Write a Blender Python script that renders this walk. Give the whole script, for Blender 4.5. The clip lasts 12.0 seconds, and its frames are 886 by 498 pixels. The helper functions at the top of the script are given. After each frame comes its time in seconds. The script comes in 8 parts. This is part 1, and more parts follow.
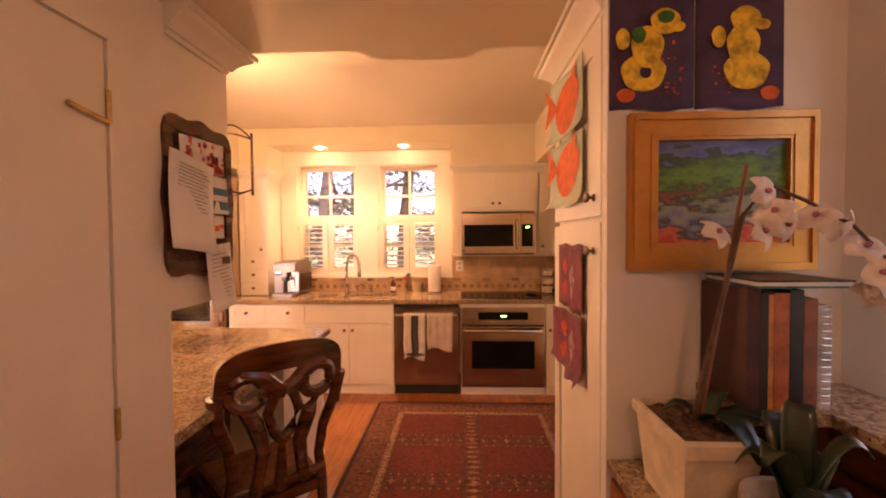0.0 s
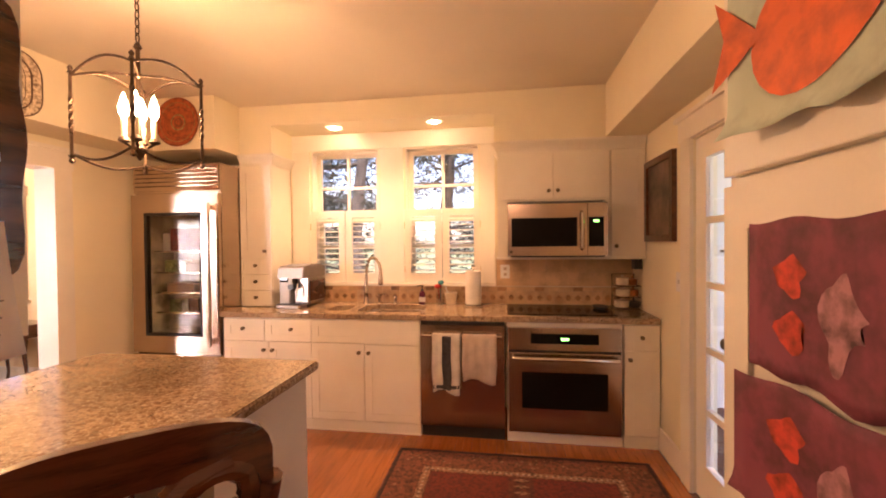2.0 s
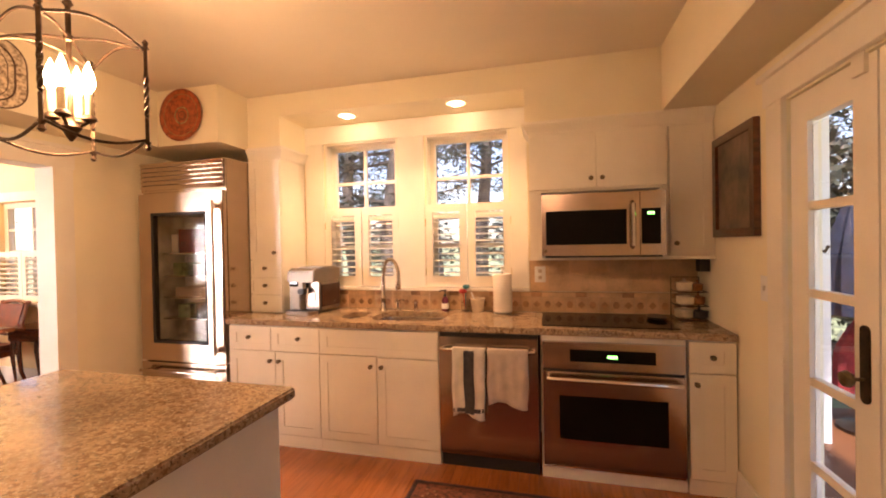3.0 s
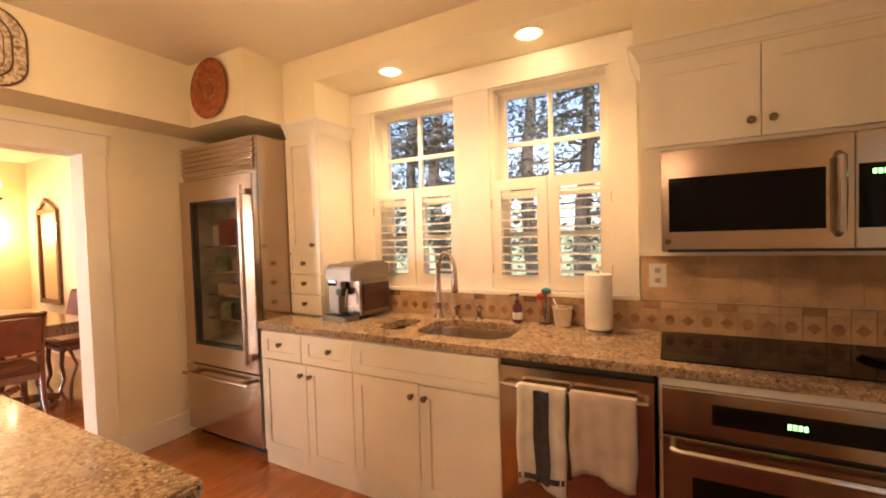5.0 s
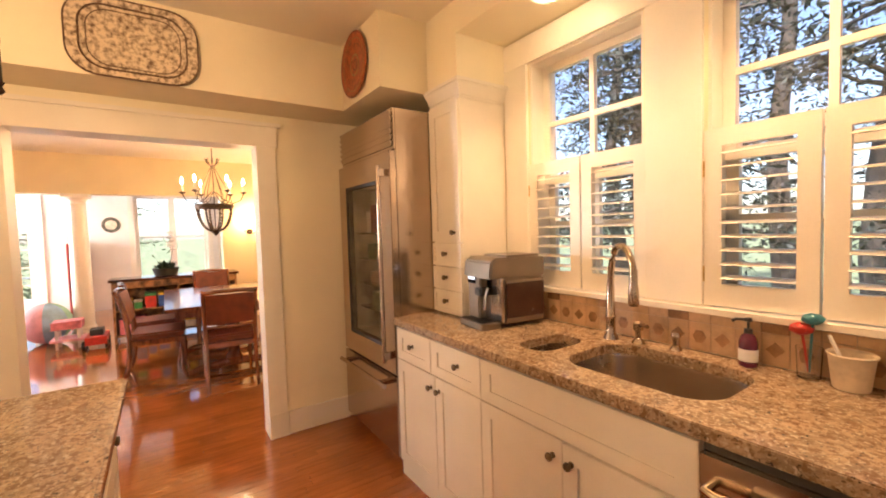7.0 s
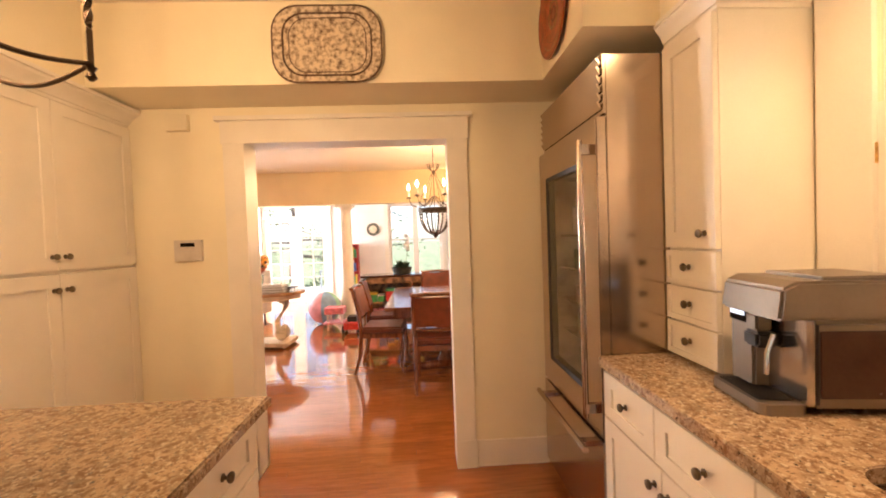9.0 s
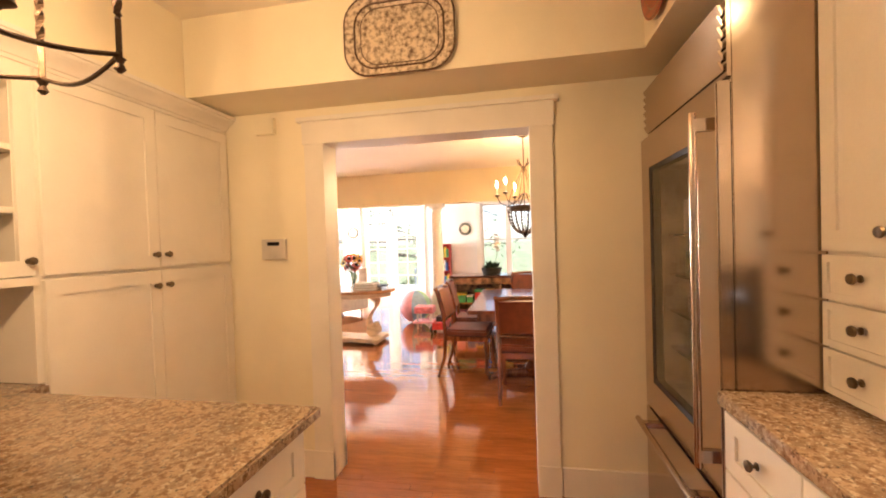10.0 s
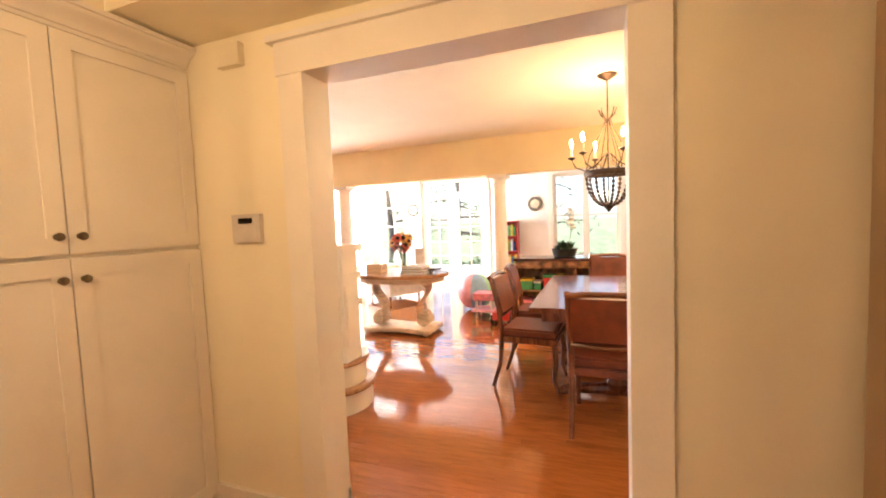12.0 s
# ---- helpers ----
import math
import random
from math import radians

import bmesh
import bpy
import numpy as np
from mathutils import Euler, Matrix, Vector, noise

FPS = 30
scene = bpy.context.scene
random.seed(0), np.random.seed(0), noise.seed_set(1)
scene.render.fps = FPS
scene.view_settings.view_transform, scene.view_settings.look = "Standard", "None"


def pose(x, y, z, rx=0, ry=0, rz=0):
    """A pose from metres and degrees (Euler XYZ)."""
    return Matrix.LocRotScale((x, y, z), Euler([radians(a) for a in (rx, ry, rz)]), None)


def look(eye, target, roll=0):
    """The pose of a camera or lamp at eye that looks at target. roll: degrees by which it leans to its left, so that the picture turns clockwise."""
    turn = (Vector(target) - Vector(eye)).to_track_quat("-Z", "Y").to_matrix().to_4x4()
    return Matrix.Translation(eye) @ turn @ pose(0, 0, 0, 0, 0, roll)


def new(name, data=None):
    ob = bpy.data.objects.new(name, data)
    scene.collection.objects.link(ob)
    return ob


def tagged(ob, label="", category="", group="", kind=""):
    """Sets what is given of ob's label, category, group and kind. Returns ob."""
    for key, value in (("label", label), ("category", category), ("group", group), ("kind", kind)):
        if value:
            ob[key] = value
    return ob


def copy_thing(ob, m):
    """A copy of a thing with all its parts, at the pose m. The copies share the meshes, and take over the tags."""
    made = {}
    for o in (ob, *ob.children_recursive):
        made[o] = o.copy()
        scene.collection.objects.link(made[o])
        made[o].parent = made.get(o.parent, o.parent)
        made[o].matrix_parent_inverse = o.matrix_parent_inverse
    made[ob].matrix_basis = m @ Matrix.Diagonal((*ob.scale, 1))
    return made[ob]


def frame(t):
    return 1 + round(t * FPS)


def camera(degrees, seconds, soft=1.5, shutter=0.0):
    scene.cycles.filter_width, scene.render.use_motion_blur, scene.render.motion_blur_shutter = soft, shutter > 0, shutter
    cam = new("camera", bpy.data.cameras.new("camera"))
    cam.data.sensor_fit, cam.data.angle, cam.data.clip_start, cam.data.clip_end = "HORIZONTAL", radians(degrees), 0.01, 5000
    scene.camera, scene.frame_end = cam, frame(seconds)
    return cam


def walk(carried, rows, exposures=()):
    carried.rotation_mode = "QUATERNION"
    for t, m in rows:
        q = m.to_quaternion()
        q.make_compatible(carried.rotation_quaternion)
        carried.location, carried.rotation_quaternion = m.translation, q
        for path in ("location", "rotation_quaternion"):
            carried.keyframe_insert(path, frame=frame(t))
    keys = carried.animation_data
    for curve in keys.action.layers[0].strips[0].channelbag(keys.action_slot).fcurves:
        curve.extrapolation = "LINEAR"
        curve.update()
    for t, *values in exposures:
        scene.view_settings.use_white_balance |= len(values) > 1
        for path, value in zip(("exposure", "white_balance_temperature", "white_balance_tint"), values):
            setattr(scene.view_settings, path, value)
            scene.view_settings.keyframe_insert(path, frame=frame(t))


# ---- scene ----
cam = camera(94.1, 12.0, 1.9)
PATH = [
    (0, (0.005, 0.854, 1.513), (-0.079, 2.851, 1.457), -0.4),
    (0.5, (0.009, 1.053, 1.497), (-0.12, 3.049, 1.447), -0.6),
    (1, (0.016, 1.282, 1.485), (-0.189, 3.271, 1.444), -0.7),
    (1.5, (0.019, 1.528, 1.462), (-0.237, 3.511, 1.427), -0.6),
    (2, (-0.003, 1.755, 1.457), (-0.301, 3.732, 1.427), -0.6),
    (2.5, (0.038, 1.983, 1.448), (-0.373, 3.941, 1.422), -1.0),
    (3, (0.063, 2.204, 1.438), (-0.435, 4.141, 1.417), -1.1),
    (3.2, (0.062, 2.3, 1.444), (-0.464, 4.23, 1.409), -1.0),
    (5, (0.034, 3.03, 1.432), (-0.917, 4.788, 1.371), -1.7),
    (5.5, (0.018, 3.216, 1.442), (-1.087, 4.882, 1.367), -1.9),
    (6, (-0.019, 3.375, 1.44), (-1.303, 4.906, 1.356), -1.6),
    (6.5, (-0.08, 3.507, 1.433), (-1.549, 4.862, 1.356), -1.0),
    (7, (-0.161, 3.689, 1.422), (-1.812, 4.814, 1.325), -1.7),
    (7.2, (-0.197, 3.753, 1.42), (-1.91, 4.781, 1.322), -2.1),
    (8.8, (-0.605, 4.064, 1.4), (-2.596, 4.247, 1.345), -2.2),
    (9, (-0.664, 4.083, 1.413), (-2.662, 4.177, 1.363), -2.0),
    (9.5, (-0.772, 4.136, 1.42), (-2.767, 4.002, 1.387), -2.2),
    (10, (-0.874, 4.183, 1.41), (-2.839, 3.812, 1.374), -1.8),
    (10.5, (-1.033, 4.206, 1.392), (-2.961, 3.679, 1.332), -1.7),
    (11, (-1.235, 4.213, 1.379), (-3.143, 3.622, 1.293), -1.9),
    (11.5, (-1.486, 4.209, 1.387), (-3.369, 3.542, 1.277), -2.1),
    (12, (-1.761, 4.157, 1.388), (-3.627, 3.446, 1.258), -2.3),
]
EXPOSURES = [(0.0, 1.74, 7700, 46), (1.5, 1.68, 6950, 38), (3.0, 1.56, 6700, 27), (5.5, 1.46, 6450, 17), (7.0, 1.43, 6350, 17), (9.5, 1.48, 6250, 16), (12.0, 1.54, 6150, 13)]
walk(cam, [(t, look(eye, target, roll)) for t, eye, target, roll in PATH], EXPOSURES)
# ---- light ----
world = bpy.data.worlds.new("world")
scene.world = world
world.use_nodes = True
wn = world.node_tree.nodes
sky = wn.new("ShaderNodeTexSky")
sky.sky_type, sky.sun_disc = "NISHITA", False
sky.sun_elevation, sky.sun_rotation = radians(62), radians(163)
wn["Background"].inputs[1].default_value = 0.15
world.node_tree.links.new(sky.outputs[0], wn["Background"].inputs[0])
sun = new("sun", bpy.data.lights.new("sun", "SUN"))
sun.data.energy, sun.data.angle, sun.data.color = 5.0, radians(3), (1.0, 0.95, 0.88)
sun.matrix_world = look((0, 0, 20), (-3, 10, 0))
WARM = (1.0, 0.60, 0.29)


def lamp(name, kind, place, watts, colour=WARM, radius=0.04, target=None, spread=1.2):
    ob = new(name, bpy.data.lights.new(name, kind))
    ob.data.energy, ob.data.color = watts, colour
    if kind == "AREA":
        ob.data.shape, ob.data.size, ob.data.size_y = "RECTANGLE", radius[0], radius[1]
    else:
        ob.data.shadow_soft_size = radius
    if kind == "SPOT":
        ob.data.spot_size, ob.data.spot_blend = spread, 1.0
    ob.matrix_world = look(place, target or (place[0], place[1] + 0.001, place[2] - 1))
    return ob


for la in (34, 124, 214, 304):
    lamp("lantern_light", "POINT", (-1.45 + 0.05 * math.cos(radians(la)), 3.217 + 0.05 * math.sin(radians(la)), 2.005), 3.5, WARM, 0.008)
for lx, ly in ((-1.475, 5.2), (-0.582, 5.18)):
    lamp("downlight", "SPOT", (lx, ly, 2.455), 25, WARM, 0.04, spread=1.95)
lamp("chandelier_light", "POINT", (-5.85, 4.24, 2.15), 21, WARM, 0.2)
lamp("sconce_light", "POINT", (-7.88, 4.97, 1.72), 13, WARM, 0.06)
# Unseen warm fill lamp, added behind the start to light the picture wall.
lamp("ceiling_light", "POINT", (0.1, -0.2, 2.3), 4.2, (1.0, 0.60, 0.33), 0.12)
# Fill lamp standing in for daylight, in a side window added out of view.
lamp("living_window_light", "AREA", (-9.25, -2.72, 1.35), 230, (1, 0.97, 0.92), (1.85, 1.85), (-9.25, 3, 1.2))


# ---- materials ----
def mat(name, colour, rough=0.5, metal=0.0, vary=0.06, scale=6.0, bump=0.0, bscale=80.0, stretch=(1, 1, 1), coat=0.0, piece=0.0, dark=None, spec=0.5):
    """Principled surface with two scales of noise in colour and roughness; piece: value change from piece to piece."""
    m = bpy.data.materials.new(name)
    m.use_nodes = True
    nt = m.node_tree
    b = nt.nodes["Principled BSDF"]
    tc = nt.nodes.new("ShaderNodeTexCoord")
    mp = nt.nodes.new("ShaderNodeMapping")
    mp.inputs["Scale"].default_value = stretch
    nt.links.new(tc.outputs["Object"], mp.inputs[0])
    n1 = nt.nodes.new("ShaderNodeTexNoise")
    n1.inputs["Scale"].default_value, n1.inputs["Detail"].default_value = scale, 6
    nt.links.new(mp.outputs[0], n1.inputs["Vector"])
    n2 = nt.nodes.new("ShaderNodeTexNoise")
    n2.inputs["Scale"].default_value, n2.inputs["Detail"].default_value = bscale, 3
    nt.links.new(mp.outputs[0], n2.inputs["Vector"])
    mixn = nt.nodes.new("ShaderNodeMix")
    mixn.data_type = "RGBA"
    c = Vector(colour)
    lo = Vector(dark) if dark else c * (1 - 2.2 * vary)
    hi = c * (1 + vary)
    mixn.inputs["A"].default_value = (*lo, 1)
    mixn.inputs["B"].default_value = (*[min(v, 0.95) for v in hi], 1)
    ramp = nt.nodes.new("ShaderNodeMapRange")
    ramp.inputs["From Min"].default_value, ramp.inputs["From Max"].default_value = 0.3, 0.6
    add = nt.nodes.new("ShaderNodeMath")
    add.operation = "MULTIPLY_ADD"
    add.inputs[1].default_value, add.inputs[2].default_value = 0.25, -0.12
    nt.links.new(n2.outputs[0], add.inputs[0])
    s = nt.nodes.new("ShaderNodeMath")
    nt.links.new(n1.outputs[0], s.inputs[0])
    nt.links.new(add.outputs[0], s.inputs[1])
    nt.links.new(s.outputs[0], ramp.inputs[0])
    nt.links.new(ramp.outputs[0], mixn.inputs["Factor"])
    out = mixn.outputs["Result"]
    if piece:
        oi = nt.nodes.new("ShaderNodeObjectInfo")
        gi = nt.nodes.new("ShaderNodeNewGeometry")
        av = nt.nodes.new("ShaderNodeMath")
        nt.links.new(oi.outputs["Random"], av.inputs[0])
        nt.links.new(gi.outputs["Random Per Island"], av.inputs[1])
        fr = nt.nodes.new("ShaderNodeMath")
        fr.operation = "FRACT"
        nt.links.new(av.outputs[0], fr.inputs[0])
        mr = nt.nodes.new("ShaderNodeMapRange")
        mr.inputs["To Min"].default_value, mr.inputs["To Max"].default_value = 1 - piece, 1 + piece * 0.6
        nt.links.new(fr.outputs[0], mr.inputs[0])
        hsv = nt.nodes.new("ShaderNodeHueSaturation")
        nt.links.new(mr.outputs[0], hsv.inputs["Value"])
        nt.links.new(out, hsv.inputs["Color"])
        out = hsv.outputs[0]
    nt.links.new(out, b.inputs["Base Color"])
    rr = nt.nodes.new("ShaderNodeMapRange")
    rr.inputs["To Min"].default_value, rr.inputs["To Max"].default_value = rough * 0.85, min(1, rough * 1.2)
    nt.links.new(n1.outputs[0], rr.inputs[0])
    nt.links.new(rr.outputs[0], b.inputs["Roughness"])
    b.inputs["Metallic"].default_value = metal
    b.inputs["Coat Weight"].default_value = coat
    b.inputs["Coat Roughness"].default_value = 0.08
    b.inputs["Specular IOR Level"].default_value = spec
    if bump:
        bp = nt.nodes.new("ShaderNodeBump")
        bp.inputs["Strength"].default_value, bp.inputs["Distance"].default_value = bump, 0.004
        nt.links.new(n2.outputs[0], bp.inputs["Height"])
        nt.links.new(bp.outputs[0], b.inputs["Normal"])
    return m


def glow(name, colour, strength):
    m = bpy.data.materials.new(name)
    m.use_nodes = True
    b = m.node_tree.nodes["Principled BSDF"]
    b.inputs["Base Color"].default_value = (*colour, 1)
    b.inputs["Emission Color"].default_value = (*colour, 1)
    b.inputs["Emission Strength"].default_value = strength
    return m


def speckled(name, base, spots, rough=0.12):
    """Polished granite: pale ground with brown, grey and black grains of two sizes."""
    m = mat(name, base, rough, 0, 0.15, 14, coat=0.1)
    nt = m.node_tree
    b = nt.nodes["Principled BSDF"]
    prev = b.inputs["Base Color"].links[0].from_socket
    tc = nt.nodes["Texture Coordinate"]
    for i, (col, sc, lo, hi) in enumerate(spots):
        v = nt.nodes.new("ShaderNodeTexNoise")
        v.inputs["Scale"].default_value, v.inputs["Detail"].default_value, v.inputs["Roughness"].default_value = sc, 4, 0.65
        v.inputs["Distortion"].default_value = 0.35
        mp = nt.nodes.new("ShaderNodeMapping")
        mp.inputs["Location"].default_value = (3.1 * i, 1.7 * i, i)
        nt.links.new(tc.outputs["Object"], mp.inputs[0])
        nt.links.new(mp.outputs[0], v.inputs["Vector"])
        r = nt.nodes.new("ShaderNodeMapRange")
        r.inputs["From Min"].default_value, r.inputs["From Max"].default_value = lo, hi
        nt.links.new(v.outputs[0], r.inputs[0])
        mx = nt.nodes.new("ShaderNodeMix")
        mx.data_type = "RGBA"
        mx.inputs["B"].default_value = (*col, 1)
        nt.links.new(r.outputs[0], mx.inputs["Factor"])
        nt.links.new(prev, mx.inputs["A"])
        prev = mx.outputs["Result"]
    nt.links.new(prev, b.inputs["Base Color"])
    return m


def clear_glass(name, tint=(1, 1, 1), rough=0.0):
    m = bpy.data.materials.new(name)
    m.use_nodes = True
    b = m.node_tree.nodes["Principled BSDF"]
    b.inputs["Base Color"].default_value = (*tint, 1)
    b.inputs["Transmission Weight"].default_value = 1.0
    b.inputs["Roughness"].default_value = rough
    b.inputs["IOR"].default_value = 1.45
    return m


WALL = mat("cream_wall_paint", (0.84, 0.765, 0.575), 0.6, 0, 0.03, 1.5, 0.15, 220)
DWALL = mat("yellow_wall_paint", (0.80, 0.66, 0.40), 0.6, 0, 0.03, 1.5, 0.15, 220)
CEIL = mat("ceiling_paint", (0.78, 0.71, 0.58), 0.75, 0, 0.03, 1.2, 0.1, 180)
TRIM = mat("white_trim_paint", (0.82, 0.77, 0.68), 0.32, 0, 0.025, 3, 0.05, 120)
CAB = mat("white_cabinet_paint", (0.82, 0.77, 0.67), 0.3, 0, 0.025, 3, 0.06, 140)
PLAIN = mat("white_plaster", (0.80, 0.78, 0.75), 0.6, 0, 0.03, 2, 0.1, 200)
FLOOR = mat("oak_floor", (0.37, 0.118, 0.027), 0.085, 0, 0.09, 5, 0.012, 60, (9, 1, 1), coat=0.7, piece=0.13)
GROOVE = mat("floor_joint", (0.12, 0.045, 0.015), 0.5)
STEEL = mat("brushed_steel", (0.50, 0.40, 0.31), 0.17, 1.0, 0.012, 2, 0.0, 90, (1, 1, 5))
CHROME = mat("chrome", (0.62, 0.58, 0.54), 0.16, 1.0, 0.03, 8)
NICKEL = mat("aged_nickel", (0.20, 0.155, 0.10), 0.36, 1.0, 0.15, 40)
BRASS = mat("brass", (0.60, 0.42, 0.16), 0.3, 1.0, 0.15, 30)
IRON = mat("dark_bronze", (0.07, 0.045, 0.028), 0.4, 0.8, 0.2, 30, 0.2, 200)
BLACKGLASS = mat("black_glass", (0.008, 0.007, 0.006), 0.06, 0, 0.1, 3, spec=0.1)
BLACK = mat("black_plastic", (0.02, 0.02, 0.02), 0.4, 0, 0.1, 20)
GRANITE = speckled("granite", (0.36, 0.26, 0.167), [((0.205, 0.125, 0.07), 52, 0.485, 0.58), ((0.50, 0.41, 0.295), 70, 0.548, 0.615), ((0.045, 0.032, 0.024), 84, 0.594, 0.648)])
TILE = mat("tumbled_tile", (0.60, 0.40, 0.23), 0.42, 0, 0.12, 9, 0.3, 60, piece=0.12)
TILE_B = mat("brown_accent_tile", (0.36, 0.20, 0.10), 0.4, 0, 0.2, 14, 0.3, 60, piece=0.2)
GROUT = mat("grout", (0.50, 0.36, 0.23), 0.8, 0, 0.1, 30)
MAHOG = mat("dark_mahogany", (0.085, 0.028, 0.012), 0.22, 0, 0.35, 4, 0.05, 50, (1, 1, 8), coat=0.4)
WOOD = mat("cherry_wood", (0.16, 0.048, 0.018), 0.22, 0, 0.3, 4, 0.05, 50, (1, 8, 1), coat=0.4)
LEATHER = mat("rust_leather", (0.16, 0.036, 0.012), 0.42, 0, 0.15, 10, 0.3, 120)
PALEWOOD = mat("limed_wood", (0.62, 0.48, 0.33), 0.5, 0, 0.15, 5, 0.1, 60, (1, 1, 6))
PAPER = mat("paper", (0.80, 0.79, 0.78), 0.8, 0, 0.02, 4)
GLASS = clear_glass("window_glass")
RUBBER = mat("black_rubber", (0.015, 0.015, 0.015), 0.6)
BULB = glow("warm_bulb", (1.0, 0.72, 0.38), 28)
LENS = glow("downlight_reflector", (1.0, 0.74, 0.40), 1.6)


# ---- mesh helpers ----
WHERE = {}


def part(name, bm, material, parent=None, label="", bevel=0.0, smooth=False):
    """Links bm, built in the root's own coordinates, as one mesh object under a thing or part."""
    if bevel:
        bmesh.ops.bevel(bm, geom=[e for e in bm.edges if len(e.link_faces) == 2 and e.calc_face_angle(0) > 0.6], offset=bevel, segments=2, affect="EDGES", clamp_overlap=True)
    bmesh.ops.recalc_face_normals(bm, faces=bm.faces)
    base = WHERE.get(parent.name, Vector()) if parent else Vector()
    for v in bm.verts:
        v.co -= base
    me = bpy.data.meshes.new(name)
    bm.to_mesh(me)
    bm.free()
    if smooth:
        for p in me.polygons:
            p.use_smooth = True
        me.set_sharp_from_angle(angle=radians(35))
    me.materials.append(material)
    ob = new(name, me)
    if parent:
        ob.parent = parent
        WHERE[ob.name] = base
    if label:
        ob["label"] = label
    return ob


def thing(name, place, label, category, group="", kind=""):
    ob = new(name)
    ob.empty_display_size = 0.05
    ob.location = place
    WHERE[ob.name] = Vector(place)
    return tagged(ob, label, category, group, kind)


def box(bm, x0, x1, y0, y1, z0, z1, m=None):
    vs = [bm.verts.new((x, y, z)) for x in (x0, x1) for y in (y0, y1) for z in (z0, z1)]
    for f in ((0, 1, 3, 2), (4, 6, 7, 5), (0, 4, 5, 1), (2, 3, 7, 6), (0, 2, 6, 4), (1, 5, 7, 3)):
        bm.faces.new([vs[i] for i in f])
    if m:
        for v in vs:
            v.co = m @ v.co
    return bm


def B(*a):
    return box(bmesh.new(), *a)


def ring_verts(bm, c, u, v, r, n, phase=0):
    return [bm.verts.new(c + u * (r * math.cos(phase + 2 * math.pi * i / n)) + v * (r * math.sin(phase + 2 * math.pi * i / n))) for i in range(n)]


def skin(bm, rings, cap=True, closed=False):
    pairs = list(zip(rings, rings[1:])) + ([(rings[-1], rings[0])] if closed else [])
    n = len(rings[0])
    for a, b in pairs:
        for i in range(n):
            bm.faces.new((a[i], a[(i + 1) % n], b[(i + 1) % n], b[i]))
    if cap and not closed:
        bm.faces.new(rings[0][::-1])
        bm.faces.new(rings[-1])
    return bm


def tube(bm, pts, r, n=8, closed=False):
    """A round bar along points; r: one radius or one for each point."""
    pts = [Vector(p) for p in pts]
    rs = r if isinstance(r, (list, tuple)) else [r] * len(pts)
    rings = []
    for i, p in enumerate(pts):
        a = pts[i - 1] if (i or closed) else p
        b = pts[(i + 1) % len(pts)] if (i < len(pts) - 1 or closed) else p
        d = (b - a).normalized()
        u = d.cross(Vector((0, 0, 1)) if abs(d.z) < 0.9 else Vector((1, 0, 0))).normalized()
        rings.append(ring_verts(bm, p, u, d.cross(u), rs[i], n))
    return skin(bm, rings, closed=closed)


def lathe(bm, profile, c=(0, 0, 0), n=20, axis="z", closed=False):
    """profile: (radius, height) pairs from bottom to top."""
    c = Vector(c)
    u, v, w = {"z": ((1, 0, 0), (0, 1, 0), (0, 0, 1)), "y": ((1, 0, 0), (0, 0, 1), (0, -1, 0)), "x": ((0, 1, 0), (0, 0, 1), (1, 0, 0))}[axis]
    u, v, w = Vector(u), Vector(v), Vector(w)
    return skin(bm, [ring_verts(bm, c + w * h, u, v, max(r, 0.0005), n) for r, h in profile], closed=closed)


def plate(bm, outline, holes, z0, z1):
    """A slab of any outline with holes through it, between two heights."""
    edges = []
    for loop in [outline, *holes]:
        vs = [bm.verts.new((x, y, z0)) for x, y in loop]
        edges += [bm.edges.new((vs[i], vs[(i + 1) % len(vs)])) for i in range(len(vs))]
    res = bmesh.ops.triangle_fill(bm, use_beauty=True, edges=edges)
    faces = [g for g in res["geom"] if isinstance(g, bmesh.types.BMFace)]
    ext = bmesh.ops.extrude_face_region(bm, geom=faces)
    for g in ext["geom"]:
        if isinstance(g, bmesh.types.BMVert):
            g.co.z += z1 - z0
    return bm


def rounded(x0, x1, y0, y1, r, n=5):
    pts = []
    for cx, cy, a0 in ((x1 - r, y0 + r, -90), (x1 - r, y1 - r, 0), (x0 + r, y1 - r, 90), (x0 + r, y0 + r, 180)):
        for i in range(n + 1):
            a = radians(a0 + 90 * i / n)
            pts.append((cx + r * math.cos(a), cy + r * math.sin(a)))
    return pts


def turn(bm, m):
    bmesh.ops.transform(bm, matrix=m, verts=bm.verts)
    return bm


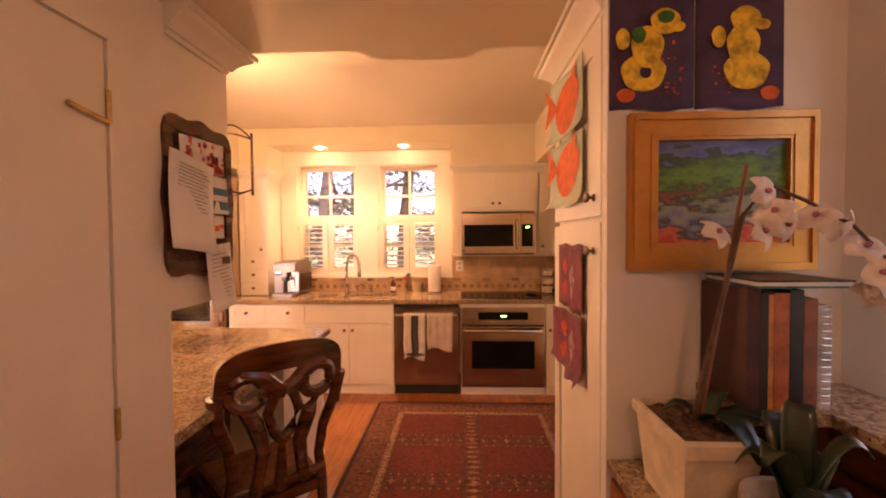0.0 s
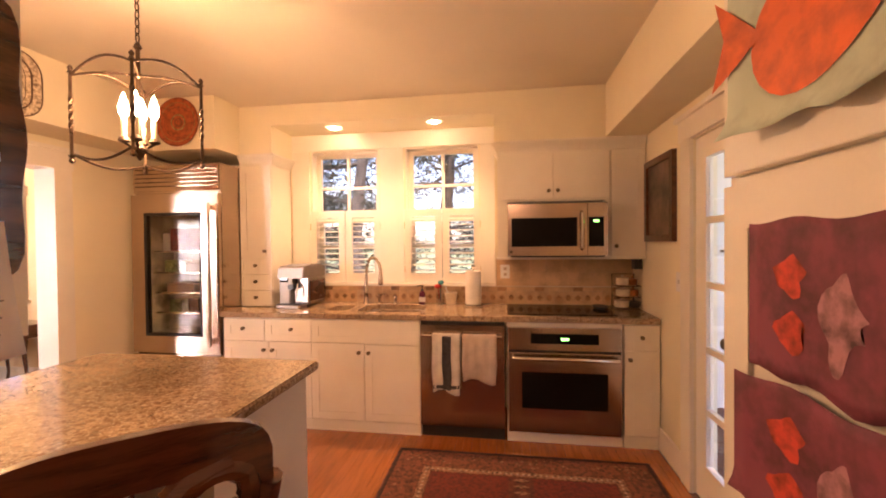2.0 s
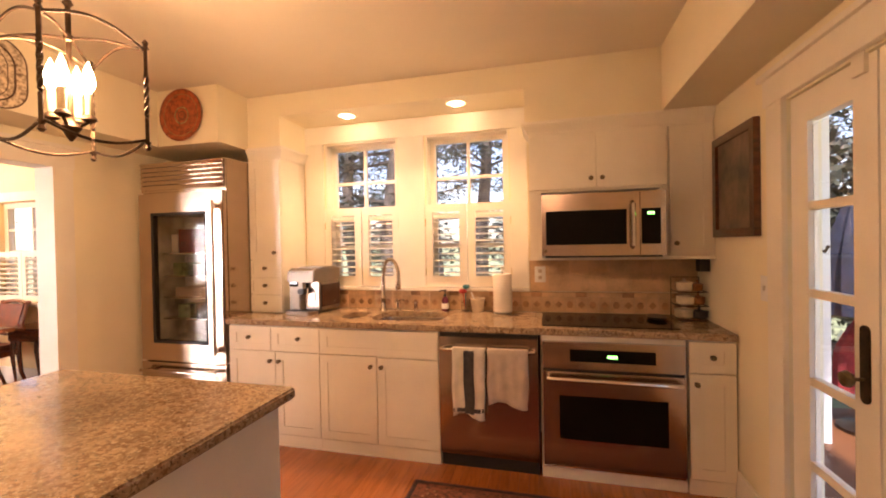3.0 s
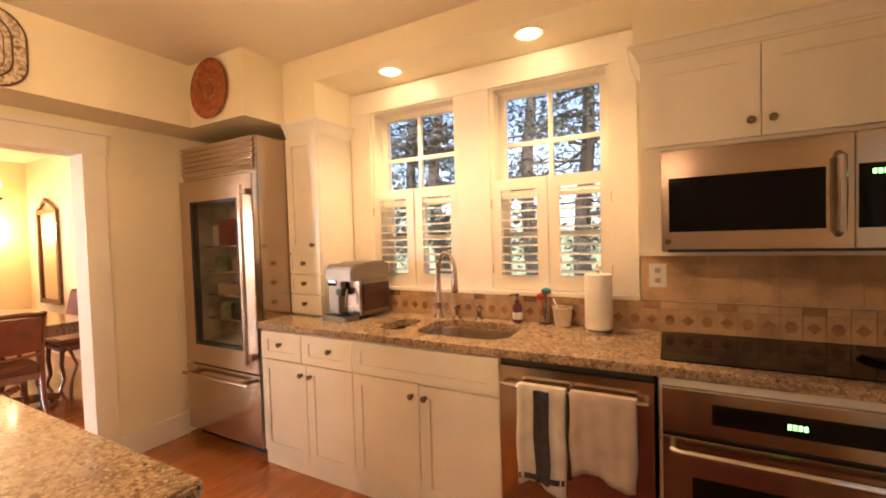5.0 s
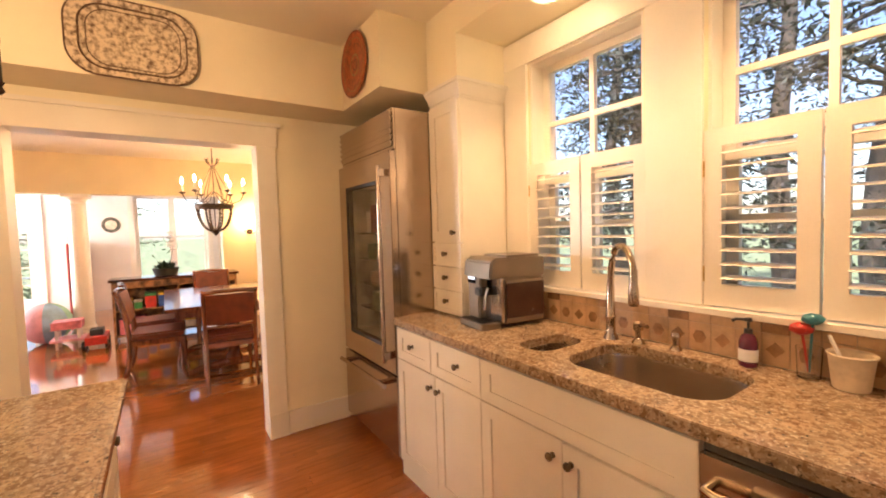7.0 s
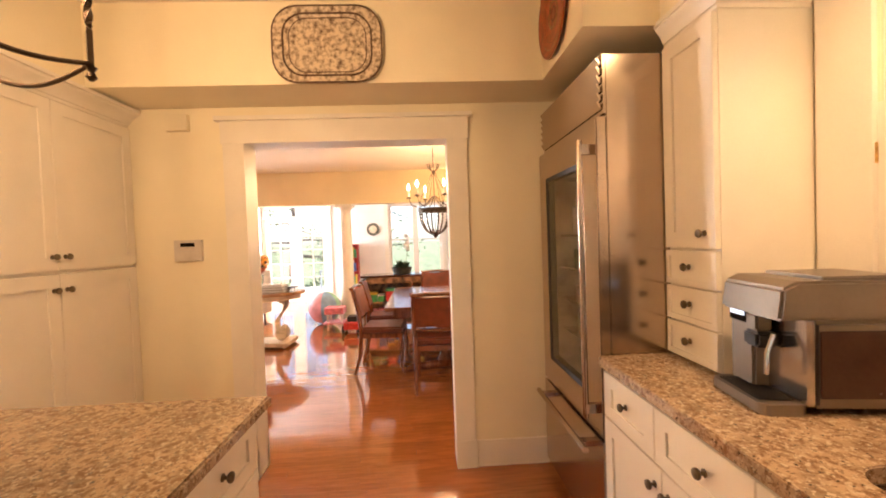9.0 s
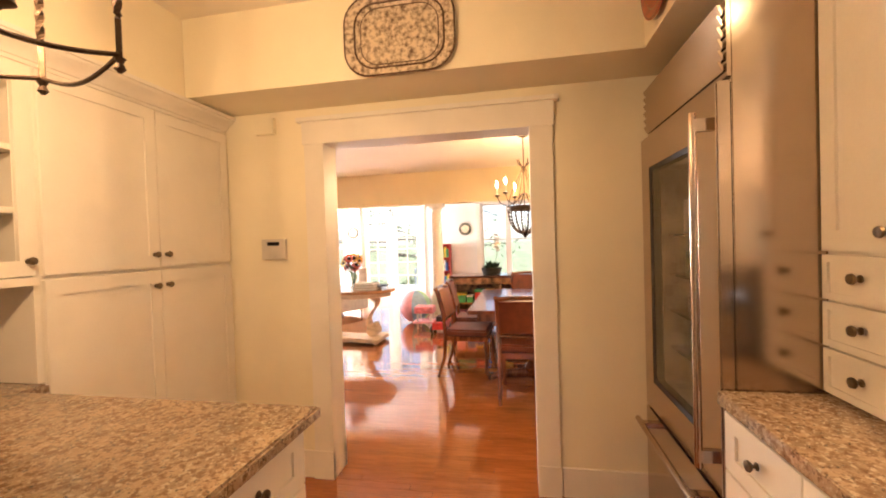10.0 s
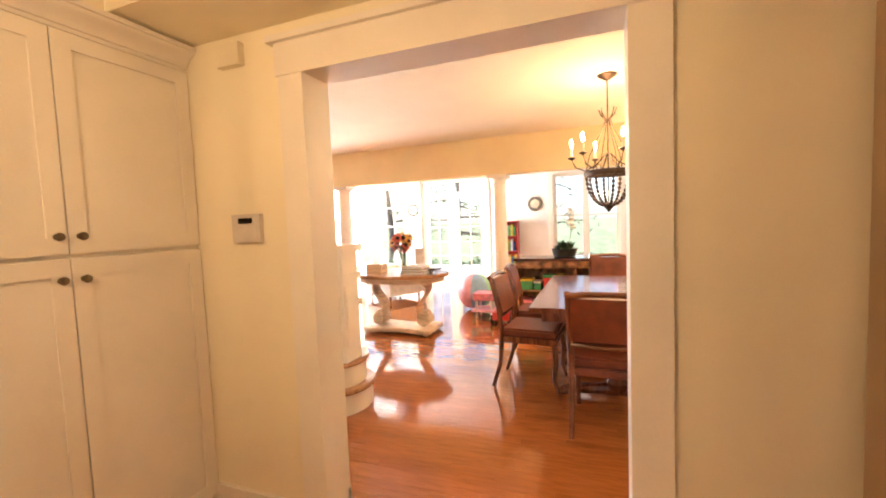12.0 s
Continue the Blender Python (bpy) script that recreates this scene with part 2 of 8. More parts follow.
def wall(name, axis, a0, a1, u0, u1, z0, z1, holes, material, label=""):
    """A wall from a0 to a1 through its thickness, u0 to u1 along, with rectangular openings (ua, ub, za, zb)."""
    us = sorted({u0, u1, *[h[0] for h in holes], *[h[1] for h in holes]})
    zs = sorted({z0, z1, *[h[2] for h in holes], *[h[3] for h in holes]})
    bm = bmesh.new()
    for i in range(len(us) - 1):
        for j in range(len(zs) - 1):
            cu, cz = (us[i] + us[i + 1]) / 2, (zs[j] + zs[j + 1]) / 2
            if not (u0 < cu < u1 and z0 < cz < z1) or any(h[0] < cu < h[1] and h[2] < cz < h[3] for h in holes):
                continue
            if axis == "x":
                box(bm, a0, a1, us[i], us[i + 1], zs[j], zs[j + 1])
            else:
                box(bm, us[i], us[i + 1], a0, a1, zs[j], zs[j + 1])
    bmesh.ops.remove_doubles(bm, verts=bm.verts, dist=0.0001)
    seen = {}
    for f in bm.faces:
        seen.setdefault(tuple(round(c, 3) for c in f.calc_center_median()), []).append(f)
    bmesh.ops.delete(bm, geom=[f for fs in seen.values() if len(fs) > 1 for f in fs], context="FACES")
    return tagged(part(name, bm, material), label, "wall", kind="structure")


def struct(name, bm, material, label="", category="", bevel=0.0):
    return tagged(part(name, bm, material, bevel=bevel), label, category, kind="structure")


# ---- structure ----
XL, XR, YB, ZC, ZS = -3.18, 1.06, 5.42, 2.65, 2.23
XD = -3.31          # dining side of the shared wall
XF = -10.8          # far wall of the living room
YD = 5.42           # long dining wall
YS = -2.6           # opposite living room wall
W1, W2 = (-1.80, -1.145), (-0.895, -0.23)
DOOR = (3.04, 4.25, 2.02)
YF, ZW = 5.055, 2.478   # face and underside of the soffit over the sink

wall("wall_back", "y", YB, YB + 0.2, XL, XR + 0.13, 0, 2.95, [(*W1, 1.08, 2.32), (*W2, 1.08, 2.32)], WALL, "cream painted kitchen wall with two windows")
wall("wall_dining_side", "x", XD, XL, YS, YD, 0, 2.95, [(DOOR[0], DOOR[1], 0, DOOR[2])], WALL, "cream painted wall with a wide cased opening")
wall("wall_garden_door", "x", XR, XR + 0.13, 2.0, YB + 0.2, 0, 2.95, [(3.30, 4.30, 0, 2.03)], WALL, "cream painted wall with glazed double doors")
wall("wall_passage", "y", 1.86, 2.04, XL, -0.872, 0, 2.95, [], WALL, "cream painted wall behind the pantry")
wall("wall_hall", "x", -1.05, -0.872, -1.3, 1.86, 0, 2.95, [], PLAIN, "white painted passage wall")
wall("wall_picture", "y", 1.99, 2.03, 0.402, 1.02, 0, 2.95, [], PLAIN, "white painted wall hung with pictures")
wall("wall_breakfast", "x", 1.02, 1.15, -1.3, 1.99, 0, 2.95, [(1.45, 1.86, 0.95, 2.1)], PLAIN, "white painted breakfast room wall")
wall("wall_entry", "y", -1.4, -1.3, -1.05, 1.15, 0, 2.95, [], PLAIN, "white painted entry wall")
struct("ceiling", B(XL, XR, 1.86, YB, ZC, 2.95), CEIL, "smooth warm white kitchen ceiling", "ceiling")
struct("ceiling_breakfast", B(-0.872, 1.02, -1.3, 1.86, 2.45, 2.95), CEIL, "smooth white breakfast room ceiling", "ceiling")
# dropped soffits round the kitchen
struct("soffit_dining_side", B(XL, -2.83, 2.42, 4.74, ZS, ZC), WALL, "cream soffit over the dining opening", "soffit")
struct("soffit_fridge", B(XL, -2.28, 4.74, YB, ZS, ZC), WALL, "cream soffit over the refrigerator", "soffit")
bm = bmesh.new()
plate(bm, [(XL, 1.86), (XR, 1.86), (XR, 2.42), (0.085, 2.42), (0.045, 2.51), (-0.35, 2.51), (-0.37, 2.42), (XL, 2.42)], [], ZS - 0.01, ZC)
struct("soffit_passage", bm, WALL, "cream dropped soffit across the passage", "soffit")
struct("soffit_garden_side", B(0.76, XR, 2.42, 5.055, ZS + 0.02, ZC), WALL, "cream soffit over the garden doors", "soffit")
struct("soffit_tall_cabinet", B(-2.28, -1.985, YF, YB, 2.242, ZC), WALL, "cream soffit over the narrow tall cabinet", "soffit")
struct("soffit_window", B(-1.985, -0.085, YF, YB, ZW, ZC), WALL, "cream soffit with two downlights over the kitchen windows", "soffit")
struct("soffit_wall_cabinets", B(-0.085, XR, YF, YB, 2.252, ZC), WALL, "cream soffit over the wall cabinets", "soffit")
# dining and living room shell
wall("wall_dining", "y", YD, YD + 0.2, -8.1, XL - 0.13, 0, 2.95, [(-5.95, -5.10, 0.9, 2.0)], DWALL, "yellow painted dining room wall")
wall("wall_living_end", "y", YS - 0.15, YS, XF, XD, 0, 2.95, [(-10.2, -8.3, 0.4, 2.3)], PLAIN, "white living room wall")
FARH = [(-1.58, -0.24, 0.35, 2.30), (0.19, 1.83, 0.0, 2.36), (3.25, 4.55, 0.55, 2.3), (4.75, 5.95, 0.55, 2.3)]
wall("wall_far", "x", XF - 0.18, XF, YS - 0.15, 6.6, 0, 2.95, FARH, PLAIN, "white end wall with tall windows and glazed doors")
wall("wall_living_side", "y", 6.45, 6.6, XF, -8.0, 0, 2.95, [], PLAIN, "white living room side wall")
struct("ceiling_dining", B(-8.21, XD, YS, YD, ZC, 2.94), CEIL, "smooth warm ceiling of the dining room", "ceiling")
struct("ceiling_living", B(XF, -8.1, YS, 6.45, 2.62, 2.945), PLAIN, "smooth white living room ceiling", "ceiling")
wall("wall_beam", "x", -8.22, -8.0, YS, 6.45, 2.08, 2.95, [], DWALL, "yellow beam carried by columns")
wall("wall_stub", "x", -8.2, -8.02, 4.55, 6.45, 0, 2.08, [], DWALL, "yellow wall beside the living room opening")


# ---- cabinet pieces ----
def fbox(bm, face, plane, u0, u1, z0, z1, d0, d1):
    s = -1 if face[0] == "n" else 1
    a, b = sorted((plane + s * d0, plane + s * d1))
    return box(bm, u0, u1, a, b, z0, z1) if face[1] == "y" else box(bm, a, b, u0, u1, z0, z1)


def fpoint(face, plane, u, z, d):
    s = -1 if face[0] == "n" else 1
    return Vector((u, plane + s * d, z)) if face[1] == "y" else Vector((plane + s * d, u, z))


def knob(parent, face, plane, u, z, d=0.02, material=None, size=1.0):
    p, q = fpoint(face, plane, u, z, d), fpoint(face, plane, u, z, d + 0.03)
    w = (q - p).normalized()
    uu = Vector((0, 0, 1)).cross(w)
    prof = [(0.011, 0), (0.011, 0.003), (0.005, 0.005), (0.005, 0.013), (0.012, 0.016), (0.0155, 0.021), (0.014, 0.027), (0.006, 0.030)]
    bm = bmesh.new()
    skin(bm, [ring_verts(bm, p + w * (h * size), uu, Vector((0, 0, 1)), r * size, 12) for r, h in prof])
    return part("knob", bm, material or NICKEL, parent, "aged metal knob", smooth=True)


def slot_frame(face, plane, outer, inner, d0, d1):
    """One flat frame with a rectangular hole, standing on a cabinet face."""
    bm = bmesh.new()
    loop = lambda q: [(q[0], q[2]), (q[1], q[2]), (q[1], q[3]), (q[0], q[3])]
    plate(bm, loop(outer), [loop(inner)], d0, d1)
    for v in bm.verts:
        v.co = fpoint(face, plane, v.co.x, v.co.y, v.co.z)
    return bm


def front(name, parent, face, plane, u0, u1, z0, z1, knobs=(), rail=0.058, material=None, gap=0.002):
    """A framed door or drawer front with a sunk panel and bevelled inner edge, and its knobs."""
    u0, u1, z0, z1 = u0 + gap, u1 - gap, z0 + gap, z1 - gap
    r = min(rail, (z1 - z0) * 0.28)
    bm = slot_frame(face, plane, (u0, u1, z0, z1), (u0 + rail, u1 - rail, z0 + r, z1 - r), 0, 0.02)
    ob = part(name, bm, material or CAB, parent, bevel=0.0016)
    part("panel", fbox(bmesh.new(), face, plane, u0 + rail - 0.002, u1 - rail + 0.002, z0 + r - 0.002, z1 - r + 0.002, 0.0002, 0.011), material or CAB, ob)
    for u, z in knobs:
        knob(ob, face, plane, u, z)
    return ob


def crown(parent, face, plane, u0, u1, z0, h=0.1, out=0.06, returns=(0, 0), name="crown_moulding", depth=0.32):
    """Swept cyma moulding along the top of a cabinet, mitred round its returned ends."""
    curve = [(0.10, 0.0), (0.14, 0.10), (0.16, 0.14), (0.24, 0.16), (0.30, 0.26), (0.40, 0.40), (0.56, 0.54), (0.74, 0.66), (0.84, 0.74), (0.86, 0.80), (0.98, 0.82), (1.0, 0.90), (1.0, 1.0)]
    prof = [(o * out, z0 + h * z) for o, z in curve] + [(-0.015, z0 + h), (-0.015, z0)]
    bm = bmesh.new()
    rows = []
    for o, z in prof:
        line = ([(u0 - o, -depth), (u0 - o, o)] if returns[0] else [(u0, o)]) + ([(u1 + o, o), (u1 + o, -depth)] if returns[1] else [(u1, o)])
        rows.append([bm.verts.new(fpoint(face, plane, u, z, d)) for u, d in line])
    n = len(rows)
    for i in range(n):
        a, b = rows[i], rows[(i + 1) % n]
        for j in range(len(a) - 1):
            bm.faces.new((a[j], a[j + 1], b[j + 1], b[j]))
    bm.faces.new([r[0] for r in rows])
    bm.faces.new([r[-1] for r in rows][::-1])
    return part(name, bm, CAB, parent, smooth=True)


# ---- openings, trim, doors ----
def casing_opening():
    t = thing("door_1", (XL, 3.645, 0), "wide cased opening with flat white trim and capped head", "doorway", kind="structure")
    y0, y1, h = DOOR
    for x0, x1, s in ((XL, XL + 0.022, 1), (XD - 0.022, XD, -1)):
        part("casing", B(x0, x1, y0 - 0.115, y0 + 0.006, 0, h), TRIM, t, bevel=0.003)
        part("casing", B(x0, x1, y1 - 0.006, y1 + 0.115, 0, h), TRIM, t, bevel=0.003)
        part("head_casing", B(x0 - (0.004 if s < 0 else 0), x1 + (0.004 if s > 0 else 0), y0 - 0.125, y1 + 0.125, h - 0.006, h + 0.125), TRIM, t, bevel=0.003)
        part("cap", B(x0 - (0.025 if s < 0 else 0), x1 + (0.025 if s > 0 else 0), y0 - 0.15, y1 + 0.15, h + 0.125, h + 0.15), TRIM, t, bevel=0.006)
        for ya, yb in ((y0 - 0.12, y0 + 0.006), (y1 - 0.006, y1 + 0.12)):
            part("plinth_block", B(x0 - (0.006 if s < 0 else 0), x1 + (0.006 if s > 0 else 0), ya, yb, 0, 0.17), TRIM, t, bevel=0.003)
    part("jamb", B(XD, XL, y0, y0 + 0.006, 0.002, h), TRIM, t)
    part("jamb", B(XD, XL, y1 - 0.006, y1, 0.002, h), TRIM, t)
    part("head_jamb", B(XD, XL, y0 + 0.006, y1 - 0.006, h - 0.006, h), TRIM, t)


casing_opening()


def skirting(name, bm):
    struct(name, bm, TRIM, "white painted skirting board", "baseboard", bevel=0.004)


skirting("baseboard_north", B(XL, XL + 0.016, 4.375, 4.82, 0, 0.16))
skirting("baseboard_south", B(XL, XL + 0.016, 2.39, 2.915, 0, 0.16))
skirting("baseboard_garden", B(XR - 0.016, XR, 4.42, 4.80, 0, 0.16))
skirting("baseboard_dining", B(-8.0, XD, YD - 0.016, YD, 0, 0.18))
skirting("baseboard_dining_side", B(XD - 0.016, XD, 4.375, 5.40, 0, 0.16))


def garden_doors():
    t = thing("door_2", (XR, 3.8, 0), "pair of narrow white glazed doors with five panes each, closed", "door", kind="structure")
    for ya, yb in ((3.18, 3.305), (4.295, 4.42)):
        part("casing", B(XR - 0.022, XR, ya, yb, 0, 2.04), TRIM, t, bevel=0.003)
    part("head_casing", B(XR - 0.026, XR, 3.16, 4.44, 2.04, 2.16), TRIM, t, bevel=0.003)
    part("cap", B(XR - 0.045, XR, 3.14, 4.46, 2.16, 2.185), TRIM, t, bevel=0.005)
    for ya, yb, ga, gb in ((3.805, 4.285, 3.915, 4.17), (3.315, 3.795, 3.43, 3.685)):
        leaf = bmesh.new()
        x0, x1 = XR + 0.01, XR + 0.05
        box(leaf, x0, x1, ya, ga, 0.01, 2.025)
        box(leaf, x0, x1, gb, yb, 0.01, 2.025)
        zs = [0.22, 0.52, 0.86, 1.215, 1.565, 1.905]
        box(leaf, x0, x1, ga, gb, 0.01, zs[0])
        box(leaf, x0, x1, ga, gb, zs[-1], 2.025)
        for z in zs[1:-1]:
            box(leaf, x0 + 0.004, x1 - 0.004, ga, gb, z - 0.017, z + 0.017)
        lf = part("door_leaf", leaf, TRIM, t, bevel=0.003)
        for i in range(5):
            p = part("pane", B(x0 + 0.018, x0 + 0.023, ga, gb, zs[i] + 0.017, zs[i + 1] - 0.017), GLASS, lf)
            p.visible_shadow = False
    hd = bmesh.new()
    plate(hd, rounded(-0.022, 0.022, -0.13, 0.13, 0.02), [], 0, 0.006)
    turn(hd, Matrix.Translation((XR + 0.01, 3.862, 1.015)) @ Matrix.Rotation(radians(-90), 4, "Y") @ Matrix.Rotation(radians(90), 4, "Z"))
    part("lock_plate", hd, IRON, t, "dark bronze lock plate", bevel=0.0015)
    k = bmesh.new()
    lathe(k, [(0.006, 0), (0.006, 0.03), (0.02, 0.034), (0.028, 0.046), (0.024, 0.06), (0.008, 0.066)], (0, 0, 0), 16, "x")
    turn(k, Matrix.Translation((XR + 0.004, 3.862, 0.965)) @ Matrix.Rotation(radians(180), 4, "Z"))
    part("door_knob", k, NICKEL, t, "faceted dark metal door knob", smooth=True)
    bolt = B(XR - 0.004, XR + 0.01, 3.84, 3.90, 1.97, 2.05)
    part("latch_box", bolt, TRIM, t, bevel=0.003)


garden_doors()


def kitchen_window(name, x0, x1):
    t = thing(name, ((x0 + x1) / 2, YB, 1.08), "white double hung window with half-height louvred shutters", "window", kind="structure")
    lin = bmesh.new()
    box(lin, x0, x0 + 0.012, YB + 0.002, YB + 0.2, 1.08, 2.32)
    box(lin, x1 - 0.012, x1, YB + 0.002, YB + 0.2, 1.08, 2.32)
    box(lin, x0 + 0.012, x1 - 0.012, YB + 0.002, YB + 0.2, 2.308, 2.32)
    box(lin, x0 + 0.012, x1 - 0.012, YB + 0.002, YB + 0.2, 1.08, 1.09)
    part("window_frame", lin, TRIM, t)
    gx0, gx1 = x0 + 0.055, x1 - 0.055
    mx = (gx0 + gx1) / 2
    for k, (za, zb, y) in enumerate(((1.70, 2.27, YB + 0.095), (1.13, 1.735, YB + 0.13))):
        s = bmesh.new()
        box(s, x0 + 0.012, gx0, y, y + 0.035, za - 0.045, zb + 0.04)
        box(s, gx1, x1 - 0.012, y, y + 0.035, za - 0.045, zb + 0.04)
        box(s, gx0, gx1, y, y + 0.035, zb, zb + 0.038)
        box(s, gx0, gx1, y, y + 0.035, za - 0.045, za)
        zm = (za + zb) / 2 + 0.0
        box(s, mx - 0.013, mx + 0.013, y + 0.002, y + 0.03, za, zb)
        box(s, gx0, mx - 0.013, y + 0.003, y + 0.029, zm - 0.013, zm + 0.013)
        box(s, mx + 0.013, gx1, y + 0.003, y + 0.029, zm - 0.013, zm + 0.013)
        so = part("sash", s, TRIM, t, bevel=0.0025)
        for a, b in ((gx0, mx - 0.013), (mx + 0.013, gx1)):
            for c, d in ((za, zm - 0.013), (zm + 0.013, zb)):
                p = part("pane", B(a, b, y + 0.014, y + 0.018, c, d), GLASS, so)
                p.visible_shadow = False
    # café shutters
    for a, b in ((x0 - 0.012, mx - 0.004), (mx + 0.004, x1 + 0.012)):
        f = bmesh.new()
        y0, y1, za, zb = YB - 0.004, YB + 0.024, 1.10, 1.765
        st = 0.06
        box(f, a, a + st, y0, y1, za, zb)
        box(f, b - st, b, y0, y1, za, zb)
        box(f, a + st, b - st, y0, y1, za, za + 0.085)
        box(f, a + st, b - st, y0, y1, zb - 0.065, zb)
        sh = part("shutter", f, TRIM, t, bevel=0.003)
        n = 10
        lo, hi = za + 0.085, zb - 0.065
        for i in range(n):
            z = lo + (hi - lo) * (i + 0.5) / n
            sl = bmesh.new()
            lathe(sl, [(0.032, -(b - a - 2 * st) / 2 + 0.001), (0.028, (b - a - 2 * st) / 2 - 0.001)], (0, 0, 0), 10, "x")
            for v in sl.verts:
                v.co.z *= 0.13
            turn(sl, Matrix.Translation(((a + b) / 2, (y0 + y1) / 2, z)) @ Matrix.Rotation(radians(9), 4, "X"))
            part("slat", sl, TRIM, sh, smooth=True)
        for zz in (1.22, 1.62):
            part("hinge", B(*((a - 0.012, a + 0.003) if a < mx - 0.1 else (b - 0.003, b + 0.012)), y0 - 0.006, y0 - 0.001, zz - 0.03, zz + 0.03), BRASS, sh, "small brass hinge")
    return t


kitchen_window("window_1", *W1)
kitchen_window("window_2", *W2)
# flat casing boards round both windows, 2 mm recessed panels butted
bm = bmesh.new()
for a, b in ((-1.985, W1[0] - 0.014), (W1[1] + 0.014, W2[0] - 0.014), (W2[1] + 0.014, -0.09)):
    box(bm, a, b, YB - 0.018, YB, 1.10, 2.32)
box(bm, -1.985, -0.09, YB - 0.018, YB, 2.322, 2.468)
struct("trim_window", bm, TRIM, "flat white boards round the kitchen windows", "window trim", bevel=0.003)
struct("trim_window_sill", B(-2.0, -0.085, YB - 0.05, YB, 1.072, 1.094), TRIM, "white painted window sill", "window sill", bevel=0.006)


# ---- kitchen: base units along the window wall ----
FY = 4.80


def base_unit(x0, x1, label, fronts, top=0.874):
    t = thing("base_cabinet", ((x0 + x1) / 2, FY, 0), label, "cabinet", "kitchen base cabinets")
    part("body", B(x0 + 0.001, x1 - 0.001, FY, YB - 0.004, 0.085, top), CAB, t)
    if top < 0.87:
        part("front_rail", B(x0 + 0.001, x1 - 0.001, FY, FY + 0.02, top + 0.001, 0.874), CAB, t)
    part("plinth", B(x0 + 0.001, x1 - 0.001, FY - 0.006, YB - 0.01, 0.0, 0.083), CAB, t, bevel=0.003)
    for kind, a, b, z0, z1, ks in fronts:
        front(kind, t, "ny", FY, a, b, z0, z1, ks)
    return t


base_unit(-2.262, -1.51, "white framed base cabinet with two drawers over two doors", [
    ("drawer", -2.262, -1.905, 0.69, 0.868, [(-2.083, 0.79)]), ("drawer", -1.905, -1.51, 0.69, 0.868, [(-1.672, 0.79)]),
    ("door", -2.262, -1.868, 0.09, 0.688, [(-1.905, 0.622)]), ("door", -1.868, -1.51, 0.09, 0.688, [(-1.832, 0.622)])])
base_unit(-1.51, -0.642, "white framed sink cabinet with a false drawer front over two doors", [
    ("false_front", -1.51, -0.642, 0.69, 0.868, []), ("door", -1.51, -1.078, 0.09, 0.688, [(-1.118, 0.622)]), ("door", -1.078, -0.642, 0.09, 0.682, [(-1.04, 0.622)])], 0.66)
base_unit(0.812, 1.056, "narrow white framed base cabinet with one drawer over one door", [
    ("drawer", 0.812, 1.05, 0.69, 0.868, [(0.93, 0.785)]), ("door", 0.812, 1.05, 0.09, 0.688, [(0.85, 0.63)])])

# granite worktop with two sink cut-outs
SINK = rounded(-1.20, -0.665, 4.905, 5.285, 0.11)
SSINK = rounded(-1.455, -1.285, 4.925, 5.205, 0.07)
bm = bmesh.new()
plate(bm, rounded(-2.297, 1.056, 4.772, YB - 0.012, 0.012, 2), [SINK, SSINK], 0.876, 0.916)
tagged(part("worktop", bm, GRANITE, bevel=0.006), "polished speckled brown granite worktop with sink cut-outs", "worktop")


SINKSTEEL = mat("worn_sink_steel", (0.52, 0.44, 0.36), 0.26, 1.0, 0.06, 6, 0.0, 90)


def sink_bowl(x0, x1, y0, y1, r, depth, label):
    t = thing("sink", ((x0 + x1) / 2, (y0 + y1) / 2, 0.875), label, "sink", "undermounted sinks")
    bm = bmesh.new()
    rings = []
    cx, cy = (x0 + x1) / 2, (y0 + y1) / 2
    for k, z in ((1.03, 0.8755), (1.012, 0.8755), (1.0, 0.862), (0.97, 0.875 - depth * 0.8), (0.9, 0.875 - depth), (0.3, 0.873 - depth)):
        rings.append([bm.verts.new((cx + (x - cx) * k, cy + (y - cy) * k, z)) for x, y in rounded(x0, x1, y0, y1, r)])
    skin(bm, rings, cap=False)
    bm.faces.new(rings[-1])
    part("bowl", bm, SINKSTEEL, t, smooth=True)
    d = bmesh.new()
    lathe(d, [(0.045, 0), (0.045, 0.004), (0.02, 0.005), (0.012, 0.002)], (cx, cy, 0.874 - depth), 16)
    part("drain", d, CHROME, t, smooth=True)


sink_bowl(-1.20, -0.665, 4.905, 5.285, 0.11, 0.2, "large undermounted stainless steel sink bowl")
sink_bowl(-1.455, -1.285, 4.925, 5.205, 0.07, 0.14, "small undermounted stainless steel prep bowl")


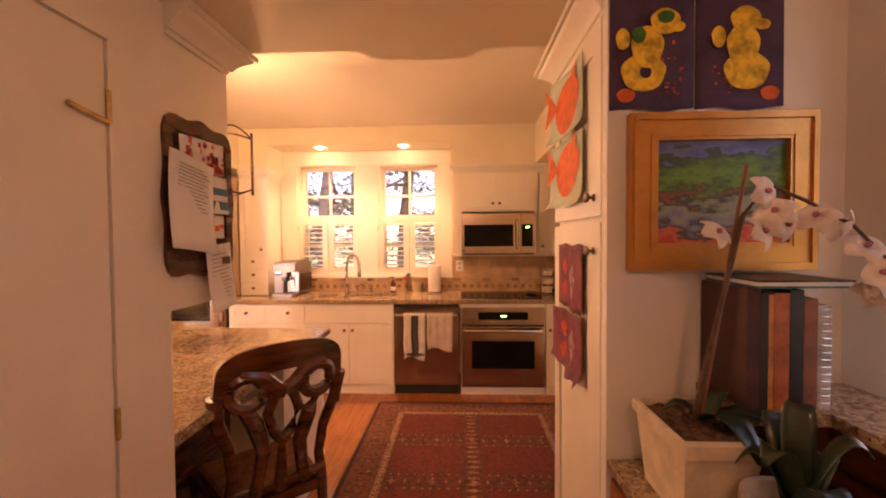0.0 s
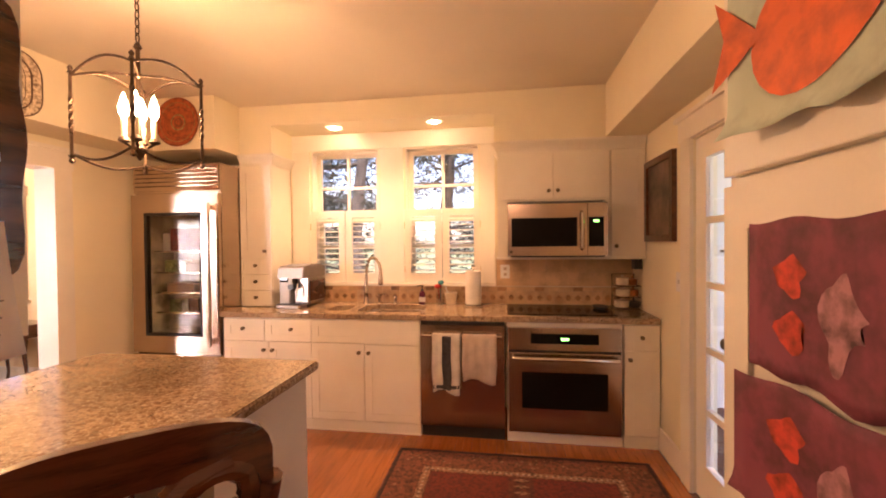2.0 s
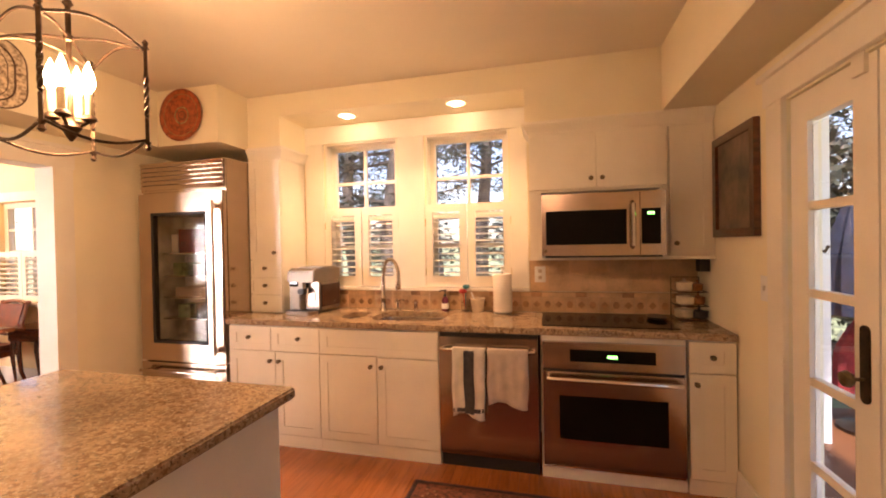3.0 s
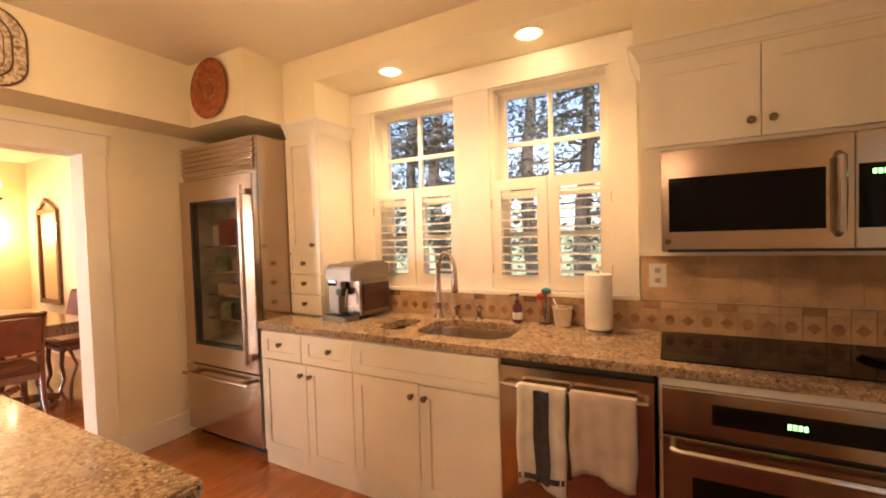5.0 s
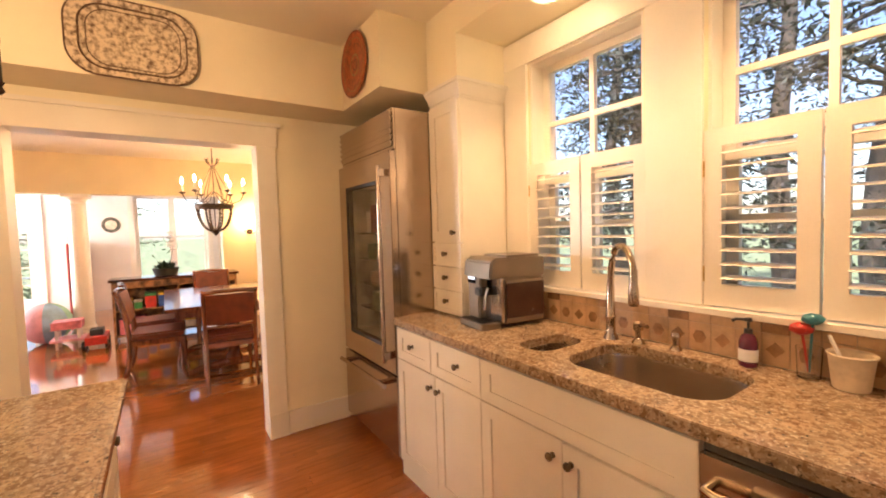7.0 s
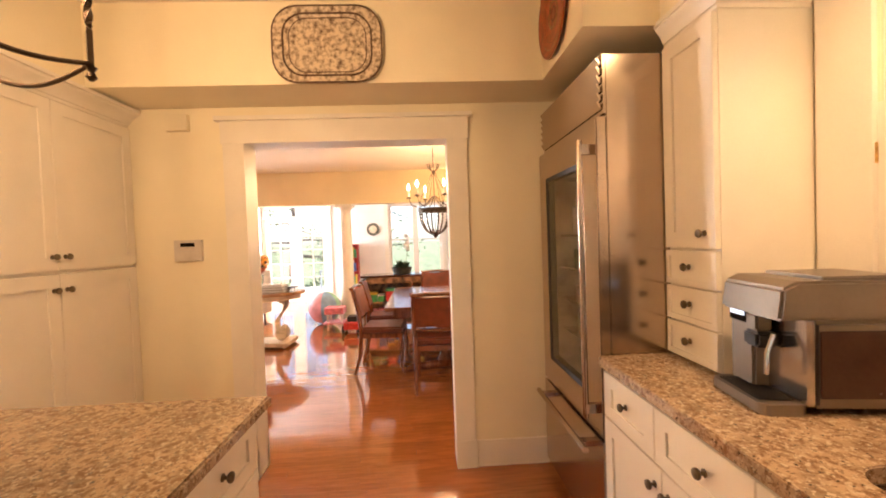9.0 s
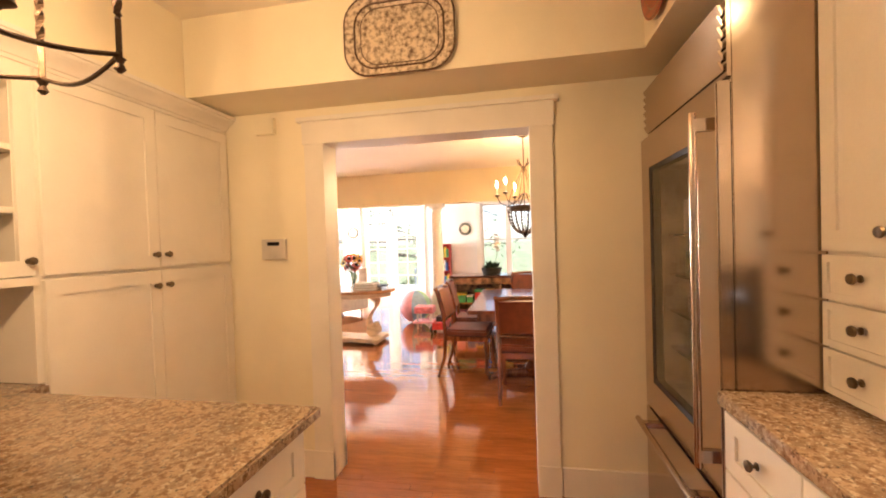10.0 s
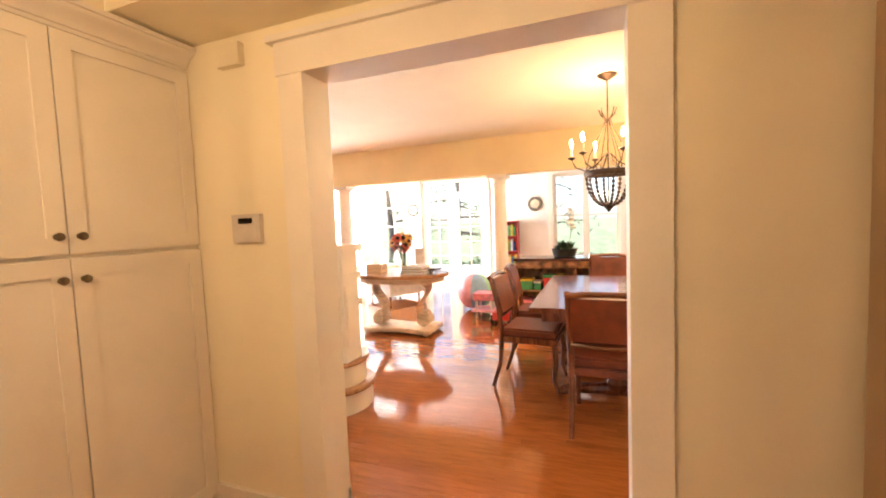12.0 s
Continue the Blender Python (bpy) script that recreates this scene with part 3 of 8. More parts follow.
def faucet():
    t = thing("faucet", (-1.24, 5.31, 0.916), "tall brushed steel gooseneck kitchen faucet", "faucet")
    bm = bmesh.new()
    lathe(bm, [(0.032, 0), (0.03, 0.012), (0.02, 0.03), (0.02, 0.09), (0.024, 0.1), (0.019, 0.11), (0.0165, 0.24)], (-1.24, 5.31, 0.916), 16)
    part("column", bm, STEEL, t, smooth=True)
    bm = bmesh.new()
    d = Vector((0.86, -0.5, 0)).normalized()
    pts = [Vector((-1.24, 5.31, 1.15)) + d * (0.095 * (1 - math.cos(a))) + Vector((0, 0, 0.12 * math.sin(a) + 0.06 * min(1, a))) for a in [i * math.pi / 14 for i in range(15)]]
    tube(bm, pts, 0.0145, 12)
    part("spout", bm, STEEL, t, smooth=True)
    e = pts[-1]
    bm = bmesh.new()
    lathe(bm, [(0.017, -0.115), (0.021, -0.105), (0.02, -0.05), (0.016, -0.03), (0.016, 0.03)], e, 14)
    part("spray_head", bm, STEEL, t, smooth=True)
    bm = bmesh.new()
    lathe(bm, [(0.027, 0), (0.024, 0.01), (0.012, 0.022), (0.012, 0.05), (0.02, 0.058), (0.02, 0.085), (0.01, 0.095)], (-1.125, 5.33, 0.916), 14)
    tube(bm, [(-1.125, 5.33, 0.99), (-1.08, 5.29, 1.01), (-1.05, 5.265, 1.01)], [0.008, 0.007, 0.009], 8)
    part("lever", bm, STEEL, t, smooth=True)
    bm = bmesh.new()
    lathe(bm, [(0.022, 0), (0.02, 0.012), (0.014, 0.02), (0.014, 0.05), (0.018, 0.055), (0.016, 0.07)], (-0.98, 5.35, 0.916), 14)
    part("soap_pump", bm, STEEL, t, smooth=True)


faucet()


def dishwasher():
    x0, x1 = -0.64, -0.008
    t = thing("dishwasher", ((x0 + x1) / 2, FY, 0), "stainless steel dishwasher with a bar handle hung with towels", "dishwasher")
    part("body", B(x0 + 0.006, x1 - 0.006, FY + 0.02, YB - 0.02, 0.1, 0.87), BLACK, t)
    part("kick_plate", B(x0 + 0.006, x1 - 0.006, FY + 0.01, FY + 0.05, 0, 0.1), BLACK, t, "black kick plate")
    part("door", B(x0 + 0.004, x1 - 0.004, FY - 0.03, FY + 0.018, 0.095, 0.765), STEEL, t, bevel=0.006)
    part("control_panel", B(x0 + 0.004, x1 - 0.004, FY - 0.034, FY + 0.018, 0.77, 0.848), STEEL, t, bevel=0.008)
    part("top_gap", B(x0 + 0.004, x1 - 0.004, FY - 0.01, FY + 0.02, 0.85, 0.872), BLACK, t)
    bm = bmesh.new()
    y = FY - 0.068
    tube(bm, [(x0 + 0.03, FY - 0.03, 0.775), (x0 + 0.03, y, 0.775), (x0 + 0.05, y - 0.004, 0.775), (x1 - 0.05, y - 0.004, 0.775), (x1 - 0.03, y, 0.775), (x1 - 0.03, FY - 0.03, 0.775)], 0.011, 10)
    part("handle", bm, CHROME, t, smooth=True)


dishwasher()


def hanging_towel(x0, x1, zb, label, bands=(), material=None):
    """A cloth folded over the dishwasher's bar, with soft folds."""
    bm = bmesh.new()
    y = FY - 0.072
    n, m = 18, 12
    grid = []
    for j in range(m + 1):
        row = []
        for i in range(n + 1):
            u = i / n
            x = x0 + (x1 - x0) * u
            fold = 0.008 * math.sin(u * 9 + 1.3) * j / m + 0.004 * math.sin(u * 23)
            z = 0.793 + (zb + 0.02 * math.sin(u * 5) - 0.793) * j / m
            yy = y - 0.026 - fold - 0.006 * (j / m) if j else y - 0.013
            row.append(bm.verts.new((x + 0.006 * math.sin(j * 0.7 + u * 3) * j / m, yy, z)))
        grid.append(row)
    back = [bm.verts.new((x0 + (x1 - x0) * i / n, y + 0.018, 0.60)) for i in range(n + 1)]
    top = [bm.verts.new((x0 + (x1 - x0) * i / n, y + 0.014, 0.793)) for i in range(n + 1)]
    rows = [back, top, *grid]
    for a, b in zip(rows, rows[1:]):
        for i in range(n):
            bm.faces.new((a[i], a[i + 1], b[i + 1], b[i]))
    t = thing("towel", ((x0 + x1) / 2, y, zb), label, "towel", "towels on the dishwasher")
    cloth = part("cloth", bm, material or TOWEL, t, smooth=True)
    md = cloth.modifiers.new("thick", "SOLIDIFY")
    md.thickness = 0.004
    for a, b, z0, z1 in bands:
        bb = bmesh.new()
        st = []
        for j in range(13):
            f = j / 12
            zz = z0 + (z1 - z0) * f
            jj = (0.79 - zz) / (0.79 - zb)
            st.append([])
            for i in range(7):
                u = a + (b - a) * i / 6
                fold = 0.008 * math.sin(u * 9 + 1.3) * jj + 0.004 * math.sin(u * 23)
                st[-1].append(bb.verts.new((x0 + (x1 - x0) * u + 0.006 * math.sin(jj * m * 0.7 + u * 3) * jj, y - 0.0305 - fold - 0.006 * jj, zz)))
        for p, q in zip(st, st[1:]):
            for i in range(6):
                bb.faces.new((p[i], p[i + 1], q[i + 1], q[i]))
        part("stripe", bb, TOWELDARK, t, "dark woven stripe", smooth=True)


TOWEL = mat("towel_cloth", (0.66, 0.60, 0.52), 0.95, 0, 0.08, 12, 0.6, 400)
TOWELDARK = mat("dark_towel_stripe", (0.05, 0.045, 0.05), 0.95, 0, 0.2, 30, 0.6, 400)
TOWELTAN = mat("tan_towel_cloth", (0.52, 0.42, 0.34), 0.95, 0, 0.08, 12, 0.6, 400)
hanging_towel(-0.535, -0.33, 0.37, "white dish towel with a dark woven stripe hung over the bar", [(0.36, 0.68, 0.39, 0.78), (0.02, 0.98, 0.40, 0.425)])
hanging_towel(-0.315, -0.07, 0.455, "plain beige dish towel hung over the bar", (), TOWELTAN)


def oven():
    x0, x1 = 0.003, 0.806
    t = thing("wall_oven", ((x0 + x1) / 2, FY, 0), "built-in stainless steel oven with black glass window and control strip", "oven")
    part("surround", B(x0, x1, FY, YB - 0.02, 0.0, 0.873), CAB, t)
    part("body", B(x0 + 0.012, x1 - 0.012, FY - 0.014, FY - 0.001, 0.075, 0.84), BLACK, t)
    part("control_panel", B(x0 + 0.012, x1 - 0.012, FY - 0.036, FY - 0.014, 0.682, 0.84), STEEL, t, bevel=0.006)
    dp = part("display", B(x0 + 0.17, x1 - 0.165, FY - 0.040, FY - 0.0365, 0.728, 0.80), BLACKGLASS, t, bevel=0.001)
    g = bmesh.new()
    for i in range(4):
        box(g, 0.385 + i * 0.014, 0.394 + i * 0.014, FY - 0.0415, FY - 0.0405, 0.755, 0.772)
    part("clock_digits", g, GREEN, dp, "lit green clock digits")
    wx0, wx1, wz0, wz1 = 0.105, 0.705, 0.26, 0.53
    ya, yb = FY - 0.045, FY - 0.014
    d = slot_frame("ny", FY, (x0 + 0.012, x1 - 0.012, 0.10, 0.665), (wx0, wx1, wz0, wz1), 0.014, 0.045)
    dr = part("door", d, STEEL, t, bevel=0.004)
    part("window", B(wx0, wx1, ya + 0.004, yb - 0.003, wz0, wz1), BLACKGLASS, dr, "black oven window glass")
    h = bmesh.new()
    y = FY - 0.095
    tube(h, [(x0 + 0.045, ya, 0.632), (x0 + 0.045, y + 0.012, 0.632), (x0 + 0.07, y, 0.632), (x1 - 0.07, y, 0.632), (x1 - 0.045, y + 0.012, 0.632), (x1 - 0.045, ya, 0.632)], 0.0135, 10)
    part("handle", h, CHROME, dr, smooth=True)
    part("lower_trim", B(x0 + 0.012, x1 - 0.012, FY - 0.02, FY - 0.014, 0.078, 0.098), STEEL, t)


GREEN = glow("green_digits", (0.2, 1.0, 0.15), 3)
oven()


def cooktop():
    t = thing("cooktop", (0.42, 5.1, 0.916), "black glass electric cooktop set in the granite", "cooktop")
    bm = bmesh.new()
    plate(bm, rounded(0.01, 0.80, 4.86, 5.36, 0.012, 2), [], 0.9165, 0.922)
    part("glass", bm, BLACKGLASS, t, bevel=0.0015)
    for x, y, r in ((0.2, 4.99, 0.075), (0.2, 5.22, 0.095), (0.55, 4.99, 0.095), (0.55, 5.22, 0.07)):
        bm = bmesh.new()
        tube(bm, [(x + r * math.cos(a), y + r * math.sin(a), 0.9222) for a in [i * math.pi / 16 for i in range(32)]], 0.0008, 4, closed=True)
        part("burner_ring", bm, IRON, t)
    rest = bmesh.new()
    lathe(rest, [(0.03, 0), (0.055, 0.012), (0.06, 0.02), (0.05, 0.018)], (0.74, 5.17, 0.9225), 16)
    for v in rest.verts:
        v.co.y = 5.17 + (v.co.y - 5.17) * 1.6
    tagged(part("spoon_rest", rest, BLACK, smooth=True), "dark oval spoon rest lying on the cooktop", "spoon rest")


cooktop()


# ---- kitchen: wall units ----
def upper_units():
    y0 = 5.09
    t = thing("wall_cabinet", (0.37, y0, 1.33), "white framed wall cabinet with two doors over the microwave", "cabinet", "kitchen wall cabinets")
    part("body", B(-0.06, 0.795, y0, YB - 0.004, 1.775, 2.17), CAB, t)
    part("side_panel", B(-0.06, 0.017, y0, YB - 0.004, 1.335, 1.775), CAB, t)
    part("side_panel", B(0.762, 0.795, y0, YB - 0.004, 1.335, 1.775), CAB, t)
    part("light_rail", B(-0.07, 1.054, y0 - 0.02, YB - 0.004, 1.318, 1.335), CAB, t, bevel=0.003)
    front("door", t, "ny", y0, -0.045, 0.37, 1.79, 2.155, [(0.335, 1.855)])
    front("door", t, "ny", y0, 0.37, 0.79, 1.79, 2.155, [(0.405, 1.855)])
    crown(t, "ny", y0, -0.06, 1.054, 2.165, 0.085, 0.05, (1, 0))
    u = thing("wall_cabinet", (0.92, y0, 1.33), "narrow white framed wall cabinet with one door", "cabinet", "kitchen wall cabinets")
    part("body", B(0.797, 1.054, y0, YB - 0.004, 1.337, 2.163), CAB, u)
    front("door", u, "ny", y0, 0.80, 1.052, 1.345, 2.155, [(0.835, 1.42)])


upper_units()


def microwave():
    x0, x1, y0, z0, z1 = 0.02, 0.745, 4.965, 1.352, 1.745
    t = thing("microwave", (0.38, y0, z0), "over-the-range stainless steel microwave with black glass door", "microwave")
    part("body", B(x0, x1, y0, YB - 0.01, z0, z1), STEEL, t, bevel=0.004)
    wx0, wx1, wz0, wz1 = x0 + 0.022, 0.53, z0 + 0.065, z1 - 0.105
    ya, yb = y0 - 0.035, y0 - 0.002
    d = slot_frame("ny", y0, (x0, 0.60, z0, z1), (wx0, wx1, wz0, wz1), 0.002, 0.035)
    dr = part("door", d, STEEL, t, bevel=0.004)
    part("window", B(wx0, wx1, ya + 0.003, yb - 0.004, wz0, wz1), BLACKGLASS, dr, "black glass window")
    c = slot_frame("ny", y0, (0.603, x1, z0, z1), (0.606, x1 - 0.025, wz0, wz1), 0.002, 0.035)
    part("control_frame", c, STEEL, t, bevel=0.003)
    kp = part("keypad", B(0.606, x1 - 0.025, ya + 0.002, yb - 0.004, wz0, wz1), BLACKGLASS, t, "black glass keypad")
    g = bmesh.new()
    for i in range(3):
        box(g, 0.645 + i * 0.014, 0.654 + i * 0.014, ya + 0.0005, ya + 0.0015, wz1 - 0.04, wz1 - 0.024)
    part("clock_digits", g, GREEN, kp, "lit green clock digits")
    h = bmesh.new()
    tube(h, [(0.558, ya, z0 + 0.05), (0.558, ya - 0.035, z0 + 0.06), (0.558, ya - 0.042, (z0 + z1) / 2 - 0.01), (0.558, ya - 0.035, z1 - 0.08), (0.558, ya, z1 - 0.07)], 0.013, 10)
    part("handle", h, CHROME, dr, smooth=True)
    b = bmesh.new()
    lathe(b, [(0.011, 0), (0.011, 0.003), (0.006, 0.004)], (x0 + 0.022, ya, z0 + 0.03), 12, "y")
    part("badge", b, NICKEL, dr, smooth=True)
    part("vent_strip", B(x0 + 0.02, x1 - 0.02, ya + 0.01, yb, z0 - 0.012, z0 - 0.001), BLACK, t)


microwave()


def tall_unit():
    x0, x1, y0 = -2.297, -2.005, 5.085
    t = thing("countertop_cabinet", (-2.15, y0, 0.917), "narrow white cabinet with a tall door over three small drawers", "cabinet")
    part("body", B(x0, x1, y0, YB - 0.004, 0.9165, 2.15), CAB, t)
    front("door", t, "ny", y0, x0, x1, 1.345, 2.14, [(-2.06, 1.40)])
    for i in range(3):
        front("drawer", t, "ny", y0, x0, x1, 0.925 + i * 0.139, 1.06 + i * 0.139, [(-2.15, 0.998 + i * 0.139)], rail=0.02)
    crown(t, "ny", y0, x0, x1, 2.145, 0.095, 0.05, (0, 1))


tall_unit()


def refrigerator():
    x0, x1, y0 = -3.108, -2.301, 4.835
    t = thing("refrigerator", (-2.70, y0, 0), "tall stainless steel refrigerator with a glass door and freezer drawer", "refrigerator")
    wx0, wx1, wz0, wz1 = x0 + 0.118, x1 - 0.150, 0.70, 1.735
    part("body", B(x0, x1, y0 + 0.25, YB - 0.004, 0.06, 2.13), STEEL, t, bevel=0.004)
    part("cabinet_shell", slot_frame("ny", y0, (x0, x1, 0.06, 2.13), (wx0 + 0.02, wx1 - 0.02, wz0 + 0.02, wz1 - 0.02), -0.2505, 0.0), STEEL, t, bevel=0.003)
    part("kick_plate", B(x0 + 0.01, x1 - 0.01, y0 + 0.03, YB - 0.02, 0.0, 0.06), BLACK, t)
    gr = part("grille_frame", B(x0, x1, y0 - 0.012, y0 - 0.001, 1.895, 2.13), STEEL, t, bevel=0.003)
    for i in range(6):
        z = 1.915 + i * 0.035
        s = B(x0 + 0.012, x1 - 0.012, -0.004, 0.004, -0.017, 0.017)
        turn(s, Matrix.Translation((0, y0 - 0.022, z + 0.015)) @ Matrix.Rotation(radians(28), 4, "X"))
        part("slat", s, STEEL, gr)
    ya, yb = y0 - 0.045, y0 - 0.002
    d = slot_frame("ny", y0, (x0, x1, 0.565, 1.882), (wx0, wx1, wz0, wz1), 0.002, 0.045)
    dr = part("door", d, STEEL, t, bevel=0.005)
    gs = slot_frame("ny", y0, (wx0, wx1, wz0, wz1), (wx0 + 0.026, wx1 - 0.026, wz0 + 0.026, wz1 - 0.026), 0.002, 0.041)
    part("gasket", gs, RUBBER, dr, "black glass border")
    a, b = wx0 + 0.021, wx1 - 0.021
    part("inner_liner", slot_frame("ny", y0, (a, b, wz0 + 0.021, wz1 - 0.021), (a + 0.004, b - 0.004, wz0 + 0.025, wz1 - 0.025), -0.249, -0.002), FRIDGEIN, t, "pale interior lining")
    part("back_liner", B(a + 0.004, b - 0.004, y0 + 0.244, y0 + 0.249, wz0 + 0.025, wz1 - 0.025), FRIDGEIN, t)
    for z in (0.88, 1.05, 1.22, 1.40):
        part("shelf", B(a + 0.005, b - 0.005, y0 + 0.03, y0 + 0.243, z, z + 0.012), CHROME, t)
    for u0, u1, z, h, m, lab in ((0.12, 0.42, 1.4125, 0.19, REDBOX, "red and orange food carton"), (0.05, 0.11, 1.4125, 0.15, PAPER, "white milk carton"), (0.06, 0.2, 1.2325, 0.1, GREENBOX, "pale green food carton"), (0.26, 0.4, 1.2325, 0.08, TOWELTAN, "brown food packet"), (0.08, 0.33, 1.0625, 0.07, TOWELTAN, "brown food packet"), (0.1, 0.22, 0.8925, 0.1, GREENBOX, "pale green food carton"), (0.28, 0.38, 0.8925, 0.11, DARKJAR, "dark glass jar")):
        tagged(part("food_box", B(a + u0, a + u1, y0 + 0.08, y0 + 0.22, z, z + h), m, bevel=0.006), lab + " on a refrigerator shelf", "food", "food in the refrigerator")
    p = part("pane", B(wx0 + 0.026, wx1 - 0.026, ya + 0.006, ya + 0.010, wz0 + 0.026, wz1 - 0.026), SMOKE, dr, "dark tinted glass")
    h = bmesh.new()
    hx = x1 - 0.05
    tube(h, [(hx, ya - 0.05, 0.64), (hx, ya - 0.05, 1.80)], 0.0125, 14)
    for z in (0.68, 1.76):
        box(h, hx - 0.012, hx + 0.012, ya - 0.055, ya + 0.001, z - 0.02, z + 0.02)
    part("handle", h, STEEL, dr, smooth=True)
    w = part("freezer_drawer", B(x0, x1, ya, yb, 0.075, 0.553), STEEL, t, bevel=0.005)
    h = bmesh.new()
    tube(h, [(x0 + 0.05, ya - 0.055, 0.5), (x1 - 0.05, ya - 0.055, 0.5)], 0.0135, 12)
    for x in (x0 + 0.12, x1 - 0.12):
        box(h, x - 0.02, x + 0.02, ya - 0.055, ya + 0.001, 0.488, 0.512)
    part("handle", h, STEEL, w, smooth=True)


FRIDGEIN = mat("fridge_interior", (0.62, 0.58, 0.50), 0.5, 0, 0.3, 5)
DARKJAR = mat("dark_jar", (0.06, 0.035, 0.02), 0.2, 0, 0.2, 20)
REDBOX = mat("red_carton", (0.25, 0.035, 0.02), 0.5, 0, 0.3, 20)
GREENBOX = mat("green_carton", (0.25, 0.33, 0.16), 0.5, 0, 0.3, 20)
SMOKE = clear_glass("tinted_glass", (0.75, 0.72, 0.66), 0.03)
SMOKE.node_tree.nodes["Principled BSDF"].inputs["IOR"].default_value = 1.25
refrigerator()


# ---- peninsula, hutch, pantry ----
def peninsula():
    t = thing("peninsula_cabinet", (-1.45, 2.9, 0), "white peninsula cabinet with drawers and an open knee space", "cabinet")
    part("body", B(-2.02, -1.20, 2.06, 3.50, 0.09, 0.874), CAB, t)
    part("end_panel", B(-1.199, -0.90, 2.90, 3.50, 0.0, 0.874), CAB, t, bevel=0.003)
    part("plinth", B(-2.0, -1.20, 2.08, 3.48, 0, 0.088), CAB, t)
    for a, b in ((-2.015, -1.56), (-1.56, -1.10)):
        front("drawer", t, "py", 3.50, a, b, 0.69, 0.868, [((a + b) / 2, 0.79)])
        front("door", t, "py", 3.50, a, b, 0.09, 0.688, [(b - 0.05, 0.62)])
    # Dark sheet over the white body: the knee space's shade as colour.
    part("knee_panel", B(-1.198, -1.18, 2.06, 2.898, 0.0, 0.874), MAHOG, t, "dark panel standing for the shade in the knee space")
    bm = bmesh.new()
    plate(bm, [(-2.045, 2.40), (-2.045, 3.56), (-0.875, 3.56), (-0.862, 3.545), (-0.862, 2.05), (-2.13, 2.05), (-2.13, 2.40)][::-1], [], 0.876, 0.916)
    tagged(part("peninsula_worktop", bm, GRANITE, bevel=0.007), "polished speckled granite worktop of the peninsula", "worktop")


peninsula()


def pantry():
    t = thing("pantry_cabinet", (-2.65, 2.39, 0), "tall white framed pantry cabinet with two pairs of doors", "cabinet")
    x0, x1, y = XL + 0.002, -2.14, 2.37
    part("body", B(x0, x1, 2.045, y, 0.10, 2.13), CAB, t)
    part("plinth", B(x0, x1, 2.05, y - 0.03, 0.0, 0.10), CAB, t)
    xm = -2.662
    front("door", t, "py", y, x0, xm, 1.325, 2.12, [(xm - 0.035, 1.39)])
    front("door", t, "py", y, xm, x1, 1.325, 2.12, [(xm + 0.035, 1.39)])
    front("door", t, "py", y, x0, xm, 0.11, 1.31, [(xm - 0.035, 1.235)])
    front("door", t, "py", y, xm, x1, 0.11, 1.31, [(xm + 0.035, 1.235)])
    crown(t, "py", y, x0, -0.872, 2.125, 0.092, 0.09, (0, 1))
    h = thing("hutch", (-1.5, 2.39, 1.30), "white wall hutch with open shelves over the worktop", "cabinet")
    part("side_panel", B(-2.138, -2.115, 2.045, y, 0.918, 2.124), CAB, h)
    part("side_panel", B(-0.897, -0.873, 2.045, 2.39, 1.295, 2.124), CAB, h, bevel=0.003)
    part("back_panel", B(-2.115, -0.897, 2.045, 2.06, 0.918, 2.124), CAB, h)
    part("top_panel", B(-2.115, -0.897, 2.06, y, 2.09, 2.124), CAB, h)
    part("bottom_shelf", B(-2.115, -0.897, 2.06, 2.395, 1.295, 1.325), CAB, h, bevel=0.004)
    for z in (1.565, 1.80):
        part("shelf", B(-2.115, -0.897, 2.06, 2.34, z, z + 0.022), CAB, h, bevel=0.003)
    # glazed door frame, standing over the shelves
    for k, (a, b) in enumerate(((-2.115, -1.70), (-1.70, -1.30), (-1.30, -0.897))):
        f = slot_frame("py", y, (a + 0.002, b - 0.002, 1.33, 2.10), (a + 0.05, b - 0.05, 1.385, 2.045), 0, 0.02)
        d = part("door", f, CAB, h, bevel=0.0016)
        knob(d, "py", y, a + 0.025, 1.385)
    # stacked plates and cups on the shelves
    for x, z, n in ((-1.98, 1.3255, 7), (-1.98, 1.5875, 5), (-1.80, 1.5875, 4), (-1.52, 1.3255, 6), (-1.45, 1.5875, 5), (-1.1, 1.3255, 6)):
        s = thing("plate_stack", (x, 2.19, z), "stack of patterned crockery bowls on a cabinet shelf", "crockery", "crockery on the hutch shelves")
        for i in range(n):
            bm = bmesh.new()
            zz = z + i * 0.016
            lathe(bm, [(0.035, 0), (0.036, 0.004), (0.06, 0.02), (0.075, 0.034), (0.072, 0.035), (0.055, 0.022), (0.03, 0.008)], (x, 2.19, zz), 18)
            part("bowl", bm, CROCK, s, smooth=True)


CROCK = mat("patterned_crockery", (0.45, 0.38, 0.26), 0.25, 0, 0.5, 60, coat=0.3)
pantry()


def right_pantry():
    t = thing("tall_cabinet", (0.70, 2.3, 0), "tall white framed cabinet with doors covered in children's paintings", "cabinet")
    y0, y1, x = 2.032, 2.595, 0.42
    part("body", B(x, 1.055, y0, y1, 0.10, 2.13), CAB, t)
    part("plinth", B(x + 0.01, 1.055, y0, y1, 0, 0.1), CAB, t)
    front("door", t, "nx", x, y0, y1, 1.57, 2.13, [(2.095, 1.628)], rail=0.075)
    front("door", t, "nx", x, y0, y1, 0.11, 1.555, [(2.095, 1.47)], rail=0.075)
    crown(t, "nx", x, y0, y1, 2.13, 0.088, 0.09, (0, 1))


right_pantry()


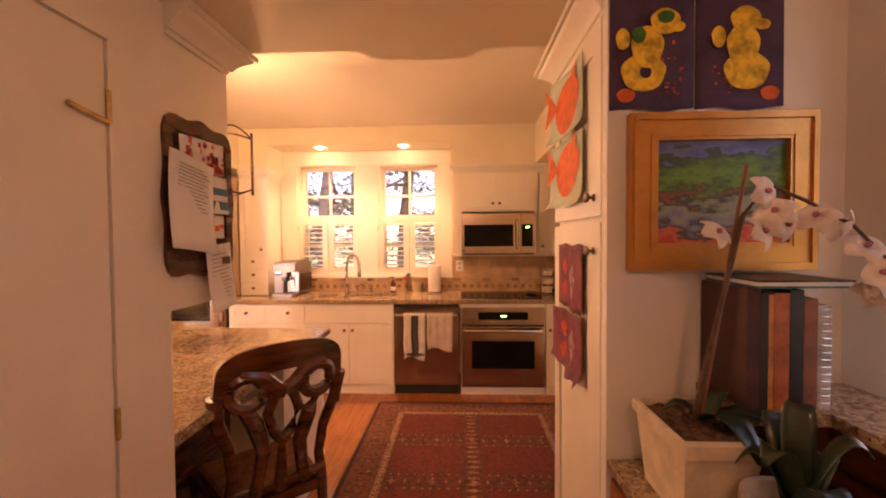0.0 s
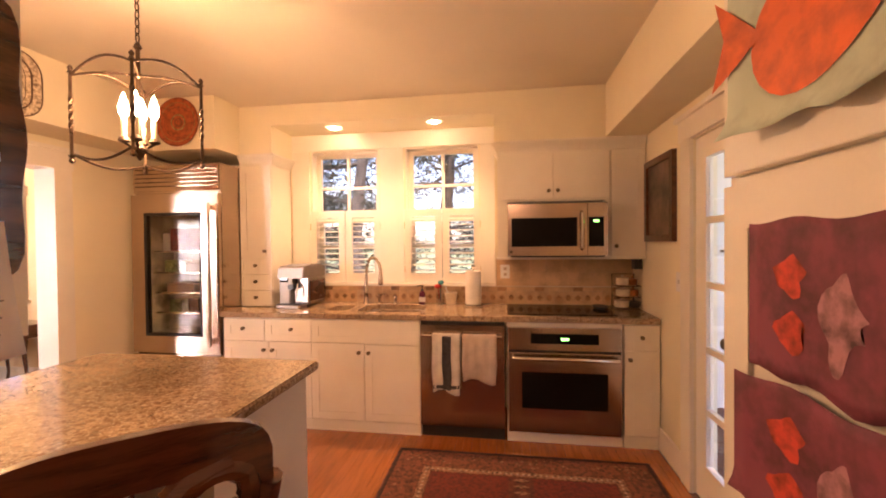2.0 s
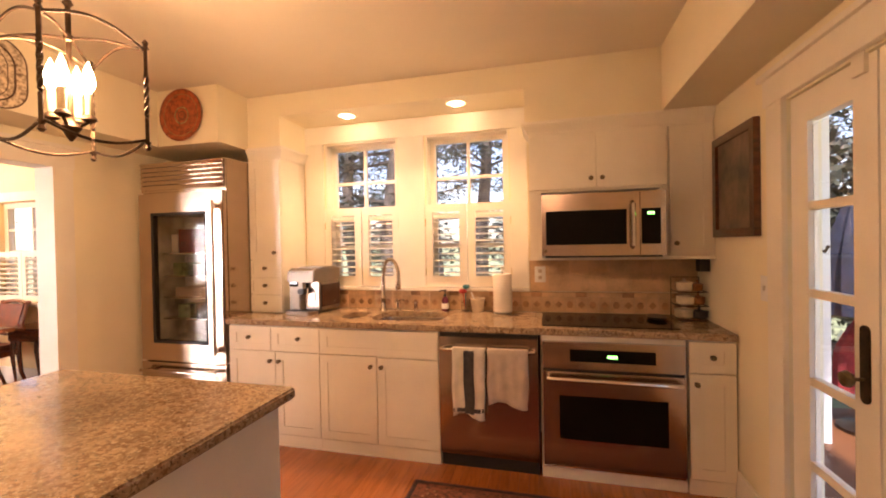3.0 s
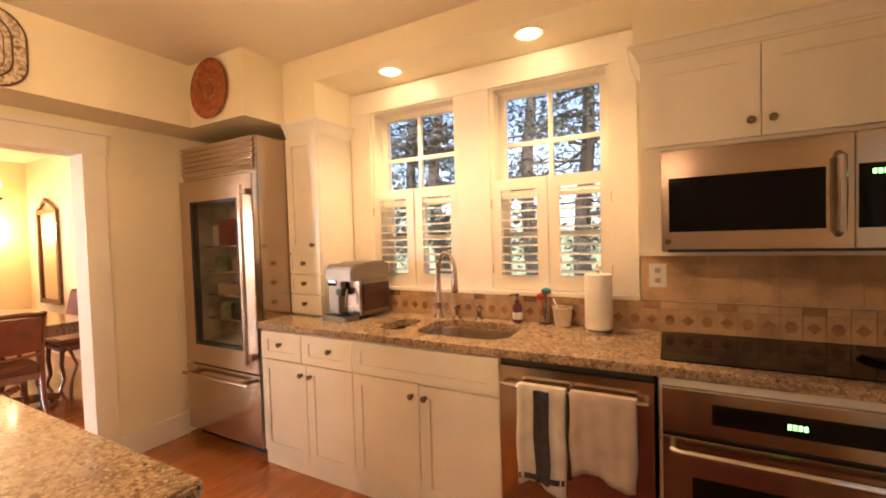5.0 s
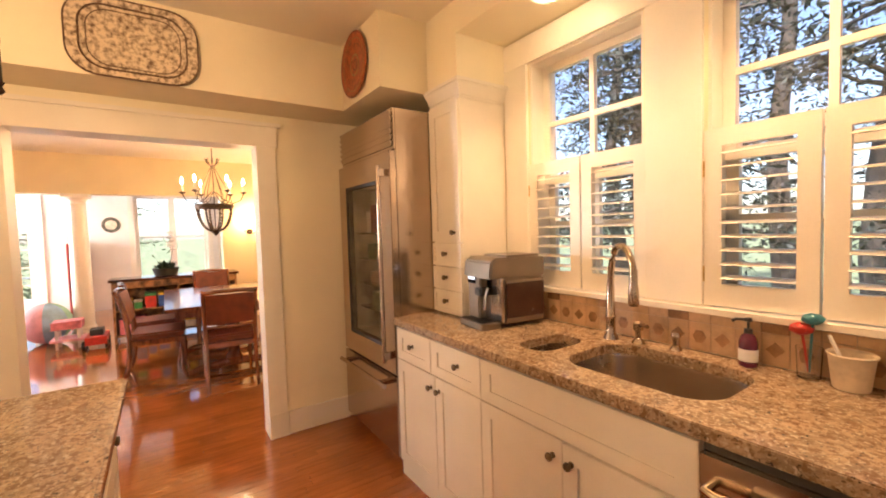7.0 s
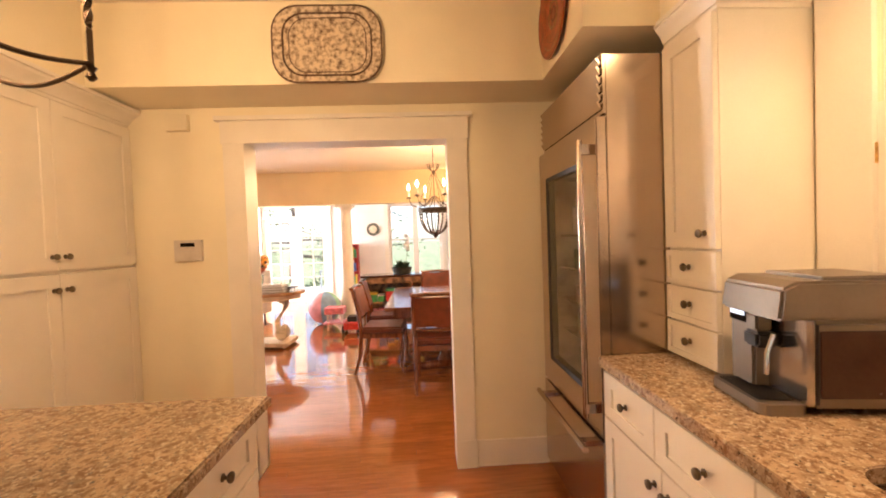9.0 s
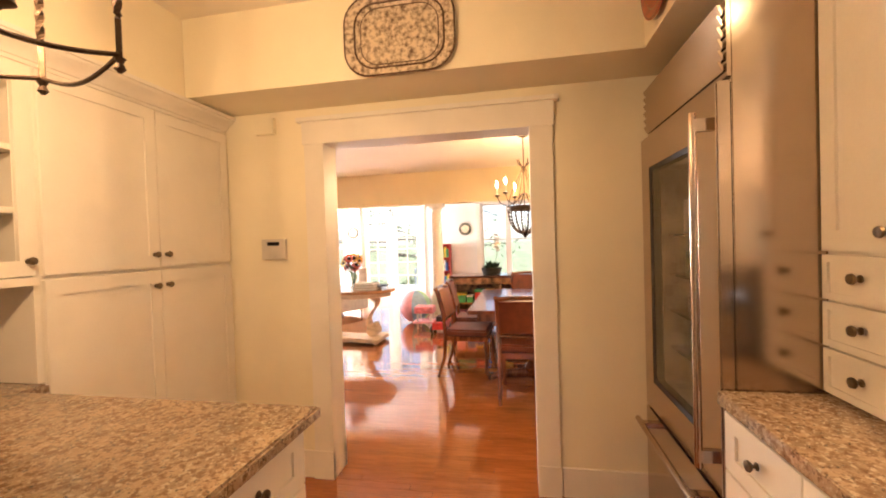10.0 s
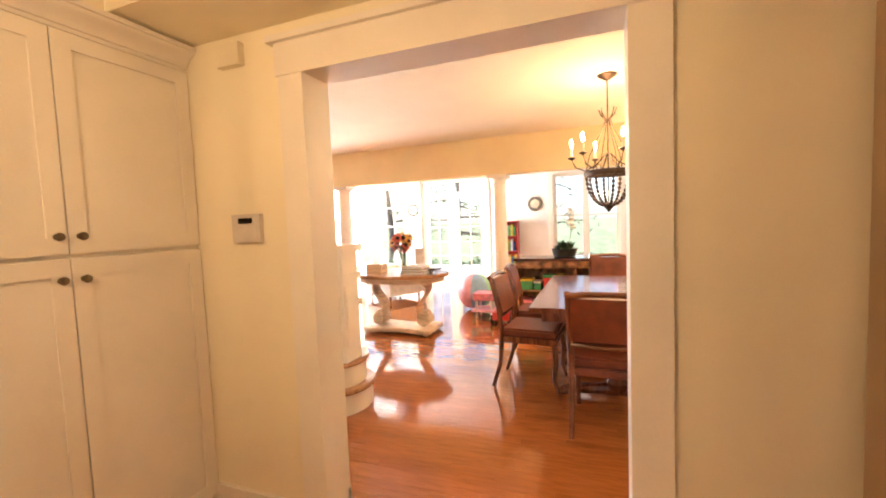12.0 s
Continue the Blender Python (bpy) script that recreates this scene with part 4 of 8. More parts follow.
def side_casing():
    """Wide flat boards and a brass hinge on the passage side of the pantry wall."""
    t = thing("trim_passage", (-0.872, 1.9, 0), "white painted boards with a brass hinge beside the passage", "door trim", kind="structure")
    part("board", B(-0.872, -0.858, 1.845, 2.043, 0, 2.2), TRIM, t, bevel=0.003)
    part("door_leaf", B(-0.872, -0.862, 0.95, 1.838, 0.01, 2.0), TRIM, t, bevel=0.003)
    part("head_board", B(-0.872, -0.852, 0.9, 1.843, 2.003, 2.2), TRIM, t, bevel=0.004)
    for z in (0.35, 1.05, 1.84):
        h = bmesh.new()
        lathe(h, [(0.006, -0.04), (0.006, 0.04)], (-0.856, 1.842, z), 8)
        part("hinge", h, BRASS, t, "brass hinge", smooth=True)
    h = bmesh.new()
    tube(h, [(-0.852, 1.73, 1.815), (-0.852, 1.835, 1.80)], 0.006, 8)
    part("latch", h, BRASS, t, "small brass latch", smooth=True)


side_casing()


# ---- kitchen lighting fixtures ----
def lantern():
    cx, cy, z0, z1, r = -1.45, 3.217, 1.814, 2.115, 0.22
    t = thing("lantern_pendant", (cx, cy, z0), "dark bronze four-sided lantern pendant with candle bulbs, lit", "pendant lamp")
    corners = []
    for a in (28, 130, 208, 310):
        corners.append(Vector((cx + r * math.cos(radians(a)), cy + r * math.sin(radians(a)), 0)))
    for c in corners:
        bm = bmesh.new()
        n = 28
        rings = []
        for i in range(n + 1):
            z = z0 - 0.01 + (z1 - z0 + 0.02) * i / n
            tw = 0.0085 if 0.25 < i / n < 0.75 else 0.0075
            rings.append(ring_verts(bm, Vector((c.x, c.y, z)), Vector((1, 0, 0)), Vector((0, 1, 0)), tw, 4, i * 0.55 if 0.25 < i / n < 0.75 else 0.0))
        skin(bm, rings)
        lathe(bm, [(0.004, -0.03), (0.011, -0.022), (0.006, -0.01), (0.012, 0)], (c.x, c.y, z0 - 0.008), 8)
        lathe(bm, [(0.012, 0), (0.006, 0.01), (0.01, 0.02), (0.003, 0.03)], (c.x, c.y, z1 + 0.008), 8)
        part("post", bm, IRON, t, "twisted bronze post")
    for i in range(4):
        a, b = corners[i], corners[(i + 1) % 4]
        for z, s in ((z0, -0.035), (z1, 0.045)):
            bm = bmesh.new()
            tube(bm, [a.lerp(b, k / 12) + Vector((0, 0, z + s * math.sin(math.pi * k / 12))) for k in range(13)], 0.005, 6)
            part("hoop", bm, IRON, t, smooth=True)
        bm = bmesh.new()
        top = Vector((cx, cy, z1 + 0.022))
        tube(bm, [Vector((a.x, a.y, z1)).lerp(top, k / 8) + Vector((0, 0, 0.012 * math.sin(math.pi * k / 8))) for k in range(9)], 0.0045, 6)
        part("strap", bm, IRON, t, smooth=True)
    bm = bmesh.new()
    lathe(bm, [(0.003, 1.80), (0.012, 1.812), (0.02, 1.83), (0.03, 1.845), (0.014, 1.865), (0.008, 1.88), (0.008, 2.125), (0.014, 2.13), (0.014, 2.145), (0.008, 2.15), (0.008, 2.24), (0.016, 2.25), (0.006, 2.27)], (cx, cy, 0), 14)
    part("stem", bm, IRON, t, smooth=True)
    for a in (34, 124, 214, 304):
        ax, ay = cx + 0.05 * math.cos(radians(a)), cy + 0.05 * math.sin(radians(a))
        bm = bmesh.new()
        tube(bm, [(cx, cy, 1.86), ((cx + ax) / 2, (cy + ay) / 2, 1.85), (ax, ay, 1.868)], 0.0055, 6)
        lathe(bm, [(0.008, 1.866), (0.022, 1.874), (0.018, 1.885), (0.012, 1.89)], (ax, ay, 0), 12)
        arm = part("arm", bm, IRON, t, smooth=True)
        bm = bmesh.new()
        lathe(bm, [(0.011, 1.89), (0.011, 1.96), (0.006, 1.964)], (ax, ay, 0), 12)
        part("candle_sleeve", bm, IVORY, arm, "ivory candle sleeve", smooth=True)
        bm = bmesh.new()
        lathe(bm, [(0.006, 1.965), (0.017, 1.985), (0.019, 2.005), (0.01, 2.04), (0.001, 2.066)], (ax, ay, 0), 12)
        bulb = part("bulb", bm, BULB, arm, "lit candle bulb", smooth=True)
        bulb.visible_shadow = False
    z = 2.27
    k = 0
    while z < ZC - 0.03:
        bm = bmesh.new()
        tube(bm, [(cx + (0.008 * math.cos(q) if k % 2 else 0), cy + (0 if k % 2 else 0.008 * math.cos(q)), z + 0.017 + 0.02 * math.sin(q)) for q in [i * math.pi / 5 for i in range(10)]], 0.0028, 5, closed=True)
        part("chain_link", bm, IRON, t)
        z += 0.031
        k += 1
    bm = bmesh.new()
    lathe(bm, [(0.012, ZC - 0.05), (0.03, ZC - 0.03), (0.06, ZC - 0.012), (0.062, ZC - 0.001)], (cx, cy, 0), 20)
    part("canopy", bm, IRON, t, smooth=True)


IVORY = mat("ivory_sleeve", (0.75, 0.66, 0.48), 0.5, 0, 0.05, 10)
lantern()
for x, y in ((-1.475, 5.2), (-0.582, 5.18)):
    t = thing("recessed_light", (x, y, ZW), "round recessed downlight with a white ring, lit", "ceiling light", "downlights over the sink")
    bm = bmesh.new()
    lathe(bm, [(0.062, -0.005), (0.074, -0.007), (0.08, -0.001), (0.064, -0.0005)], (x, y, ZW), 28, "z", True)
    part("ring", bm, TRIM, t, smooth=True)
    bm = bmesh.new()
    lathe(bm, [(0.061, -0.0045), (0.05, -0.002), (0.03, -0.001)], (x, y, ZW), 24)
    o = part("reflector", bm, LENS, t, "warm glowing reflector")
    o.visible_shadow = False
    bm = bmesh.new()
    lathe(bm, [(0.003, -0.022), (0.018, -0.02), (0.03, -0.011), (0.033, -0.005)], (x, y, ZW), 18)
    o = part("bulb", bm, BULB, t, "white lit bulb face", smooth=True)
    o.visible_shadow = False


# ---- wall decoration in the kitchen ----
def platter():
    t = thing("platter", (-2.81, 3.632, 2.23), "large oblong brown and cream transfer-printed platter hung on the soffit", "platter")
    pts = rounded(-0.278, 0.278, -0.195, 0.195, 0.13, 7)

    def ringed(pr, name, m, lab=""):
        bm = bmesh.new()
        rings = [[bm.verts.new((-2.829 + d, 3.632 + u * k, 2.42 + v * k)) for u, v in pts] for k, d in pr]
        skin(bm, rings)
        return part(name, bm, m, t, lab, smooth=True)

    ringed([(0.6, 0.002), (1.0, 0.018), (1.0, 0.023), (0.985, 0.027), (0.80, 0.022), (0.74, 0.012), (0.2, 0.012)], "dish", PRINT)
    for k, d, w in ((0.985, 0.0275, 0.006), (0.80, 0.0225, 0.007), (0.70, 0.0125, 0.004)):
        bm = bmesh.new()
        tube(bm, [(-2.829 + d, 3.632 + u * k, 2.42 + v * k) for u, v in pts], w * 0.7, 5, closed=True)
        part("rim_line", bm, SEPIA, t, "brown printed line")


PRINT = mat("brown_transferware", (0.56, 0.47, 0.35), 0.3, 0, 0.2, 46, dark=(0.11, 0.06, 0.035), bscale=120)
SEPIA = mat("sepia_glaze", (0.09, 0.045, 0.025), 0.3, 0, 0.2, 40)
platter()


def red_plate():
    t = thing("decorative_plate", (-2.59, 4.72, 2.25), "round rust-red patterned plate hung on the soffit", "plate")
    bm = bmesh.new()
    lathe(bm, [(0.11, 0.0), (0.19, 0.018), (0.195, 0.024), (0.188, 0.026), (0.12, 0.012), (0.02, 0.010)], (-2.59, 4.738, 2.445), 40, "y")
    part("dish", bm, RUST, t, smooth=True)
    for r, d, w, m in ((0.188, 0.026, 0.006, TERRA), (0.155, 0.020, 0.005, OLIVE), (0.122, 0.0135, 0.004, TERRA), (0.06, 0.012, 0.012, OLIVE), (0.03, 0.011, 0.01, TERRA)):
        bm = bmesh.new()
        n = 40
        tube(bm, [(-2.59 + r * math.cos(q), 4.738 - d, 2.445 + r * math.sin(q)) for q in [i * 2 * math.pi / n for i in range(n)]], w * 0.5, 4, closed=True)
        for v in bm.verts:
            v.co.y = 4.738 - d + (v.co.y - 4.738 + d) * 0.3
        part("painted_ring", bm, m, t)


RUST = mat("rust_glaze", (0.34, 0.075, 0.022), 0.35, 0, 0.25, 25, bscale=90)
TERRA = mat("terracotta_glaze", (0.16, 0.04, 0.015), 0.35, 0, 0.2, 30)
OLIVE = mat("olive_glaze", (0.26, 0.20, 0.08), 0.35, 0, 0.3, 60)
red_plate()


def wall_picture():
    t = thing("framed_picture", (XR, 4.78, 1.45), "dark framed muted portrait-format picture on the wall", "picture")
    y0, y1, z0, z1, w = 4.52, 5.04, 1.45, 2.03, 0.045
    for a, b, c, d in ((y0, y0 + w, z0, z1), (y1 - w, y1, z0, z1), (y0 + w, y1 - w, z0, z0 + w), (y0 + w, y1 - w, z1 - w, z1)):
        part("frame_rail", B(XR - 0.032, XR - 0.001, a, b, c, d), MAHOG, t, bevel=0.008)
    part("picture", B(XR - 0.014, XR - 0.002, y0 + w - 0.001, y1 - w + 0.001, z0 + w - 0.001, z1 - w + 0.001), DULLPIC, t, "brown muted picture")


DULLPIC = mat("muted_picture", (0.17, 0.12, 0.085), 0.35, 0, 0.4, 4, bscale=20)
wall_picture()
# thermostat, chime box, outlet, wall phone
PALEPLASTIC = mat("pale_plastic", (0.62, 0.57, 0.50), 0.45, 0, 0.04, 10)
t = thing("thermostat", (XL, 2.70, 1.33), "white wall thermostat with a small dark display", "thermostat")
part("case", B(XL, XL + 0.025, 2.622, 2.778, 1.333, 1.457), PALEPLASTIC, t, bevel=0.005)
part("display", B(XL + 0.0255, XL + 0.027, 2.66, 2.74, 1.417, 1.44), BLACKGLASS, t, "dark display")
part("keypad_cover", B(XL + 0.0255, XL + 0.028, 2.635, 2.765, 1.345, 1.405), PALEPLASTIC, t, bevel=0.001)
t = thing("door_chime", (XL, 2.67, 2.09), "small cream chime box high on the wall", "chime box")
part("case", B(XL, XL + 0.035, 2.61, 2.735, 2.095, 2.19), WALL, t, bevel=0.006)
t = thing("outlet", (0.0, YB - 0.01, 1.15), "cream wall outlet on the tiled backsplash", "outlet")
part("cover_plate", B(-0.045, 0.035, YB - 0.016, YB - 0.0095, 1.14, 1.26), PAPER, t, bevel=0.003)
for z in (1.175, 1.225):
    part("socket", B(-0.018, 0.008, YB - 0.018, YB - 0.0163, z - 0.012, z + 0.012), TOWELTAN, t, bevel=0.002)
t = thing("light_switch", (XR, 4.47, 1.2), "cream wall switch plate beside the doors", "switch")
part("cover_plate", B(XR - 0.007, XR - 0.0005, 4.445, 4.52, 1.14, 1.26), PAPER, t, bevel=0.003)
part("toggle", B(XR - 0.016, XR - 0.0072, 4.475, 4.49, 1.19, 1.215), PAPER, t, bevel=0.002)
t = thing("under_cabinet_radio", (1.03, 5.2, 1.24), "small dark device mounted under the wall cabinet", "device")
part("case", B(0.995, 1.052, 5.16, 5.24, 1.235, 1.317), BLACK, t, bevel=0.008)


# ---- things on the worktop ----
def coffee_machine():
    t = thing("coffee_machine", (-1.87, 5.2, 0.917), "silver and black bean-to-cup coffee machine with a window reflection on its control panel", "coffee machine")
    m = Matrix.Translation((-1.785, 5.178, 0.917)) @ Matrix.Rotation(radians(-8), 4, "Z")
    W, D, Hh = 0.13, 0.172, 0.355

    def p(name, bm, material, lab="", bevel=0.0, smooth=False, parent=t):
        return part(name, turn(bm, m), material, parent, lab, bevel, smooth)

    p("body", B(-W + 0.002, W - 0.004, -D + 0.09, D, 0.02, 0.25), SILVER, bevel=0.01)
    p("side_panel", B(W - 0.0035, W + 0.002, -D + 0.1, D - 0.01, 0.05, 0.225), DARKPLASTIC, "dark brown side panel", bevel=0.002)
    bm = bmesh.new()
    prof = [(-D + 0.002, 0.25), (-D + 0.012, 0.335), (-D + 0.05, Hh), (D, Hh - 0.005), (D, 0.252), (-D + 0.04, 0.252)]
    a = [bm.verts.new((-W, y, z)) for y, z in prof]
    b = [bm.verts.new((W, y, z)) for y, z in prof]
    skin(bm, [a, b])
    p("upper_housing", bm, SILVER, bevel=0.008)
    p("lid", B(-W + 0.02, W - 0.02, -D + 0.12, D - 0.02, Hh - 0.003, Hh + 0.008), SILVER, bevel=0.004)
    p("front_column", B(-W, -0.02, -D + 0.03, -D + 0.09, 0.02, 0.34), SILVER, bevel=0.008)
    p("brew_recess", B(-0.018, W - 0.004, -D + 0.07, -D + 0.089, 0.03, 0.25), CHROME)
    p("control_panel", B(-W + 0.012, -0.025, -D + 0.022, -D + 0.029, 0.215, 0.325), BLACKGLASS)
    # Pale window reflection on the control panel, put in as a weak glow.
    p("display", B(-W + 0.022, -0.045, -D + 0.018, -D + 0.0215, 0.235, 0.31), WINDOWGLINT, "pale window reflection as a faint glow")
    p("spout", B(-0.035, 0.03, -D + 0.01, -D + 0.07, 0.155, 0.20), BLACK, bevel=0.008)
    p("spout_pillar", B(-0.03, 0.02, -D + 0.015, -D + 0.06, 0.2, 0.25), SILVER, bevel=0.006)
    bm = bmesh.new()
    tube(bm, [(0.05, -D + 0.04, 0.2), (0.055, -D + 0.02, 0.15), (0.05, -D + 0.02, 0.09)], 0.007, 8)
    p("steam_wand", bm, CHROME, smooth=True)
    bm = bmesh.new()
    plate(bm, rounded(-W, W - 0.01, -D - 0.035, -D + 0.085, 0.03), [], 0.0, 0.03)
    dt = p("drip_tray", bm, SILVER, bevel=0.004)
    for i in range(9):
        p("grate_bar", B(-W + 0.03, W - 0.04, -D - 0.022 + i * 0.01, -D - 0.018 + i * 0.01, 0.031, 0.034), BLACK, parent=dt)


SILVER = mat("silver_plastic", (0.25, 0.21, 0.17), 0.4, 0.8, 0.04, 10)
DARKPLASTIC = mat("dark_brown_plastic", (0.05, 0.022, 0.014), 0.25, 0, 0.1, 10)
# Emission that imitates the window mirrored in the coffee machine's panel.
WINDOWGLINT = glow("pale_window_glint", (0.75, 0.85, 1.0), 0.5)
coffee_machine()


def paper_towel():
    t = thing("paper_towel_holder", (-0.275, 5.27, 0.917), "roll of white paper towels on an upright steel holder", "paper towels")
    c = (-0.275, 5.27, 0.917)
    bm = bmesh.new()
    lathe(bm, [(0.082, 0), (0.085, 0.006), (0.08, 0.014), (0.03, 0.018)], c, 28)
    part("base", bm, CHROME, t, smooth=True)
    bm = bmesh.new()
    lathe(bm, [(0.02, 0.02), (0.066, 0.019), (0.068, 0.024), (0.068, 0.292), (0.066, 0.297), (0.021, 0.297), (0.02, 0.29)], c, 32)
    part("roll", bm, PAPERROLL, t, "embossed white paper roll", smooth=True)
    bm = bmesh.new()
    lathe(bm, [(0.007, 0.02), (0.007, 0.315), (0.014, 0.322), (0.017, 0.335), (0.008, 0.348)], c, 14)
    part("rod", bm, CHROME, t, smooth=True)


PAPERROLL = mat("paper_towel", (0.78, 0.74, 0.68), 0.95, 0, 0.04, 8, 0.5, 90)
paper_towel()


def soap_bottle():
    c = (-0.735, 5.345, 0.917)
    t = thing("soap_bottle", c, "small dark red soap bottle with a black pump", "soap bottle")
    bm = bmesh.new()
    lathe(bm, [(0.024, 0), (0.028, 0.004), (0.028, 0.085), (0.022, 0.105), (0.012, 0.115)], c, 18)
    part("bottle", bm, REDSOAP, t, smooth=True)
    bm = bmesh.new()
    lathe(bm, [(0.0285, 0.02), (0.0287, 0.021), (0.0287, 0.06), (0.0285, 0.061)], c, 18)
    part("label_band", bm, PAPER, t, "pale paper label", smooth=True)
    bm = bmesh.new()
    lathe(bm, [(0.013, 0.115), (0.013, 0.13), (0.004, 0.132), (0.004, 0.155), (0.012, 0.157), (0.01, 0.168)], c, 12)
    tube(bm, [(c[0], c[1], c[2] + 0.162), (c[0] - 0.03, c[1] - 0.02, c[2] + 0.163), (c[0] - 0.04, c[1] - 0.027, c[2] + 0.155)], 0.005, 6)
    part("pump", bm, BLACK, t, smooth=True)


REDSOAP = mat("dark_red_plastic", (0.11, 0.02, 0.045), 0.15, 0, 0.1, 10, coat=0.3)
soap_bottle()


def sponge_cup():
    c = (-0.475, 5.34, 0.917)
    t = thing("brush_pot", c, "pale flared pot holding a dish brush", "pot")
    bm = bmesh.new()
    lathe(bm, [(0.04, 0), (0.043, 0.006), (0.053, 0.095), (0.058, 0.102), (0.056, 0.106), (0.05, 0.1), (0.038, 0.012)], c, 24)
    part("pot", bm, PALEPOT, t, smooth=True)
    bm = bmesh.new()
    tube(bm, [(c[0], c[1], c[2] + 0.03), (c[0] - 0.05, c[1], c[2] + 0.15)], 0.005, 8)
    part("brush_handle", bm, PAPER, t, smooth=True)
    g = (-0.575, 5.355, 0.917)
    t = thing("tumbler", g, "clear tumbler with bright red and blue brush heads", "tumbler")
    bm = bmesh.new()
    lathe(bm, [(0.026, 0), (0.03, 0.003), (0.034, 0.1), (0.032, 0.1), (0.027, 0.008)], g, 20)
    part("glass", bm, GLASS, t, smooth=True)
    for dx, dz, r, m, lab in ((-0.02, 0.155, 0.026, REDTOY, "red brush head"), (0.008, 0.19, 0.024, TEAL, "teal brush head")):
        bm = bmesh.new()
        tube(bm, [(g[0], g[1], g[2] + 0.02), (g[0] + dx, g[1], g[2] + dz)], 0.004, 6)
        h = bmesh.new()
        bmesh.ops.create_icosphere(h, subdivisions=3, radius=r)
        for v in h.verts:
            k = 1 + 0.18 * noise.noise(v.co * 90)
            v.co = Vector((v.co.x * 1.2 * k, v.co.y * k, v.co.z * 0.75 * k)) + Vector((g[0] + dx, g[1], g[2] + dz))
        hd = part("brush_head", h, m, t, lab, smooth=True)
        part("handle", bm, m, hd, smooth=True)


PALEPOT = mat("pale_ceramic", (0.68, 0.58, 0.44), 0.4, 0, 0.1, 15)
REDTOY = mat("red_plastic", (0.50, 0.03, 0.02), 0.35, 0, 0.1, 10)
TEAL = mat("teal_plastic", (0.03, 0.18, 0.22), 0.35, 0, 0.1, 10)
sponge_cup()


def jar_rack():
    c = (0.955, 5.22, 0.917)
    t = thing("tiered_jar_stand", c, "wire tier stand stacked with pale and copper crocks", "jar stand")
    bm = bmesh.new()
    tube(bm, [(c[0] - 0.09, c[1] + 0.1, c[2]), (c[0] - 0.09, c[1] + 0.1, c[2] + 0.27), (c[0] + 0.08, c[1] + 0.1, c[2] + 0.27), (c[0] + 0.08, c[1] + 0.1, c[2])], 0.005, 6)
    for z in (0.0, 0.09, 0.18):
        tube(bm, [(c[0] - 0.09, c[1] + 0.1, c[2] + z + 0.006), (c[0] - 0.09, c[1] - 0.07, c[2] + z + 0.006), (c[0] + 0.08, c[1] - 0.07, c[2] + z + 0.006), (c[0] + 0.08, c[1] + 0.1, c[2] + z + 0.006)], 0.004, 6)
    part("wire_frame", bm, IRON, t)
    for dx, z, r, h, m in ((-0.04, 0.012, 0.055, 0.06, PALEPOT), (0.05, 0.012, 0.05, 0.05, BLACK), (-0.03, 0.1, 0.052, 0.06, PALEPOT), (0.045, 0.1, 0.04, 0.055, COPPER), (-0.035, 0.19, 0.046, 0.06, PALEPOT), (0.04, 0.19, 0.035, 0.05, COPPER)):
        bm = bmesh.new()
        lathe(bm, [(r * 0.8, z), (r, z + 0.01), (r, z + h * 0.75), (r * 1.06, z + h * 0.8), (r * 1.06, z + h * 0.9), (r * 0.6, z + h), (r * 0.15, z + h + 0.002), (r * 0.2, z + h + 0.015), (r * 0.08, z + h + 0.02)], (c[0] + dx, c[1], c[2]), 20)
        part("crock", bm, m, t, smooth=True)


COPPER = mat("copper", (0.42, 0.18, 0.08), 0.3, 1.0, 0.2, 20)
jar_rack()


